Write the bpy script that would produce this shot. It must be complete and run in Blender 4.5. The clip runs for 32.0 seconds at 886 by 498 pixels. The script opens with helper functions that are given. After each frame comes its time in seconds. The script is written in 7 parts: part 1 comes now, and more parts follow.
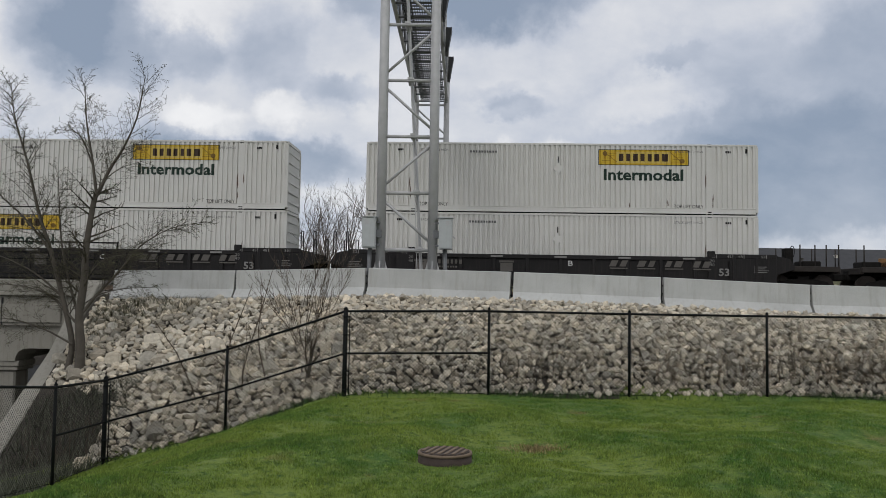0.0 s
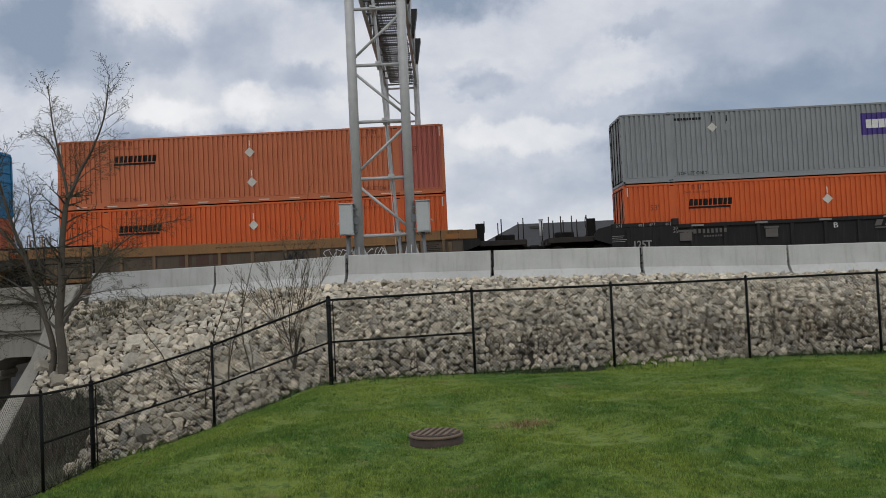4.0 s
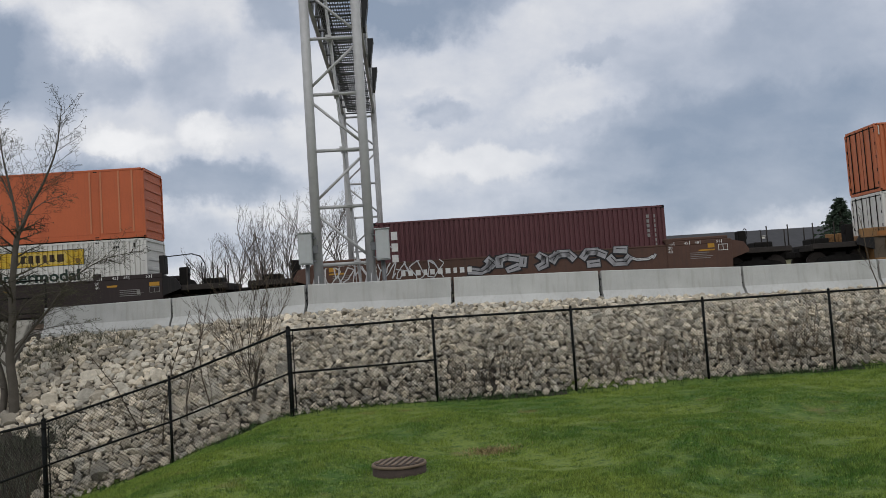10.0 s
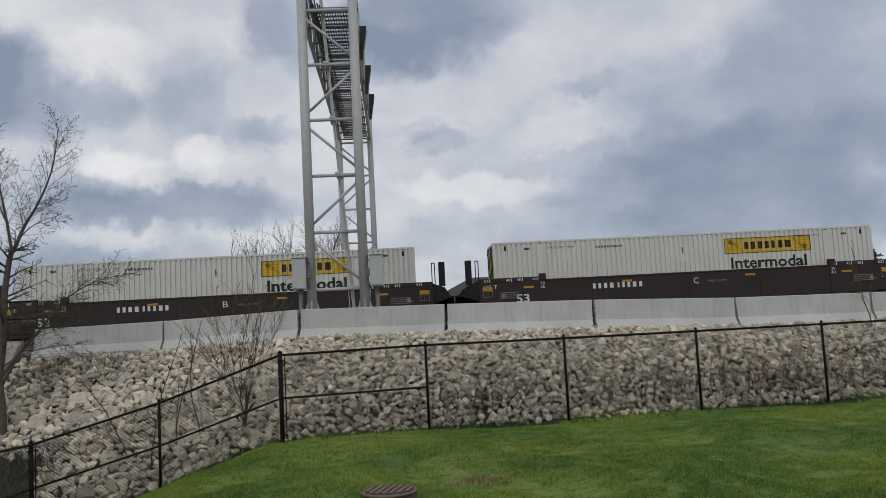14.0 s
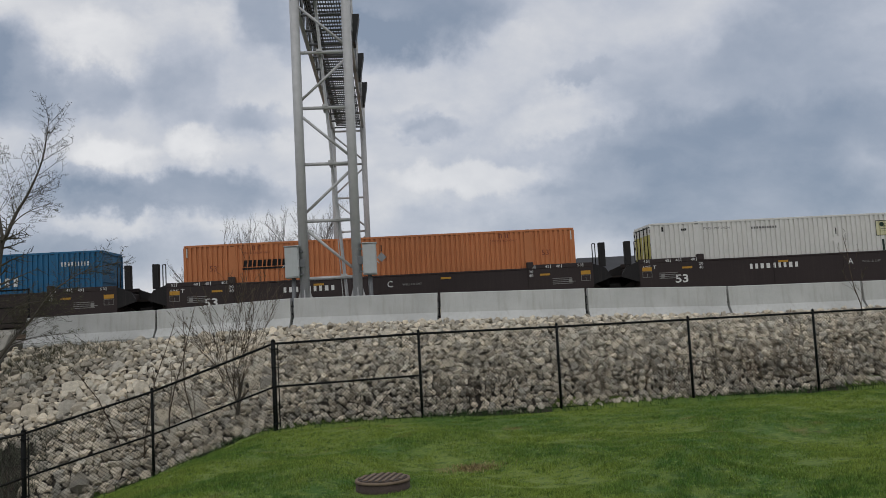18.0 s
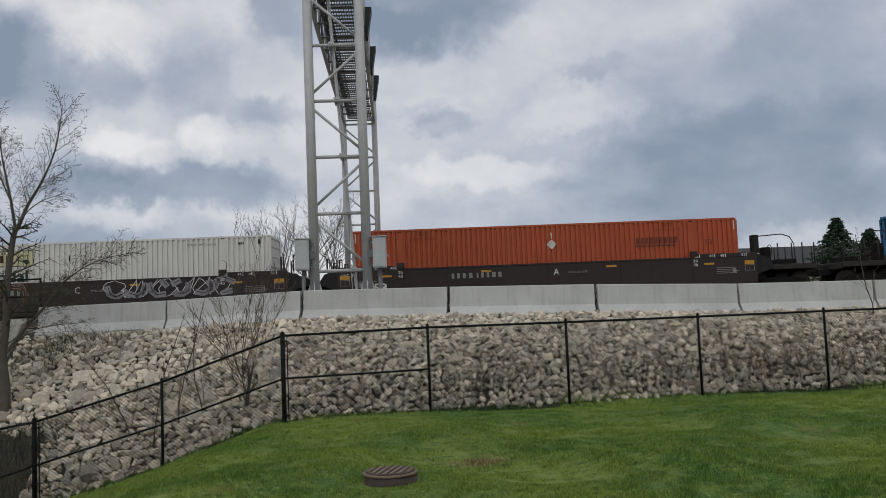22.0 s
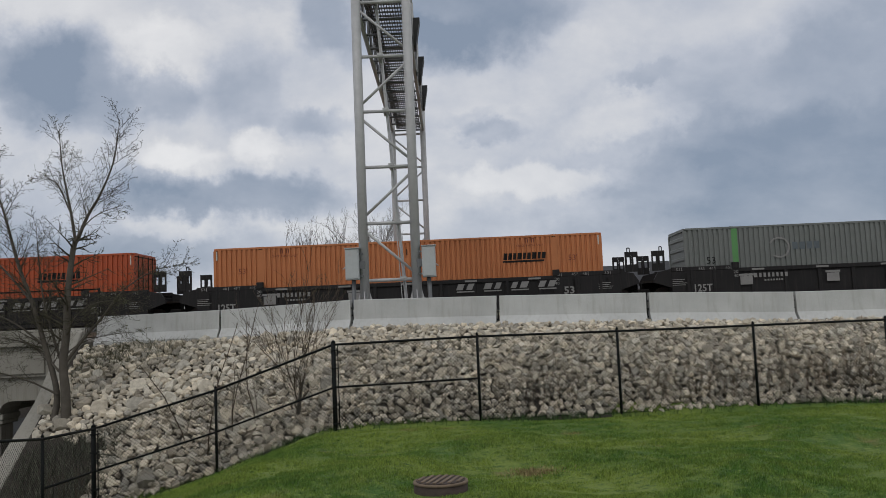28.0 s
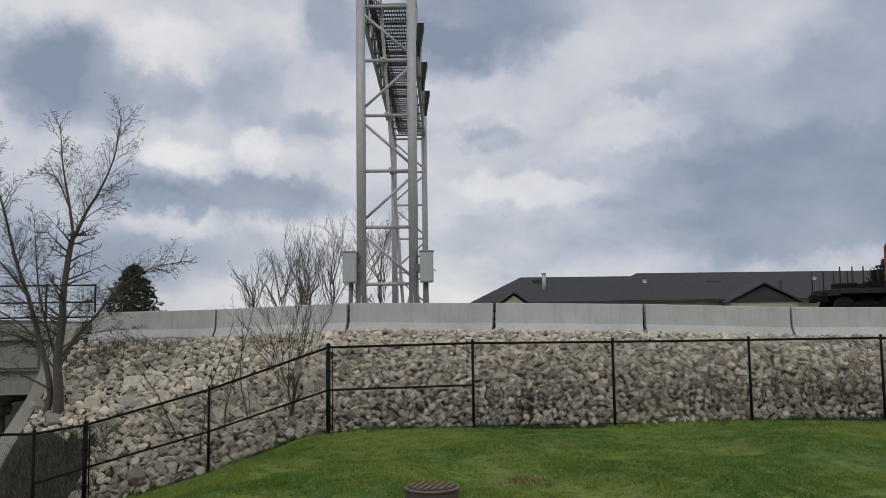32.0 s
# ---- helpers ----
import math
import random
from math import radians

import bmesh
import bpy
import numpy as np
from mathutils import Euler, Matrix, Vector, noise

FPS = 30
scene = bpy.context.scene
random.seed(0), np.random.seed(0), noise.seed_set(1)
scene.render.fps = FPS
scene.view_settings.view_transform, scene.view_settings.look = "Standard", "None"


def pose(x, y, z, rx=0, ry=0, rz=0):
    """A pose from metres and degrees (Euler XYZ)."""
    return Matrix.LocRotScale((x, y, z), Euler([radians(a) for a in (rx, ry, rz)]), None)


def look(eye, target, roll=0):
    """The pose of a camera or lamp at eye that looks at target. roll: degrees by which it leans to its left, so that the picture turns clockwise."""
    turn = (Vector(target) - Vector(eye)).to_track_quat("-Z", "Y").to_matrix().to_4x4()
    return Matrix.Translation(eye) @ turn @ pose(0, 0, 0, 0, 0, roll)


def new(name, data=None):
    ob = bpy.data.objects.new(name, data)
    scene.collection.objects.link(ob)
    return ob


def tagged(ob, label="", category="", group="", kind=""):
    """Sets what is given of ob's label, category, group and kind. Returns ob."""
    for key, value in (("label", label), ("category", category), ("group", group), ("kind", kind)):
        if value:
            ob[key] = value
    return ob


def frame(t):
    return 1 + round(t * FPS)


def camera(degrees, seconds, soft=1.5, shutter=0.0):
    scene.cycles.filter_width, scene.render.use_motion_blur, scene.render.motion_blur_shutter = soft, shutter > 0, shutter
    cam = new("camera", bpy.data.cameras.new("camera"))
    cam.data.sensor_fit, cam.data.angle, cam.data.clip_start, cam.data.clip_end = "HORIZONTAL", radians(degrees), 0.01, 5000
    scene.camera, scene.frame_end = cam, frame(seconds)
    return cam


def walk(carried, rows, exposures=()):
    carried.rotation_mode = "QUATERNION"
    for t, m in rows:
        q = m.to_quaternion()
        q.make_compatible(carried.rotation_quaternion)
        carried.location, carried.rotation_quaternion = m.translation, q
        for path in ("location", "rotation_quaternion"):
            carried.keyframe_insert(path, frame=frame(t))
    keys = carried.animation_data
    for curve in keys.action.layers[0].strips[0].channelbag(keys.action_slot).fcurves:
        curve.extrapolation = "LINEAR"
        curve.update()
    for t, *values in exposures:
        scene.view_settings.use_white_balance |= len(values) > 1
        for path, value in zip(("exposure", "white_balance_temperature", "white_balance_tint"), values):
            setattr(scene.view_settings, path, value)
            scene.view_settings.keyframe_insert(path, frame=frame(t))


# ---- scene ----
# ------------------------------------------------ camera: it stands and turns
EYE = (0.0, 0.0, 2.15)
cam = camera(55.2, 32.0, soft=0.5)
# seconds, yaw, pitch, roll
TURN = [
    (0, -0.59, 3.15, -0.90),
    (0.5, 0.19, 2.72, -0.53),
    (1, 0.79, 2.60, 0.04),
    (1.5, 0.85, 2.82, 0.70),
    (2, 0.67, 2.84, 1.36),
    (2.5, 0.15, 2.69, 1.76),
    (3, -0.92, 2.42, 2.05),
    (3.5, -1.58, 2.23, 2.37),
    (4, -1.85, 1.93, 2.66),
    (4.5, -1.92, 1.68, 2.94),
    (6.5, -2.12, 1.02, 3.01),
    (7, -2.26, 1.25, 2.95),
    (7.5, -2.52, 1.98, 2.93),
    (8, -2.86, 2.67, 2.96),
    (8.5, -3.15, 3.12, 3.06),
    (9, -3.43, 3.39, 3.27),
    (9.5, -3.75, 3.50, 3.47),
    (10, -4.51, 3.62, 3.82),
    (10.5, -5.01, 3.66, 4.04),
    (11, -5.05, 3.61, 4.06),
    (11.5, -4.85, 3.46, 3.84),
    (12, -4.53, 3.53, 3.60),
    (12.5, -4.50, 3.68, 3.48),
    (13, -4.66, 4.36, 3.30),
    (13.5, -4.82, 5.00, 3.20),
    (14, -4.97, 5.40, 3.00),
    (14.5, -5.13, 5.51, 2.90),
    (16.5, -5.39, 5.16, 2.96),
    (17, -5.38, 4.94, 3.07),
    (17.5, -5.38, 4.71, 3.07),
    (18, -5.44, 4.61, 3.02),
    (18.5, -5.46, 4.57, 2.99),
    (19, -5.32, 4.37, 2.98),
    (19.5, -5.25, 4.04, 2.97),
    (20, -5.21, 3.99, 2.95),
    (20.5, -5.08, 4.05, 2.73),
    (21, -4.99, 4.08, 2.44),
    (21.5, -4.84, 4.20, 2.32),
    (22, -4.82, 4.24, 2.34),
    (22.5, -4.91, 4.10, 2.41),
    (23, -4.96, 3.80, 2.72),
    (23.5, -4.86, 3.73, 2.85),
    (24, -4.58, 3.73, 3.05),
    (24.5, -4.17, 3.79, 2.99),
    (25, -3.63, 3.78, 2.91),
    (25.5, -3.17, 3.87, 2.83),
    (27.5, -1.43, 4.75, 2.49),
    (28, -1.48, 4.98, 2.39),
    (28.5, -1.43, 5.15, 2.37),
    (29, -1.31, 5.23, 2.39),
    (29.5, -1.56, 5.20, 2.38),
    (30, -1.94, 5.28, 2.39),
    (30.5, -2.26, 5.49, 2.38),
    (31, -2.43, 5.57, 1.71),
    (31.5, -2.31, 5.28, 1.07),
    (32, -1.76, 5.36, 0.78),
]
walk(cam, [(t, pose(*EYE, 90 + p, r, y)) for t, y, p, r in TURN],
     exposures=[(0, 0.0, 6380, 10), (13.0, 0.0, 6380, 10), (14.0, -0.14, 6370, 10), (17.0, -0.15, 6360, 10), (32, -0.15, 6380, 10)])
# ------------------------------------------------ sky and sun
world = bpy.data.worlds.new("sky")
scene.world = world
world.use_nodes = True
wn, wl = world.node_tree.nodes, world.node_tree.links
wn.clear()
SUN_EL, SUN_AZ = 48.0, 205.0          # degrees; azimuth clockwise from +y


def wnode(kind, **values):
    nd = wn.new(kind)
    for k, v in values.items():
        nd.inputs[k].default_value = v
    return nd


sky = wn.new("ShaderNodeTexSky")
sky.sky_type, sky.sun_disc = "NISHITA", False
sky.sun_elevation, sky.sun_rotation = radians(SUN_EL), radians(SUN_AZ)
blue = wnode("ShaderNodeBackground", Strength=0.10)
wl.new(sky.outputs[0], blue.inputs["Color"])
coord = wn.new("ShaderNodeTexCoord")
parts_xyz = wn.new("ShaderNodeSeparateXYZ")
wl.new(coord.outputs["Generated"], parts_xyz.inputs[0])
lift = wn.new("ShaderNodeMath")
lift.operation, lift.inputs[1].default_value = "MAXIMUM", 0.0
wl.new(parts_xyz.outputs["Z"], lift.inputs[0])
raise_z = wn.new("ShaderNodeMath")
raise_z.operation, raise_z.inputs[1].default_value = "ADD", 0.75
wl.new(lift.outputs[0], raise_z.inputs[0])
over = wn.new("ShaderNodeVectorMath")
over.operation = "DIVIDE"
wl.new(coord.outputs["Generated"], over.inputs[0])
wl.new(raise_z.outputs[0], over.inputs[1])
flat = wn.new("ShaderNodeMapping")
flat.inputs["Scale"].default_value = (1.0, 1.3, 1.0)
flat.inputs["Location"].default_value = (7.62, 0.62, 1.176)
wl.new(over.outputs[0], flat.inputs["Vector"])
big = wnode("ShaderNodeTexNoise", Scale=1.7, Detail=9.0, Roughness=0.55, Distortion=0.15)
wl.new(flat.outputs[0], big.inputs["Vector"])
puff = wnode("ShaderNodeTexNoise", Scale=5.2, Detail=9.0, Roughness=0.56, Distortion=0.2)
wl.new(flat.outputs[0], puff.inputs["Vector"])
both = wn.new("ShaderNodeMix")
both.data_type = "FLOAT"
both.inputs[0].default_value = 0.5
wl.new(big.outputs[0], both.inputs[2])
wl.new(puff.outputs[0], both.inputs[3])
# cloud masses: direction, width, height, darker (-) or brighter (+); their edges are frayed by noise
place = coord.outputs["Generated"]
for scale, reach in ((5.0, 0.10), (15.0, 0.055), (42.0, 0.018)):
    fray = wnode("ShaderNodeTexNoise", Scale=scale, Detail=6.0, Roughness=0.6)
    wl.new(coord.outputs["Generated"], fray.inputs["Vector"])
    off = wn.new("ShaderNodeVectorMath")
    off.operation, off.inputs[1].default_value = "SUBTRACT", (0.5, 0.5, 0.5)
    wl.new(fray.outputs["Color"], off.inputs[0])
    warp = wn.new("ShaderNodeVectorMath")
    warp.operation, warp.inputs[1].default_value = "MULTIPLY_ADD", (reach, reach, reach)
    wl.new(off.outputs[0], warp.inputs[0])
    wl.new(place, warp.inputs[2])
    place = warp.outputs[0]
thin = wn.new("ShaderNodeMath")
thin.operation, thin.inputs[1].default_value, thin.inputs[2].default_value = "MULTIPLY_ADD", 0.50, 0.310
wl.new(both.outputs[0], thin.inputs[0])
density = thin.outputs[0]
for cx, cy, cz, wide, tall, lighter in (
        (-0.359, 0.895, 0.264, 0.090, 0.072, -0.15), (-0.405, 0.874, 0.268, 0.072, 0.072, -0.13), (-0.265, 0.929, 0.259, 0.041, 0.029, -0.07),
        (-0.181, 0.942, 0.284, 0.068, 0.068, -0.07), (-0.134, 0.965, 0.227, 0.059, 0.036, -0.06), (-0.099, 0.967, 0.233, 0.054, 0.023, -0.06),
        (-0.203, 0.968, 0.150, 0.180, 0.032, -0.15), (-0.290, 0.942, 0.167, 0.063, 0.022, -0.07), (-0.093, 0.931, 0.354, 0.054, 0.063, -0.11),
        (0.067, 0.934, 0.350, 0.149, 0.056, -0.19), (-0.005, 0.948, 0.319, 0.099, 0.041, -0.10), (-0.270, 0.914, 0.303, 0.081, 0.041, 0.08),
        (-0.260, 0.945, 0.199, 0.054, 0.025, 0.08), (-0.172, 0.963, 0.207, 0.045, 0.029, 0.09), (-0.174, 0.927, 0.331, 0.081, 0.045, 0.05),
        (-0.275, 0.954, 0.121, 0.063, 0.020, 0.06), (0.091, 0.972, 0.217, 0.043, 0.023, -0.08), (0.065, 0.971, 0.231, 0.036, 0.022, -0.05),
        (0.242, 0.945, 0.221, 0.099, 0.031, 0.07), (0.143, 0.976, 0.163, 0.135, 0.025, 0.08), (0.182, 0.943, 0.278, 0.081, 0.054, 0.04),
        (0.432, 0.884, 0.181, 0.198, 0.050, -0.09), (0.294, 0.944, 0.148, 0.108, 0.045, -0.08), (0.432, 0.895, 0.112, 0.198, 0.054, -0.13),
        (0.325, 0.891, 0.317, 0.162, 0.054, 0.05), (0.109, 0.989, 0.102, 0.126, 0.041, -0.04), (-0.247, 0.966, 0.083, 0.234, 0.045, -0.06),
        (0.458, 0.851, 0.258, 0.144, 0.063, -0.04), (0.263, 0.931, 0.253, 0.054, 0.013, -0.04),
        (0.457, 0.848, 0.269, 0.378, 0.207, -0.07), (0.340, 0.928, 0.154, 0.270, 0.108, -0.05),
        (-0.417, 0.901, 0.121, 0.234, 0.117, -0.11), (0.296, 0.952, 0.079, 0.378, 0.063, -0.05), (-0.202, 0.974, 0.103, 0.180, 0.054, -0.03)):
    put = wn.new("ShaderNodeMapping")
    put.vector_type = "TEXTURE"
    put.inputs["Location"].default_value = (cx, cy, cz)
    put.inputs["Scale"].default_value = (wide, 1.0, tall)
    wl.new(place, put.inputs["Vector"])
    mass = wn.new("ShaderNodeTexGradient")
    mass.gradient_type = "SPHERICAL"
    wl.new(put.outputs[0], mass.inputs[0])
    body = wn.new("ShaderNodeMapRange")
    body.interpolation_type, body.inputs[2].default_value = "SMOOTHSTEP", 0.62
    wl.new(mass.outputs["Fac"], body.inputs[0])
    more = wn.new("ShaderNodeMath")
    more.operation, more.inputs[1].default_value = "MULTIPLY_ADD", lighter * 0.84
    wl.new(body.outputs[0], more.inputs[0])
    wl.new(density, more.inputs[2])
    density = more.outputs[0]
# heaped, rounded cloud heads
heap = wn.new("ShaderNodeTexVoronoi")
heap.feature, heap.normalize = "SMOOTH_F1", True
for slot, v in (("Scale", 9.0), ("Detail", 3.0), ("Roughness", 0.55), ("Smoothness", 0.8)):
    heap.inputs[slot].default_value = v
wl.new(place, heap.inputs["Vector"])
heads = wn.new("ShaderNodeMath")
heads.operation, heads.inputs[1].default_value = "MULTIPLY_ADD", -0.13
wl.new(heap.outputs["Distance"], heads.inputs[0])
wl.new(density, heads.inputs[2])
level = wn.new("ShaderNodeMath")
level.inputs[1].default_value = 0.042
wl.new(heads.outputs[0], level.inputs[0])
density = level.outputs[0]
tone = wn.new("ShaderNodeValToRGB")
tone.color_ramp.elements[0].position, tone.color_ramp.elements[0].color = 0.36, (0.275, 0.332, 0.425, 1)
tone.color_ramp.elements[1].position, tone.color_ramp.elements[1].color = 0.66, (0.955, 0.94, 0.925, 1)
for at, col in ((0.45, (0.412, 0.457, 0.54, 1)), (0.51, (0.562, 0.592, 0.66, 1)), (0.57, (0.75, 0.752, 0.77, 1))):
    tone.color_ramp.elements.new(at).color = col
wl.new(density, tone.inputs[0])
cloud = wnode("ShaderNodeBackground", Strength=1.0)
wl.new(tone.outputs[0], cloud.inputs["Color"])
veil = wn.new("ShaderNodeMixShader")
veil.inputs[0].default_value = 0.93
wl.new(blue.outputs[0], veil.inputs[1])
wl.new(cloud.outputs[0], veil.inputs[2])
sky_out = wn.new("ShaderNodeOutputWorld")
wl.new(veil.outputs[0], sky_out.inputs[0])

sun = new("sun", bpy.data.lights.new("sun", "SUN"))
sun.data.energy, sun.data.angle, sun.data.color = 0.7, radians(25), (1.0, 0.96, 0.9)
az, el = radians(SUN_AZ), radians(SUN_EL)
sun.matrix_world = look((40 * math.sin(az) * math.cos(el), 40 * math.cos(az) * math.cos(el), 40 * math.sin(el)), (0, 0, 0))
scene.view_settings.exposure = 0.0

# ------------------------------------------------ materials
MATS = {}


def mat(name, color, rough=0.7, metal=0.0, vary=0.15, scale=6.0, fine=60.0, bump=0.15, streak=0.0, dirt=None, rand=0.0, island=0.0, dist=0.02, spec=0.4, other=None):
    """A worn surface: base colour varied at two scales, fine relief, and vertical streaks or dirt where asked."""
    if name in MATS:
        return MATS[name]
    m = bpy.data.materials.new(name)
    m.use_nodes = True
    nt, ln = m.node_tree.nodes, m.node_tree.links
    b = nt["Principled BSDF"]
    b.inputs["Roughness"].default_value = rough
    b.inputs["Metallic"].default_value = metal
    b.inputs["Specular IOR Level"].default_value = spec
    tc = nt.new("ShaderNodeTexCoord")
    src = tc.outputs["Object"]
    n1, n2 = nt.new("ShaderNodeTexNoise"), nt.new("ShaderNodeTexNoise")
    n1.inputs["Scale"].default_value, n1.inputs["Detail"].default_value = scale, 6
    n2.inputs["Scale"].default_value, n2.inputs["Detail"].default_value = fine, 3
    ln.new(src, n1.inputs["Vector"])
    ln.new(src, n2.inputs["Vector"])
    add = nt.new("ShaderNodeMath")
    add.operation, add.inputs[1].default_value = "MULTIPLY_ADD", 0.6
    ln.new(n2.outputs[0], add.inputs[0])
    ln.new(n1.outputs[0], add.inputs[2])
    rng = nt.new("ShaderNodeMapRange")
    rng.inputs[1].default_value, rng.inputs[2].default_value = 0.45, 1.15
    rng.inputs[3].default_value, rng.inputs[4].default_value = 1 - vary, 1 + vary
    ln.new(add.outputs[0], rng.inputs[0])
    gain = rng.outputs[0]
    if rand or island:
        if rand:
            info = nt.new("ShaderNodeObjectInfo").outputs["Random"]
        else:
            info = nt.new("ShaderNodeNewGeometry").outputs["Random Per Island"]
        r2 = nt.new("ShaderNodeMapRange")
        r2.inputs[3].default_value, r2.inputs[4].default_value = 1 - (rand or island), 1 + (rand or island)
        ln.new(info, r2.inputs[0])
        mul = nt.new("ShaderNodeMath")
        mul.operation = "MULTIPLY"
        ln.new(gain, mul.inputs[0])
        ln.new(r2.outputs[0], mul.inputs[1])
        gain = mul.outputs[0]
    vm = nt.new("ShaderNodeVectorMath")
    vm.operation = "SCALE"
    vm.inputs[0].default_value = color
    if other:
        # each piece lies somewhere between two colours
        sp = nt.new("ShaderNodeMath")
        sp.operation, sp.inputs[1].default_value = "MULTIPLY", 7.31
        ln.new(info, sp.inputs[0])
        fr = nt.new("ShaderNodeMath")
        fr.operation = "FRACT"
        ln.new(sp.outputs[0], fr.inputs[0])
        mc = nt.new("ShaderNodeMix")
        mc.data_type = "RGBA"
        mc.inputs[6].default_value, mc.inputs[7].default_value = (*color, 1), (*other, 1)
        ln.new(fr.outputs[0], mc.inputs[0])
        ln.new(mc.outputs[2], vm.inputs[0])
    ln.new(gain, vm.inputs["Scale"])
    col = vm.outputs[0]
    if streak:
        mp = nt.new("ShaderNodeMapping")
        mp.inputs["Scale"].default_value = (5.0, 5.0, 0.35)
        ln.new(src, mp.inputs["Vector"])
        n3 = nt.new("ShaderNodeTexNoise")
        n3.inputs["Scale"].default_value, n3.inputs["Detail"].default_value = 2.2, 5
        ln.new(mp.outputs[0], n3.inputs["Vector"])
        r3 = nt.new("ShaderNodeMapRange")
        r3.inputs[1].default_value, r3.inputs[2].default_value = 0.52, 0.72
        r3.inputs[3].default_value, r3.inputs[4].default_value = 0.0, streak
        ln.new(n3.outputs[0], r3.inputs[0])
        mx = nt.new("ShaderNodeMix")
        mx.data_type = "RGBA"
        ln.new(r3.outputs[0], mx.inputs[0])
        ln.new(col, mx.inputs[6])
        mx.inputs[7].default_value = (*(dirt or (0.12, 0.09, 0.06)), 1)
        col = mx.outputs[2]
    ln.new(col, b.inputs["Base Color"])
    if bump:
        bp = nt.new("ShaderNodeBump")
        bp.inputs["Strength"].default_value, bp.inputs["Distance"].default_value = bump, dist
        ln.new(add.outputs[0], bp.inputs["Height"])
        ln.new(bp.outputs[0], b.inputs["Normal"])
    MATS[name] = m
    return m


CONCRETE = mat("barrier concrete", (0.46, 0.465, 0.45), 0.9, vary=0.16, scale=1.6, fine=45, bump=0.2, streak=0.35, dirt=(0.30, 0.28, 0.24), rand=0.06)
OLD_CONCRETE = mat("weathered concrete", (0.275, 0.262, 0.225), 0.9, vary=0.2, scale=1.2, fine=40, streak=0.5, dirt=(0.16, 0.14, 0.11))
GALV = mat("galvanised steel", (0.42, 0.42, 0.42), 0.55, 0.15, vary=0.12, scale=5, fine=80, bump=0.05)
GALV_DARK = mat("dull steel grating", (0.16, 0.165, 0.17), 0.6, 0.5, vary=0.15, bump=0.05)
CABINET = mat("grey painted cabinet", (0.42, 0.44, 0.44), 0.55, vary=0.07, streak=0.2, dirt=(0.25, 0.24, 0.22), bump=0.03)
BLACK_VINYL = mat("black coated steel", (0.009, 0.010, 0.010), 0.7, vary=0.2, bump=0.02, spec=0.15)
BLACK = mat("black paint", (0.015, 0.015, 0.016), 0.6, vary=0.2, bump=0.05)
# rust of the manhole's rim and ribs, lightened for the light on top
RUSTY_TOP = mat("rusty iron with lit tone", (0.17, 0.125, 0.088), 0.8, 0.1, vary=0.35, scale=9, fine=70, bump=0.3)
CAST_IRON = mat("rusty cast iron", (0.058, 0.043, 0.035), 0.85, 0.1, vary=0.35, scale=9, fine=70, bump=0.4)
STONE = mat("limestone", (0.52, 0.455, 0.35), 0.92, vary=0.34, scale=5, fine=34, bump=0.6, rand=0.36, dist=0.03, other=(0.40, 0.375, 0.315))
STONE_FILL = mat("limestone fill", (0.52, 0.455, 0.35), 0.92, vary=0.34, scale=5, fine=34, bump=0.6, island=0.42, dist=0.03, other=(0.40, 0.375, 0.315))
BARK = mat("grey brown bark", (0.088, 0.077, 0.062), 0.9, vary=0.25, scale=7, fine=50, bump=0.3)
TREE_TWIG = mat("grey budding twigs", (0.066, 0.060, 0.044), 0.9, vary=0.25, island=0.3, bump=0.0, spec=0.1)
TWIG = mat("brown twigs", (0.085, 0.066, 0.050), 0.9, vary=0.25, island=0.25, bump=0.0, spec=0.1)
FAR_TWIG = mat("distant grey twigs", (0.12, 0.105, 0.095), 0.9, vary=0.2, island=0.2, bump=0.0)
BUD = mat("opening leaf buds", (0.11, 0.115, 0.055), 0.8, vary=0.3, island=0.35, bump=0.0)
NEEDLE = mat("conifer needles", (0.030, 0.050, 0.030), 0.85, vary=0.3, island=0.4, bump=0.0)
WEED = mat("dry weed stems", (0.14, 0.09, 0.055), 0.9, vary=0.3, island=0.35, bump=0.0)


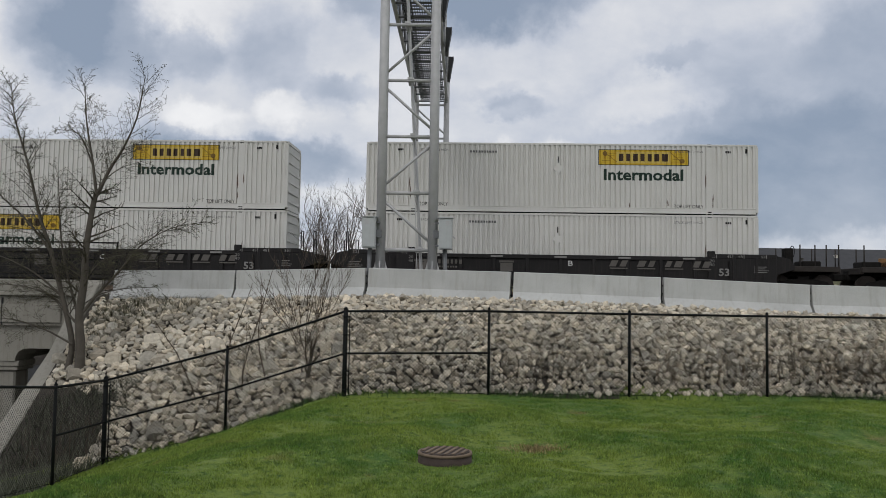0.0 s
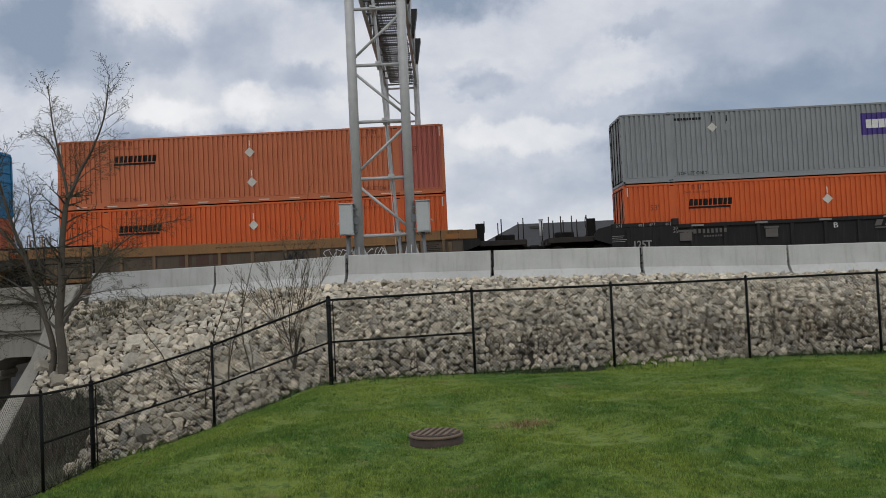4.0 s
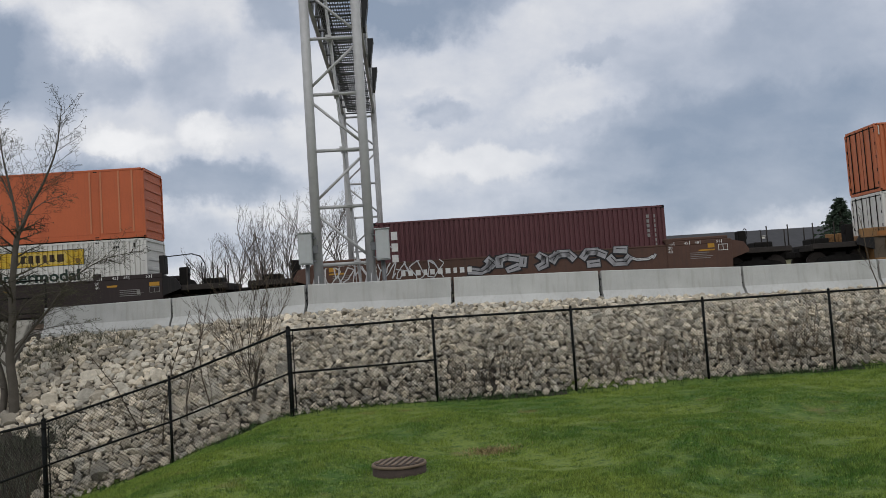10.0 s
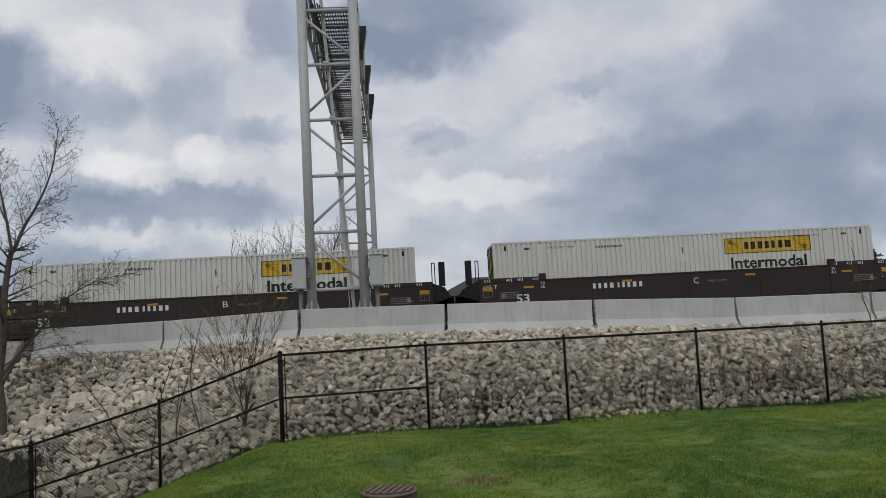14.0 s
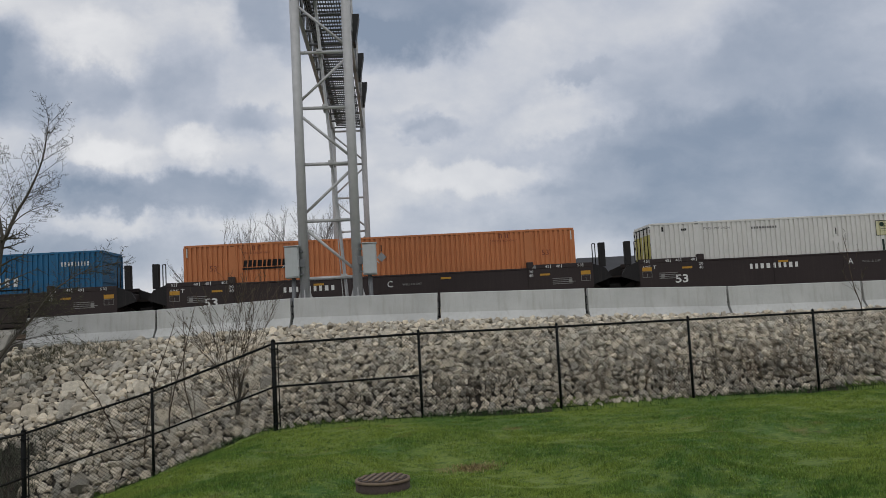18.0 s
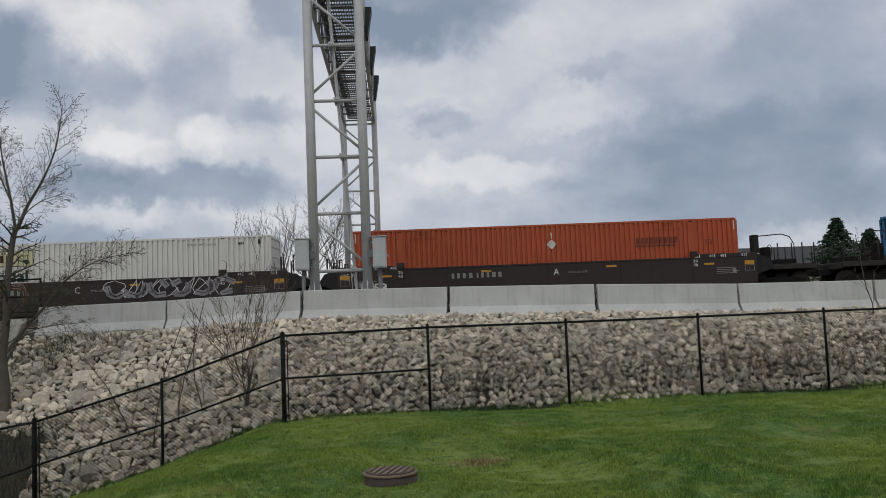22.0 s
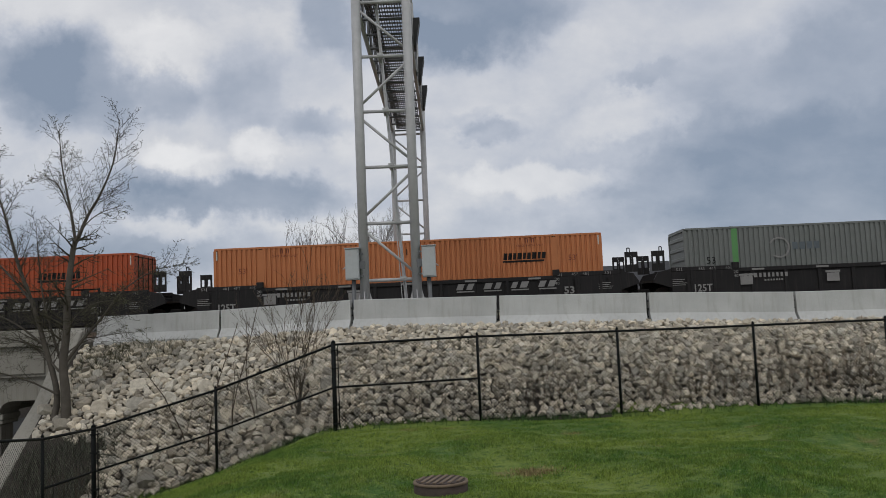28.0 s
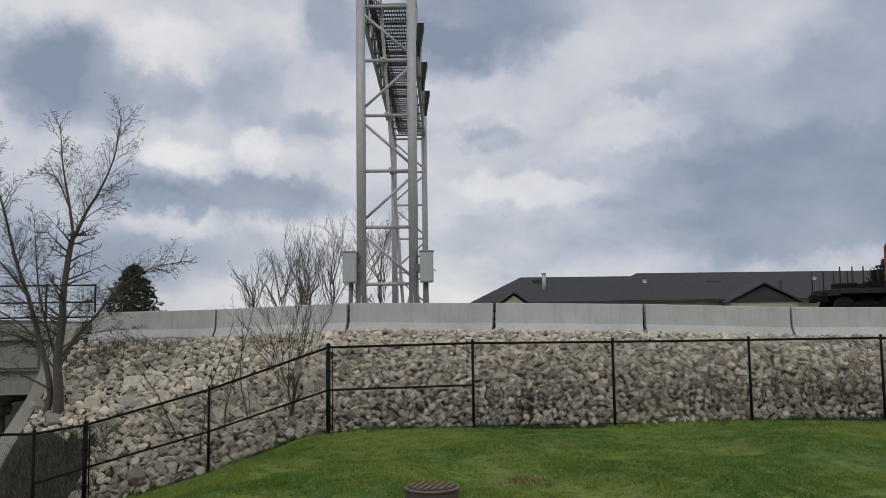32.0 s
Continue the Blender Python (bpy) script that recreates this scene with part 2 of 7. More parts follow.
def lawn_mat(name, gain, island):
    """Grass between fresh yellow-green and deep green in broad patches, with dry brown spots."""
    m = bpy.data.materials.new(name)
    m.use_nodes = True
    nt, ln = m.node_tree.nodes, m.node_tree.links
    b = nt["Principled BSDF"]
    b.inputs["Roughness"].default_value, b.inputs["Specular IOR Level"].default_value = 0.8, 0.25
    tc = nt.new("ShaderNodeTexCoord")

    def noisy(scale, detail, lo, hi):
        n = nt.new("ShaderNodeTexNoise")
        n.inputs["Scale"].default_value, n.inputs["Detail"].default_value = scale, detail
        ln.new(tc.outputs["Object"], n.inputs["Vector"])
        r = nt.new("ShaderNodeMapRange")
        r.inputs[1].default_value, r.inputs[2].default_value = lo, hi
        ln.new(n.outputs[0], r.inputs[0])
        return r.outputs[0]

    def mix(f, a, c):
        x = nt.new("ShaderNodeMix")
        x.data_type = "RGBA"
        ln.new(f, x.inputs[0])
        for slot, v in ((6, a), (7, c)):
            if isinstance(v, tuple):
                x.inputs[slot].default_value = (v[0] * gain, v[1] * gain, v[2] * gain, 1)
            else:
                ln.new(v, x.inputs[slot])
        return x.outputs[2]
    broad = mix(noisy(0.33, 3, 0.42, 0.58), (0.150, 0.205, 0.034), (0.058, 0.125, 0.020))
    tuft = mix(noisy(2.6, 5, 0.42, 0.74), broad, (0.140, 0.190, 0.034))
    dark = mix(noisy(8.0, 4, 0.50, 0.72), tuft, (0.040, 0.085, 0.015))
    dark = mix(noisy(15.0, 3, 0.54, 0.74), dark, (0.185, 0.255, 0.055))
    col = mix(noisy(0.9, 6, 0.64, 0.76), dark, (0.19, 0.15, 0.065))
    if island:
        geo = nt.new("ShaderNodeNewGeometry")
        r = nt.new("ShaderNodeMapRange")
        r.inputs[3].default_value, r.inputs[4].default_value = 1 - island, 1 + island
        ln.new(geo.outputs["Random Per Island"], r.inputs[0])
        v = nt.new("ShaderNodeVectorMath")
        v.operation = "SCALE"
        ln.new(col, v.inputs[0])
        ln.new(r.outputs[0], v.inputs["Scale"])
        col = v.outputs[0]
    ln.new(col, b.inputs["Base Color"])
    return m


GRASS = lawn_mat("lawn blades", 1.24, 0.42)
RAIL = mat("rail steel", (0.17, 0.13, 0.10), 0.5, 0.6, vary=0.2)
TIE = mat("timber ties", (0.07, 0.055, 0.045), 0.9, vary=0.3, island=0.2)


# ------------------------------------------------ mesh tools
def part(name, bm, material, parent=None, label=""):
    """Link a bmesh as one mesh object, under a thing or a part."""
    me = bpy.data.meshes.new(name)
    bm.to_mesh(me)
    bm.free()
    me.materials.append(material)
    ob = new(name, me)
    if parent is not None:
        ob.parent = parent
    if label:
        ob["label"] = label
    return ob


def raw(name, verts, faces, material, parent=None, label=""):
    me = bpy.data.meshes.new(name)
    me.from_pydata(verts, [], faces)
    me.update()
    me.materials.append(material)
    ob = new(name, me)
    if parent is not None:
        ob.parent = parent
    if label:
        ob["label"] = label
    return ob


def base(name, m, label, category, group="", kind=""):
    ob = new(name)
    ob.empty_display_size = 0.3
    ob.matrix_basis = m
    return tagged(ob, label, category, group, kind)


def box(bm, x0, x1, y0, y1, z0, z1, bevel=0.0):
    geo = bmesh.ops.create_cube(bm, size=1.0)
    vs = geo["verts"]
    for v in vs:
        v.co = Vector((x0 if v.co.x < 0 else x1, y0 if v.co.y < 0 else y1, z0 if v.co.z < 0 else z1))
    if bevel:
        es = list({e for v in vs for e in v.link_edges})
        bmesh.ops.bevel(bm, geom=es, offset=bevel, segments=1, affect="EDGES", profile=0.5)
    return bm


def boxes(*dims, bevel=0.0):
    bm = bmesh.new()
    for d in dims:
        box(bm, *d, bevel=bevel)
    return bm


def bar(bm, a, b, r, sides=8, r2=None, caps=True):
    """A round bar from a to b."""
    a, b = Vector(a), Vector(b)
    d = b - a
    q = d.to_track_quat("Z", "Y")
    r2 = r if r2 is None else r2
    lo, hi = [], []
    for i in range(sides):
        t = 2 * math.pi * (i + 0.5) / sides
        off = q @ Vector((math.cos(t), math.sin(t), 0))
        lo.append(bm.verts.new(a + off * r))
        hi.append(bm.verts.new(b + off * r2))
    for i in range(sides):
        j = (i + 1) % sides
        f = bm.faces.new((lo[i], lo[j], hi[j], hi[i]))
        f.smooth = sides > 5
    if caps:
        bm.faces.new(list(reversed(lo)))
        bm.faces.new(hi)
    return bm


def bars(rows, r, sides=8):
    bm = bmesh.new()
    for a, b in rows:
        bar(bm, a, b, r, sides)
    return bm


def prism(profile, x0, x1, axis="x"):
    """A closed profile of (p, q) drawn out along an axis: x -> (x, p, q); y -> (p, y, q)."""
    bm = bmesh.new()
    mk = (lambda s, p, q: (s, p, q)) if axis == "x" else (lambda s, p, q: (p, s, q))
    lo = [bm.verts.new(mk(x0, p, q)) for p, q in profile]
    hi = [bm.verts.new(mk(x1, p, q)) for p, q in profile]
    k = len(profile)
    for i in range(k):
        j = (i + 1) % k
        bm.faces.new((lo[i], lo[j], hi[j], hi[i]))
    bm.faces.new(lo)
    bm.faces.new(hi)
    bmesh.ops.recalc_face_normals(bm, faces=bm.faces)
    return bm


TEXTS = {}


def letters(text, size, width, parent, material, x, y, z, name="lettering", bold=0.0, label="", yaw=0.0):
    """Flat lettering that faces -y, centred on x, its foot at z; drawn to the given width."""
    key = (text, size, width, bold, material.name)
    if key not in TEXTS:
        cu = bpy.data.curves.new("lettering", "FONT")
        cu.body, cu.size, cu.align_x, cu.resolution_u, cu.offset = text, size * 1.37, "CENTER", 2, bold
        tmp = new("lettering", cu)
        bpy.context.view_layer.update()
        me = bpy.data.meshes.new_from_object(tmp.evaluated_get(bpy.context.evaluated_depsgraph_get()))
        bpy.data.objects.remove(tmp)
        xs = [v.co.x for v in me.vertices]
        k = width / (max(xs) - min(xs)) if width else 1.0
        for v in me.vertices:
            v.co = Vector((v.co.x * k, 0.0, v.co.y))
        me.materials.clear()
        me.materials.append(material)
        TEXTS[key] = me
    ob = new(name, TEXTS[key])
    ob.matrix_basis = pose(x, y, z, 0, 0, yaw)
    ob.parent = parent
    if label:
        ob["label"] = label
    return ob


def mark_bars(n, width, height, parent, material, x, y, z, name="marking", gap=0.3, slant=0.0, label="", notch=False, seed=1):
    """A row of plain blocks in place of writing that is not spelled out."""
    rng = random.Random(seed)
    bm = bmesh.new()
    ws = [rng.uniform(0.75, 1.2) for _ in range(n)]
    k = width / (sum(ws) + gap * (n - 1))
    cx = x - width / 2
    for w in ws:
        x0, x1 = cx, cx + w * k
        t = 0.30 * w * k

        def quad(a, b, c, d):
            vs = [bm.verts.new((p + slant * (q - z), y, q)) for p, q in ((a, c), (b, c), (b, d), (a, d))]
            bm.faces.new(vs)
        if notch:
            quad(x0, x0 + t, z, z + height)
            pick = rng.randrange(3)
            if pick != 0:
                quad(x0 + t, x1, z + height * 0.78, z + height)
            if pick != 1:
                quad(x0 + t, x1, z, z + height * 0.22)
            if pick == 2:
                quad(x1 - t, x1, z + height * 0.22, z + height * 0.78)
            quad(x0 + t, x1 - t * (pick == 2), z + height * 0.42, z + height * 0.6)
        else:
            quad(x0, x1, z, z + height)
        cx = x1 + gap * k
    ob = part(name, bm, material, parent, label)
    ob["kind"] = "stuff"
    return ob


def plate(parent, material, x0, x1, y, z0, z1, name="plate", thick=0.004, label=""):
    return part(name, boxes((x0, x1, y, y + thick, z0, z1)), material, parent, label)


# ------------------------------------------------ the lie of the land
def lerp(x, pts):
    return float(np.interp(x, [p[0] for p in pts], [p[1] for p in pts]))


FENCE = [(-6.98, 18.3), (-4.46, 18.5), (-1.86, 17.95)] + [(-1.86 + 3.04 * k, 17.95 + 0.17 * k) for k in range(1, 8)]
BARRIER = [(-9.16, 24.4), (-5.5, 23.7), (-1.8, 22.85), (2.01, 22.05), (5.8, 21.65), (9.6, 21.65)] + [(9.6 + 3.81 * k, 21.65 + 0.1 * k) for k in range(1, 7)]
CREST = [(0.0, -5.2), (9.0, -3.45), (13.7, -2.65), (18.2, -1.7), (30.0, 1.0)]
STREET = -3.0
BED = 2.06


def fence_y(x):
    return lerp(x, [(-12.0, 18.3)] + FENCE + [(60.0, 21.0)])


def barrier_y(x):
    return lerp(x, BARRIER + [(80.0, 22.6)])


def lawn_z(x, y):
    """Height of the lawn; x and y may be arrays."""
    d = np.maximum(np.interp(y, [p[0] for p in CREST], [p[1] for p in CREST]) - x, 0.0)
    fall = 0.40 * d * d / (d + 0.75) - 0.12 * np.maximum(d - 3.0, 0.0)
    near = np.interp(y, [14.0, 17.0], [1.0, 0.0])
    u = x - 0.175
    swell = near * (0.11 * np.sin(1.1 * u) * np.sin(0.9 * y) + 0.045 * np.sin(2.1 * u) * np.cos(1.6 * y + 1.0))
    lumps = 0.012 * np.sin(5.3 * x + 2.0 * np.sin(2.9 * y)) * np.sin(4.7 * y + 1.7 * np.sin(3.7 * x))
    z = np.maximum(0.03 * np.sin(x * 0.7 + 1.0) * np.sin(y * 0.5) + swell + lumps - fall, STREET)
    return z if np.ndim(z) else float(z)


def slope_z(x, y):
    """The riprap bank between fence and barrier."""
    y0, y1 = fence_y(x), barrier_y(x)
    k = min(max((y - y0) / (y1 - 0.15 - y0), 0.0), 1.0)
    z0 = lawn_z(x, y0)
    z1 = lerp(x, [(-9.3, 1.98), (-5.0, 2.02), (-1.8, 2.12), (2.0, 2.05), (5.8, 1.96), (9.6, 1.83), (30.0, 1.6)])
    # steeper low down, easing towards the top
    kk = k + 0.16 * math.sin(math.pi * k) * (1.0 if x > -1.5 else 0.25)
    return z0 + (z1 - z0) * min(kk, 1.0)


def ground_z(x, y):
    if x < -9.55:                                   # the sunken street and its bank
        if y < 24.6:
            return max(min(lawn_z(x, min(y, 18.3)), lawn_z(-9.5, 18.3)), STREET) if x > -10.6 else STREET
        if y > 60:
            return BED + (2.2 if x < -30 and y < 300 else 0.0)
        return STREET if -27 < x else BED
    if y <= fence_y(x):
        return lawn_z(x, y)
    if y <= barrier_y(x):
        return slope_z(x, y)
    return BED - 0.02


def ground_sheet():
    xs = [-2500, -800, -200, -60, -28, -27.1, -26.9, -20, -15] + [-12 + 0.5 * i for i in range(89)] + [36, 45, 60, 90, 150, 400, 1200, 2500]
    xs = sorted(set(xs) | {-10.7, -9.56, -9.54})
    ys = [-2000, -400, -100, -40, -15, -5, 0, 3] + [5 + 0.4 * i for i in range(52)] + [26.5, 29, 33, 40, 48, 60, 100, 250, 800, 2500]
    verts, faces = [], []
    for y in ys:
        for x in xs:
            verts.append((x, y, ground_z(x, y)))
    w = len(xs)
    mats = []
    for j in range(len(ys) - 1):
        for i in range(w - 1):
            faces.append((j * w + i, j * w + i + 1, (j + 1) * w + i + 1, (j + 1) * w + i))
            cx, cy = (xs[i] + xs[i + 1]) / 2, (ys[j] + ys[j + 1]) / 2
            if cx < -9.55:
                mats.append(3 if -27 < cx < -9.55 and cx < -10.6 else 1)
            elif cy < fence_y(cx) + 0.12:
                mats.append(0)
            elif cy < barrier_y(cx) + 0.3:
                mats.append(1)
            elif cy < 48 and cy > 20:
                mats.append(2)
            else:
                mats.append(0 if cy < 20 else 4)
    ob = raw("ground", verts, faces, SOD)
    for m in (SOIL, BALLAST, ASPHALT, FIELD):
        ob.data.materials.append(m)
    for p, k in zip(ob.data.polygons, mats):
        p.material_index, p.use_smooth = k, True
    tagged(ob, "green lawn, soil bank and gravel track bed", "ground", kind="structure")
    return ob


SOD = lawn_mat("mown grass", 0.92, 0.0)
# soil colour is darkened to deepen the shade in gaps between the stones
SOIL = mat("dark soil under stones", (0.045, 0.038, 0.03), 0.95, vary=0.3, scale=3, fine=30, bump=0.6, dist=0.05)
BALLAST = mat("track gravel", (0.20, 0.185, 0.17), 0.95, vary=0.3, scale=3, fine=26, bump=0.8, dist=0.06)
ASPHALT = mat("street asphalt", (0.05, 0.05, 0.05), 0.9, vary=0.2, scale=2, fine=40, bump=0.3)
FIELD = mat("distant rough grass", (0.10, 0.12, 0.05), 0.95, vary=0.35, scale=0.2, fine=2, bump=0.2)
ground_sheet()


# ------------------------------------------------ concrete barrier sections
def barrier_section(i):
    (xa, ya), (xb, yb) = BARRIER[i], BARRIER[i + 1]
    za = lerp(xa, [(-9.3, 1.98), (-5.0, 2.02), (-1.8, 2.12), (2.0, 2.05), (5.8, 1.96), (9.6, 1.83), (30.0, 1.6)])
    zb = lerp(xb, [(-9.3, 1.98), (-5.0, 2.02), (-1.8, 2.12), (2.0, 2.05), (5.8, 1.96), (9.6, 1.83), (30.0, 1.6)])
    length = math.hypot(xb - xa, yb - ya)
    yaw = math.degrees(math.atan2(yb - ya, xb - xa))
    tilt = -math.degrees(math.atan2(zb - za, length))
    thing = base("jersey_barrier", pose(xa, ya, za - 0.07, 0, tilt, yaw), "pale grey precast concrete barrier with a stained foot", "barrier", "barriers along the track")
    g = 0.035
    prof = [(-0.30, 0.0), (-0.30, 0.08), (-0.13, 0.30), (-0.085, 0.80), (-0.07, 0.815), (0.07, 0.815), (0.085, 0.80), (0.13, 0.30), (0.30, 0.08), (0.30, 0.0)]
    bm = prism(prof, g, length - g)
    # two drainage slots under the foot, as blocks of shade behind the face
    part("body", bm, CONCRETE, thing)
    part("drain_slot", boxes((length * 0.30, length * 0.30 + 0.34, -0.305, -0.28, -0.02, 0.035)), BLACK, thing, "dark drainage slot")
    part("drain_slot", boxes((length * 0.62, length * 0.62 + 0.34, -0.305, -0.28, -0.02, 0.035)), BLACK, thing, "dark drainage slot")
    bm = bmesh.new()
    for k in range(3):
        bar(bm, (length - 0.04, 0.0, 0.2 + 0.2 * k), (length + 0.04, 0.0, 0.2 + 0.2 * k), 0.02, 6)
    bar(bm, (length, 0.0, 0.1), (length, 0.0, 0.74), 0.016, 6)
    part("connector", bm, BLACK, thing, "dark steel joint pin and loops")


for i in range(len(BARRIER) - 1):
    barrier_section(i)


# ------------------------------------------------ chain-link fence
def fence():
    thing = base("chain_link_fence", pose(0, 0, 0), "black coated chain-link fence at the foot of the bank", "fence")
    line = [(-6.55, 8.2), (-6.7, 10.7), (-6.9, 13.2), (-6.92, 15.75)] + FENCE
    high = 1.83
    feet = [(x, y, lawn_z(x, y) + 0.01) for x, y in line]
    # posts: the corner posts are stouter
    for k, (x, y, z) in enumerate(feet):
        r = 0.048 if k in (4, 6) else 0.030
        bm = bmesh.new()
        bar(bm, (x, y, z - 0.1), (x, y, z + high + 0.02), r, 10)
        bar(bm, (x, y, z + high + 0.02), (x, y, z + high + 0.06), r * 1.15, 10, r * 0.4)
        part("post", bm, BLACK_VINYL, thing)
        if k in (4, 6):
            for side in (0.09,):
                part("tension_bar", bars([((x + side, y, z + 0.05), (x + side, y, z + high - 0.05))], 0.012, 6), BLACK_VINYL, thing)
            for q in range(5):
                part("tension_band", boxes((x - 0.05, x + 0.10, y - 0.055, y + 0.055, z + 0.15 + 0.38 * q, z + 0.18 + 0.38 * q)), BLACK_VINYL, thing)
    for k in range(len(feet) - 1):
        a, b = Vector(feet[k]), Vector(feet[k + 1])
        up = Vector((0, 0, high - 0.03))
        part("top_rail", bars([(a + up, b + up)], 0.026, 8), BLACK_VINYL, thing)
        if k in (3, 4, 5, 6):
            mid = Vector((0, 0, high * 0.5))
            part("middle_rail", bars([(a + mid, b + mid)], 0.022, 8), BLACK_VINYL, thing)
        part("tension_wire", bars([(a + Vector((0, 0, 0.06)), b + Vector((0, 0, 0.06)))], 0.006, 4), BLACK_VINYL, thing)
        # the woven wire, as crossing diagonals of a 60 mm mesh
        run = (b - a).length
        d = (b - a) / run
        pitch, h = 0.076, high - 0.08
        w = 0.0020 if k < 4 else 0.0038
        verts, faces = [], []
        nrm = Vector((-d.y, d.x, 0)).normalized()
        for lean in (1, -1):
            s = -h
            while s < run + h:
                p0, p1 = s, s + lean * h
                t0, t1 = 0.0, 1.0
                lo, hi = min(p0, p1), max(p0, p1)
                if hi <= 0 or lo >= run:
                    s += pitch
                    continue
                if p1 != p0:
                    ta, tb = (0 - p0) / (p1 - p0), (run - p0) / (p1 - p0)
                    if ta > tb:
                        ta, tb = tb, ta
                    t0, t1 = max(0, ta), min(1, tb)
                if t1 > t0:
                    q0 = a + d * (p0 + (p1 - p0) * t0) + Vector((0, 0, 0.05 + h * t0)) + nrm * 0.003 * lean
                    q1 = a + d * (p0 + (p1 - p0) * t1) + Vector((0, 0, 0.05 + h * t1)) + nrm * 0.003 * lean
                    side = (d * lean * -0.7 + Vector((0, 0, 0.7))) * w
                    n0 = len(verts)
                    for q in (q0, q1):
                        verts += [tuple(q + side), tuple(q + nrm * w), tuple(q - side), tuple(q - nrm * w)]
                    for e in range(4):
                        f = (e + 1) % 4
                        faces.append((n0 + e, n0 + f, n0 + 4 + f, n0 + 4 + e))
                s += pitch
        part_ob = raw("wire_mesh", verts, faces, BLACK_VINYL, thing)
        part_ob["kind"] = "stuff"


fence()


# ------------------------------------------------ manhole riser in the lawn
def manhole():
    x, y = 0.173, 11.2
    thing = base("manhole", pose(x, y, lawn_z(x, y) + 0.01), "rusty cast iron manhole with ribbed cover in the lawn", "manhole")
    bm = bmesh.new()
    bar(bm, (0, 0, -0.14), (0, 0, 0.10), 0.350, 40)
    part("riser", bm, CAST_IRON, thing)
    bm = bmesh.new()
    bar(bm, (0, 0, 0.10), (0, 0, 0.130), 0.362, 40, 0.352)
    part("rim", bm, RUSTY_TOP, thing, "rusty rim in a lighter, lit tone")
    bm = bmesh.new()
    bar(bm, (0, 0, 0.128), (0, 0, 0.139), 0.322, 40)
    part("cover", bm, CAST_IRON, thing)
    for k in range(-3, 4):
        half = math.sqrt(0.295 ** 2 - (k * 0.088) ** 2)
        bm = boxes((k * 0.088 - 0.022, k * 0.088 + 0.022, -half, half, 0.138, 0.152), bevel=0.005)
        rib = part("rib", bm, RUSTY_TOP, thing, "rusty rib in a lighter, lit tone")
        rib.matrix_basis = pose(0, 0, 0, 0, 0, -18)


manhole()


# ------------------------------------------------ signal bridge
def signal_bridge():
    turn = -1.8
    y1, y2, s = 23.75, 40.1, 1.46
    cx = -0.80
    thing = base("signal_bridge", pose(cx, y1, BED - 0.05, 0, 0, turn), "galvanised tubular railway signal bridge with a caged walkway", "signal bridge")
    span = y2 - y1
    low, high = 9.42, 10.95                  # truss chords above the foot
    r = 0.135
    for y, top in ((0, high), (span, high)):
        for x in (-s / 2, s / 2):
            bm = bars([((x, y, 0), (x, y, top))], r, 20)
            part("leg", bm, GALV, thing)
            part("pedestal", boxes((x - 0.36, x + 0.36, y - 0.36, y + 0.36, -0.1, 0.60), bevel=0.02), CONCRETE, thing, "concrete pedestal")
            bm = boxes((x - 0.27, x + 0.27, y - 0.27, y + 0.27, 0.60, 0.65))
            for a in range(4):
                dx, dy = ((1, 0), (-1, 0), (0, 1), (0, -1))[a]
                lo = [(x + dx * 0.12 - dy * 0.012, y + dy * 0.12 - dx * 0.012, 0.65), (x + dx * 0.26 - dy * 0.012, y + dy * 0.26 - dx * 0.012, 0.65), (x + dx * 0.12 - dy * 0.012, y + dy * 0.12 - dx * 0.012, 1.14)]
                hi = [(p + dy * 0.024, q + dx * 0.024, z) for p, q, z in lo]
                v0, v1 = [bm.verts.new(p) for p in lo], [bm.verts.new(p) for p in hi]
                bm.faces.new(v0), bm.faces.new(v1)
                for i in range(3):
                    bm.faces.new((v0[i], v0[(i + 1) % 3], v1[(i + 1) % 3], v1[i]))
            bmesh.ops.recalc_face_normals(bm, faces=bm.faces)
            part("base_plate", bm, GALV, thing)
    step, first = 1.605, 1.40
    for y, drop in ((0, 0.0), (span, 0.2)):
        for k in range(6):
            z = first + step * k - drop
            if z < high:
                part("brace", bars([((-s / 2, y, z), (s / 2, y, z))], 0.048, 10), GALV, thing)
            if k < 5:
                a, b = (s / 2, -s / 2) if k % 2 == 0 else (-s / 2, s / 2)
                part("diagonal", bars([((b, y, z + step - 0.15), (a, y, z + 0.15))], 0.04, 10), GALV, thing)
    # truss chords and webs
    for x in (-s / 2, s / 2):
        for z in (low, high):
            part("chord", bars([((x, 0, z), (x, span, z))], 0.07, 12), GALV, thing)
        n = 12
        for k in range(n):
            ya, yb = span * k / n, span * (k + 1) / n
            za, zb = (low, high) if k % 2 == 0 else (high, low)
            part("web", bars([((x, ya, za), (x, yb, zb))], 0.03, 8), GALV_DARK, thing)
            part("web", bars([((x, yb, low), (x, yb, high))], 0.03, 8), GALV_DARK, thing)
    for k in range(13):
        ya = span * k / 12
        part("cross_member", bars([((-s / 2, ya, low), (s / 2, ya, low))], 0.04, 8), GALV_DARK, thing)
    # walkway grating: long bearing bars and cross bars, and handrails
    bm = bmesh.new()
    for k in range(15):
        x = -0.5 + k * 1.1 / 14
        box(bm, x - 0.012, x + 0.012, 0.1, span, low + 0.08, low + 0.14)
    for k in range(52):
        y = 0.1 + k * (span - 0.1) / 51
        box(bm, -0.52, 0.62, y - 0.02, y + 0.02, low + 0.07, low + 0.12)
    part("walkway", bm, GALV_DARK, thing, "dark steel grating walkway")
    for x in (-0.52, 0.62):
        for z in (low + 0.62, low + 1.12):
            part("handrail", bars([((x, 0.1, z), (x, span, z))], 0.022, 8), GALV_DARK, thing)
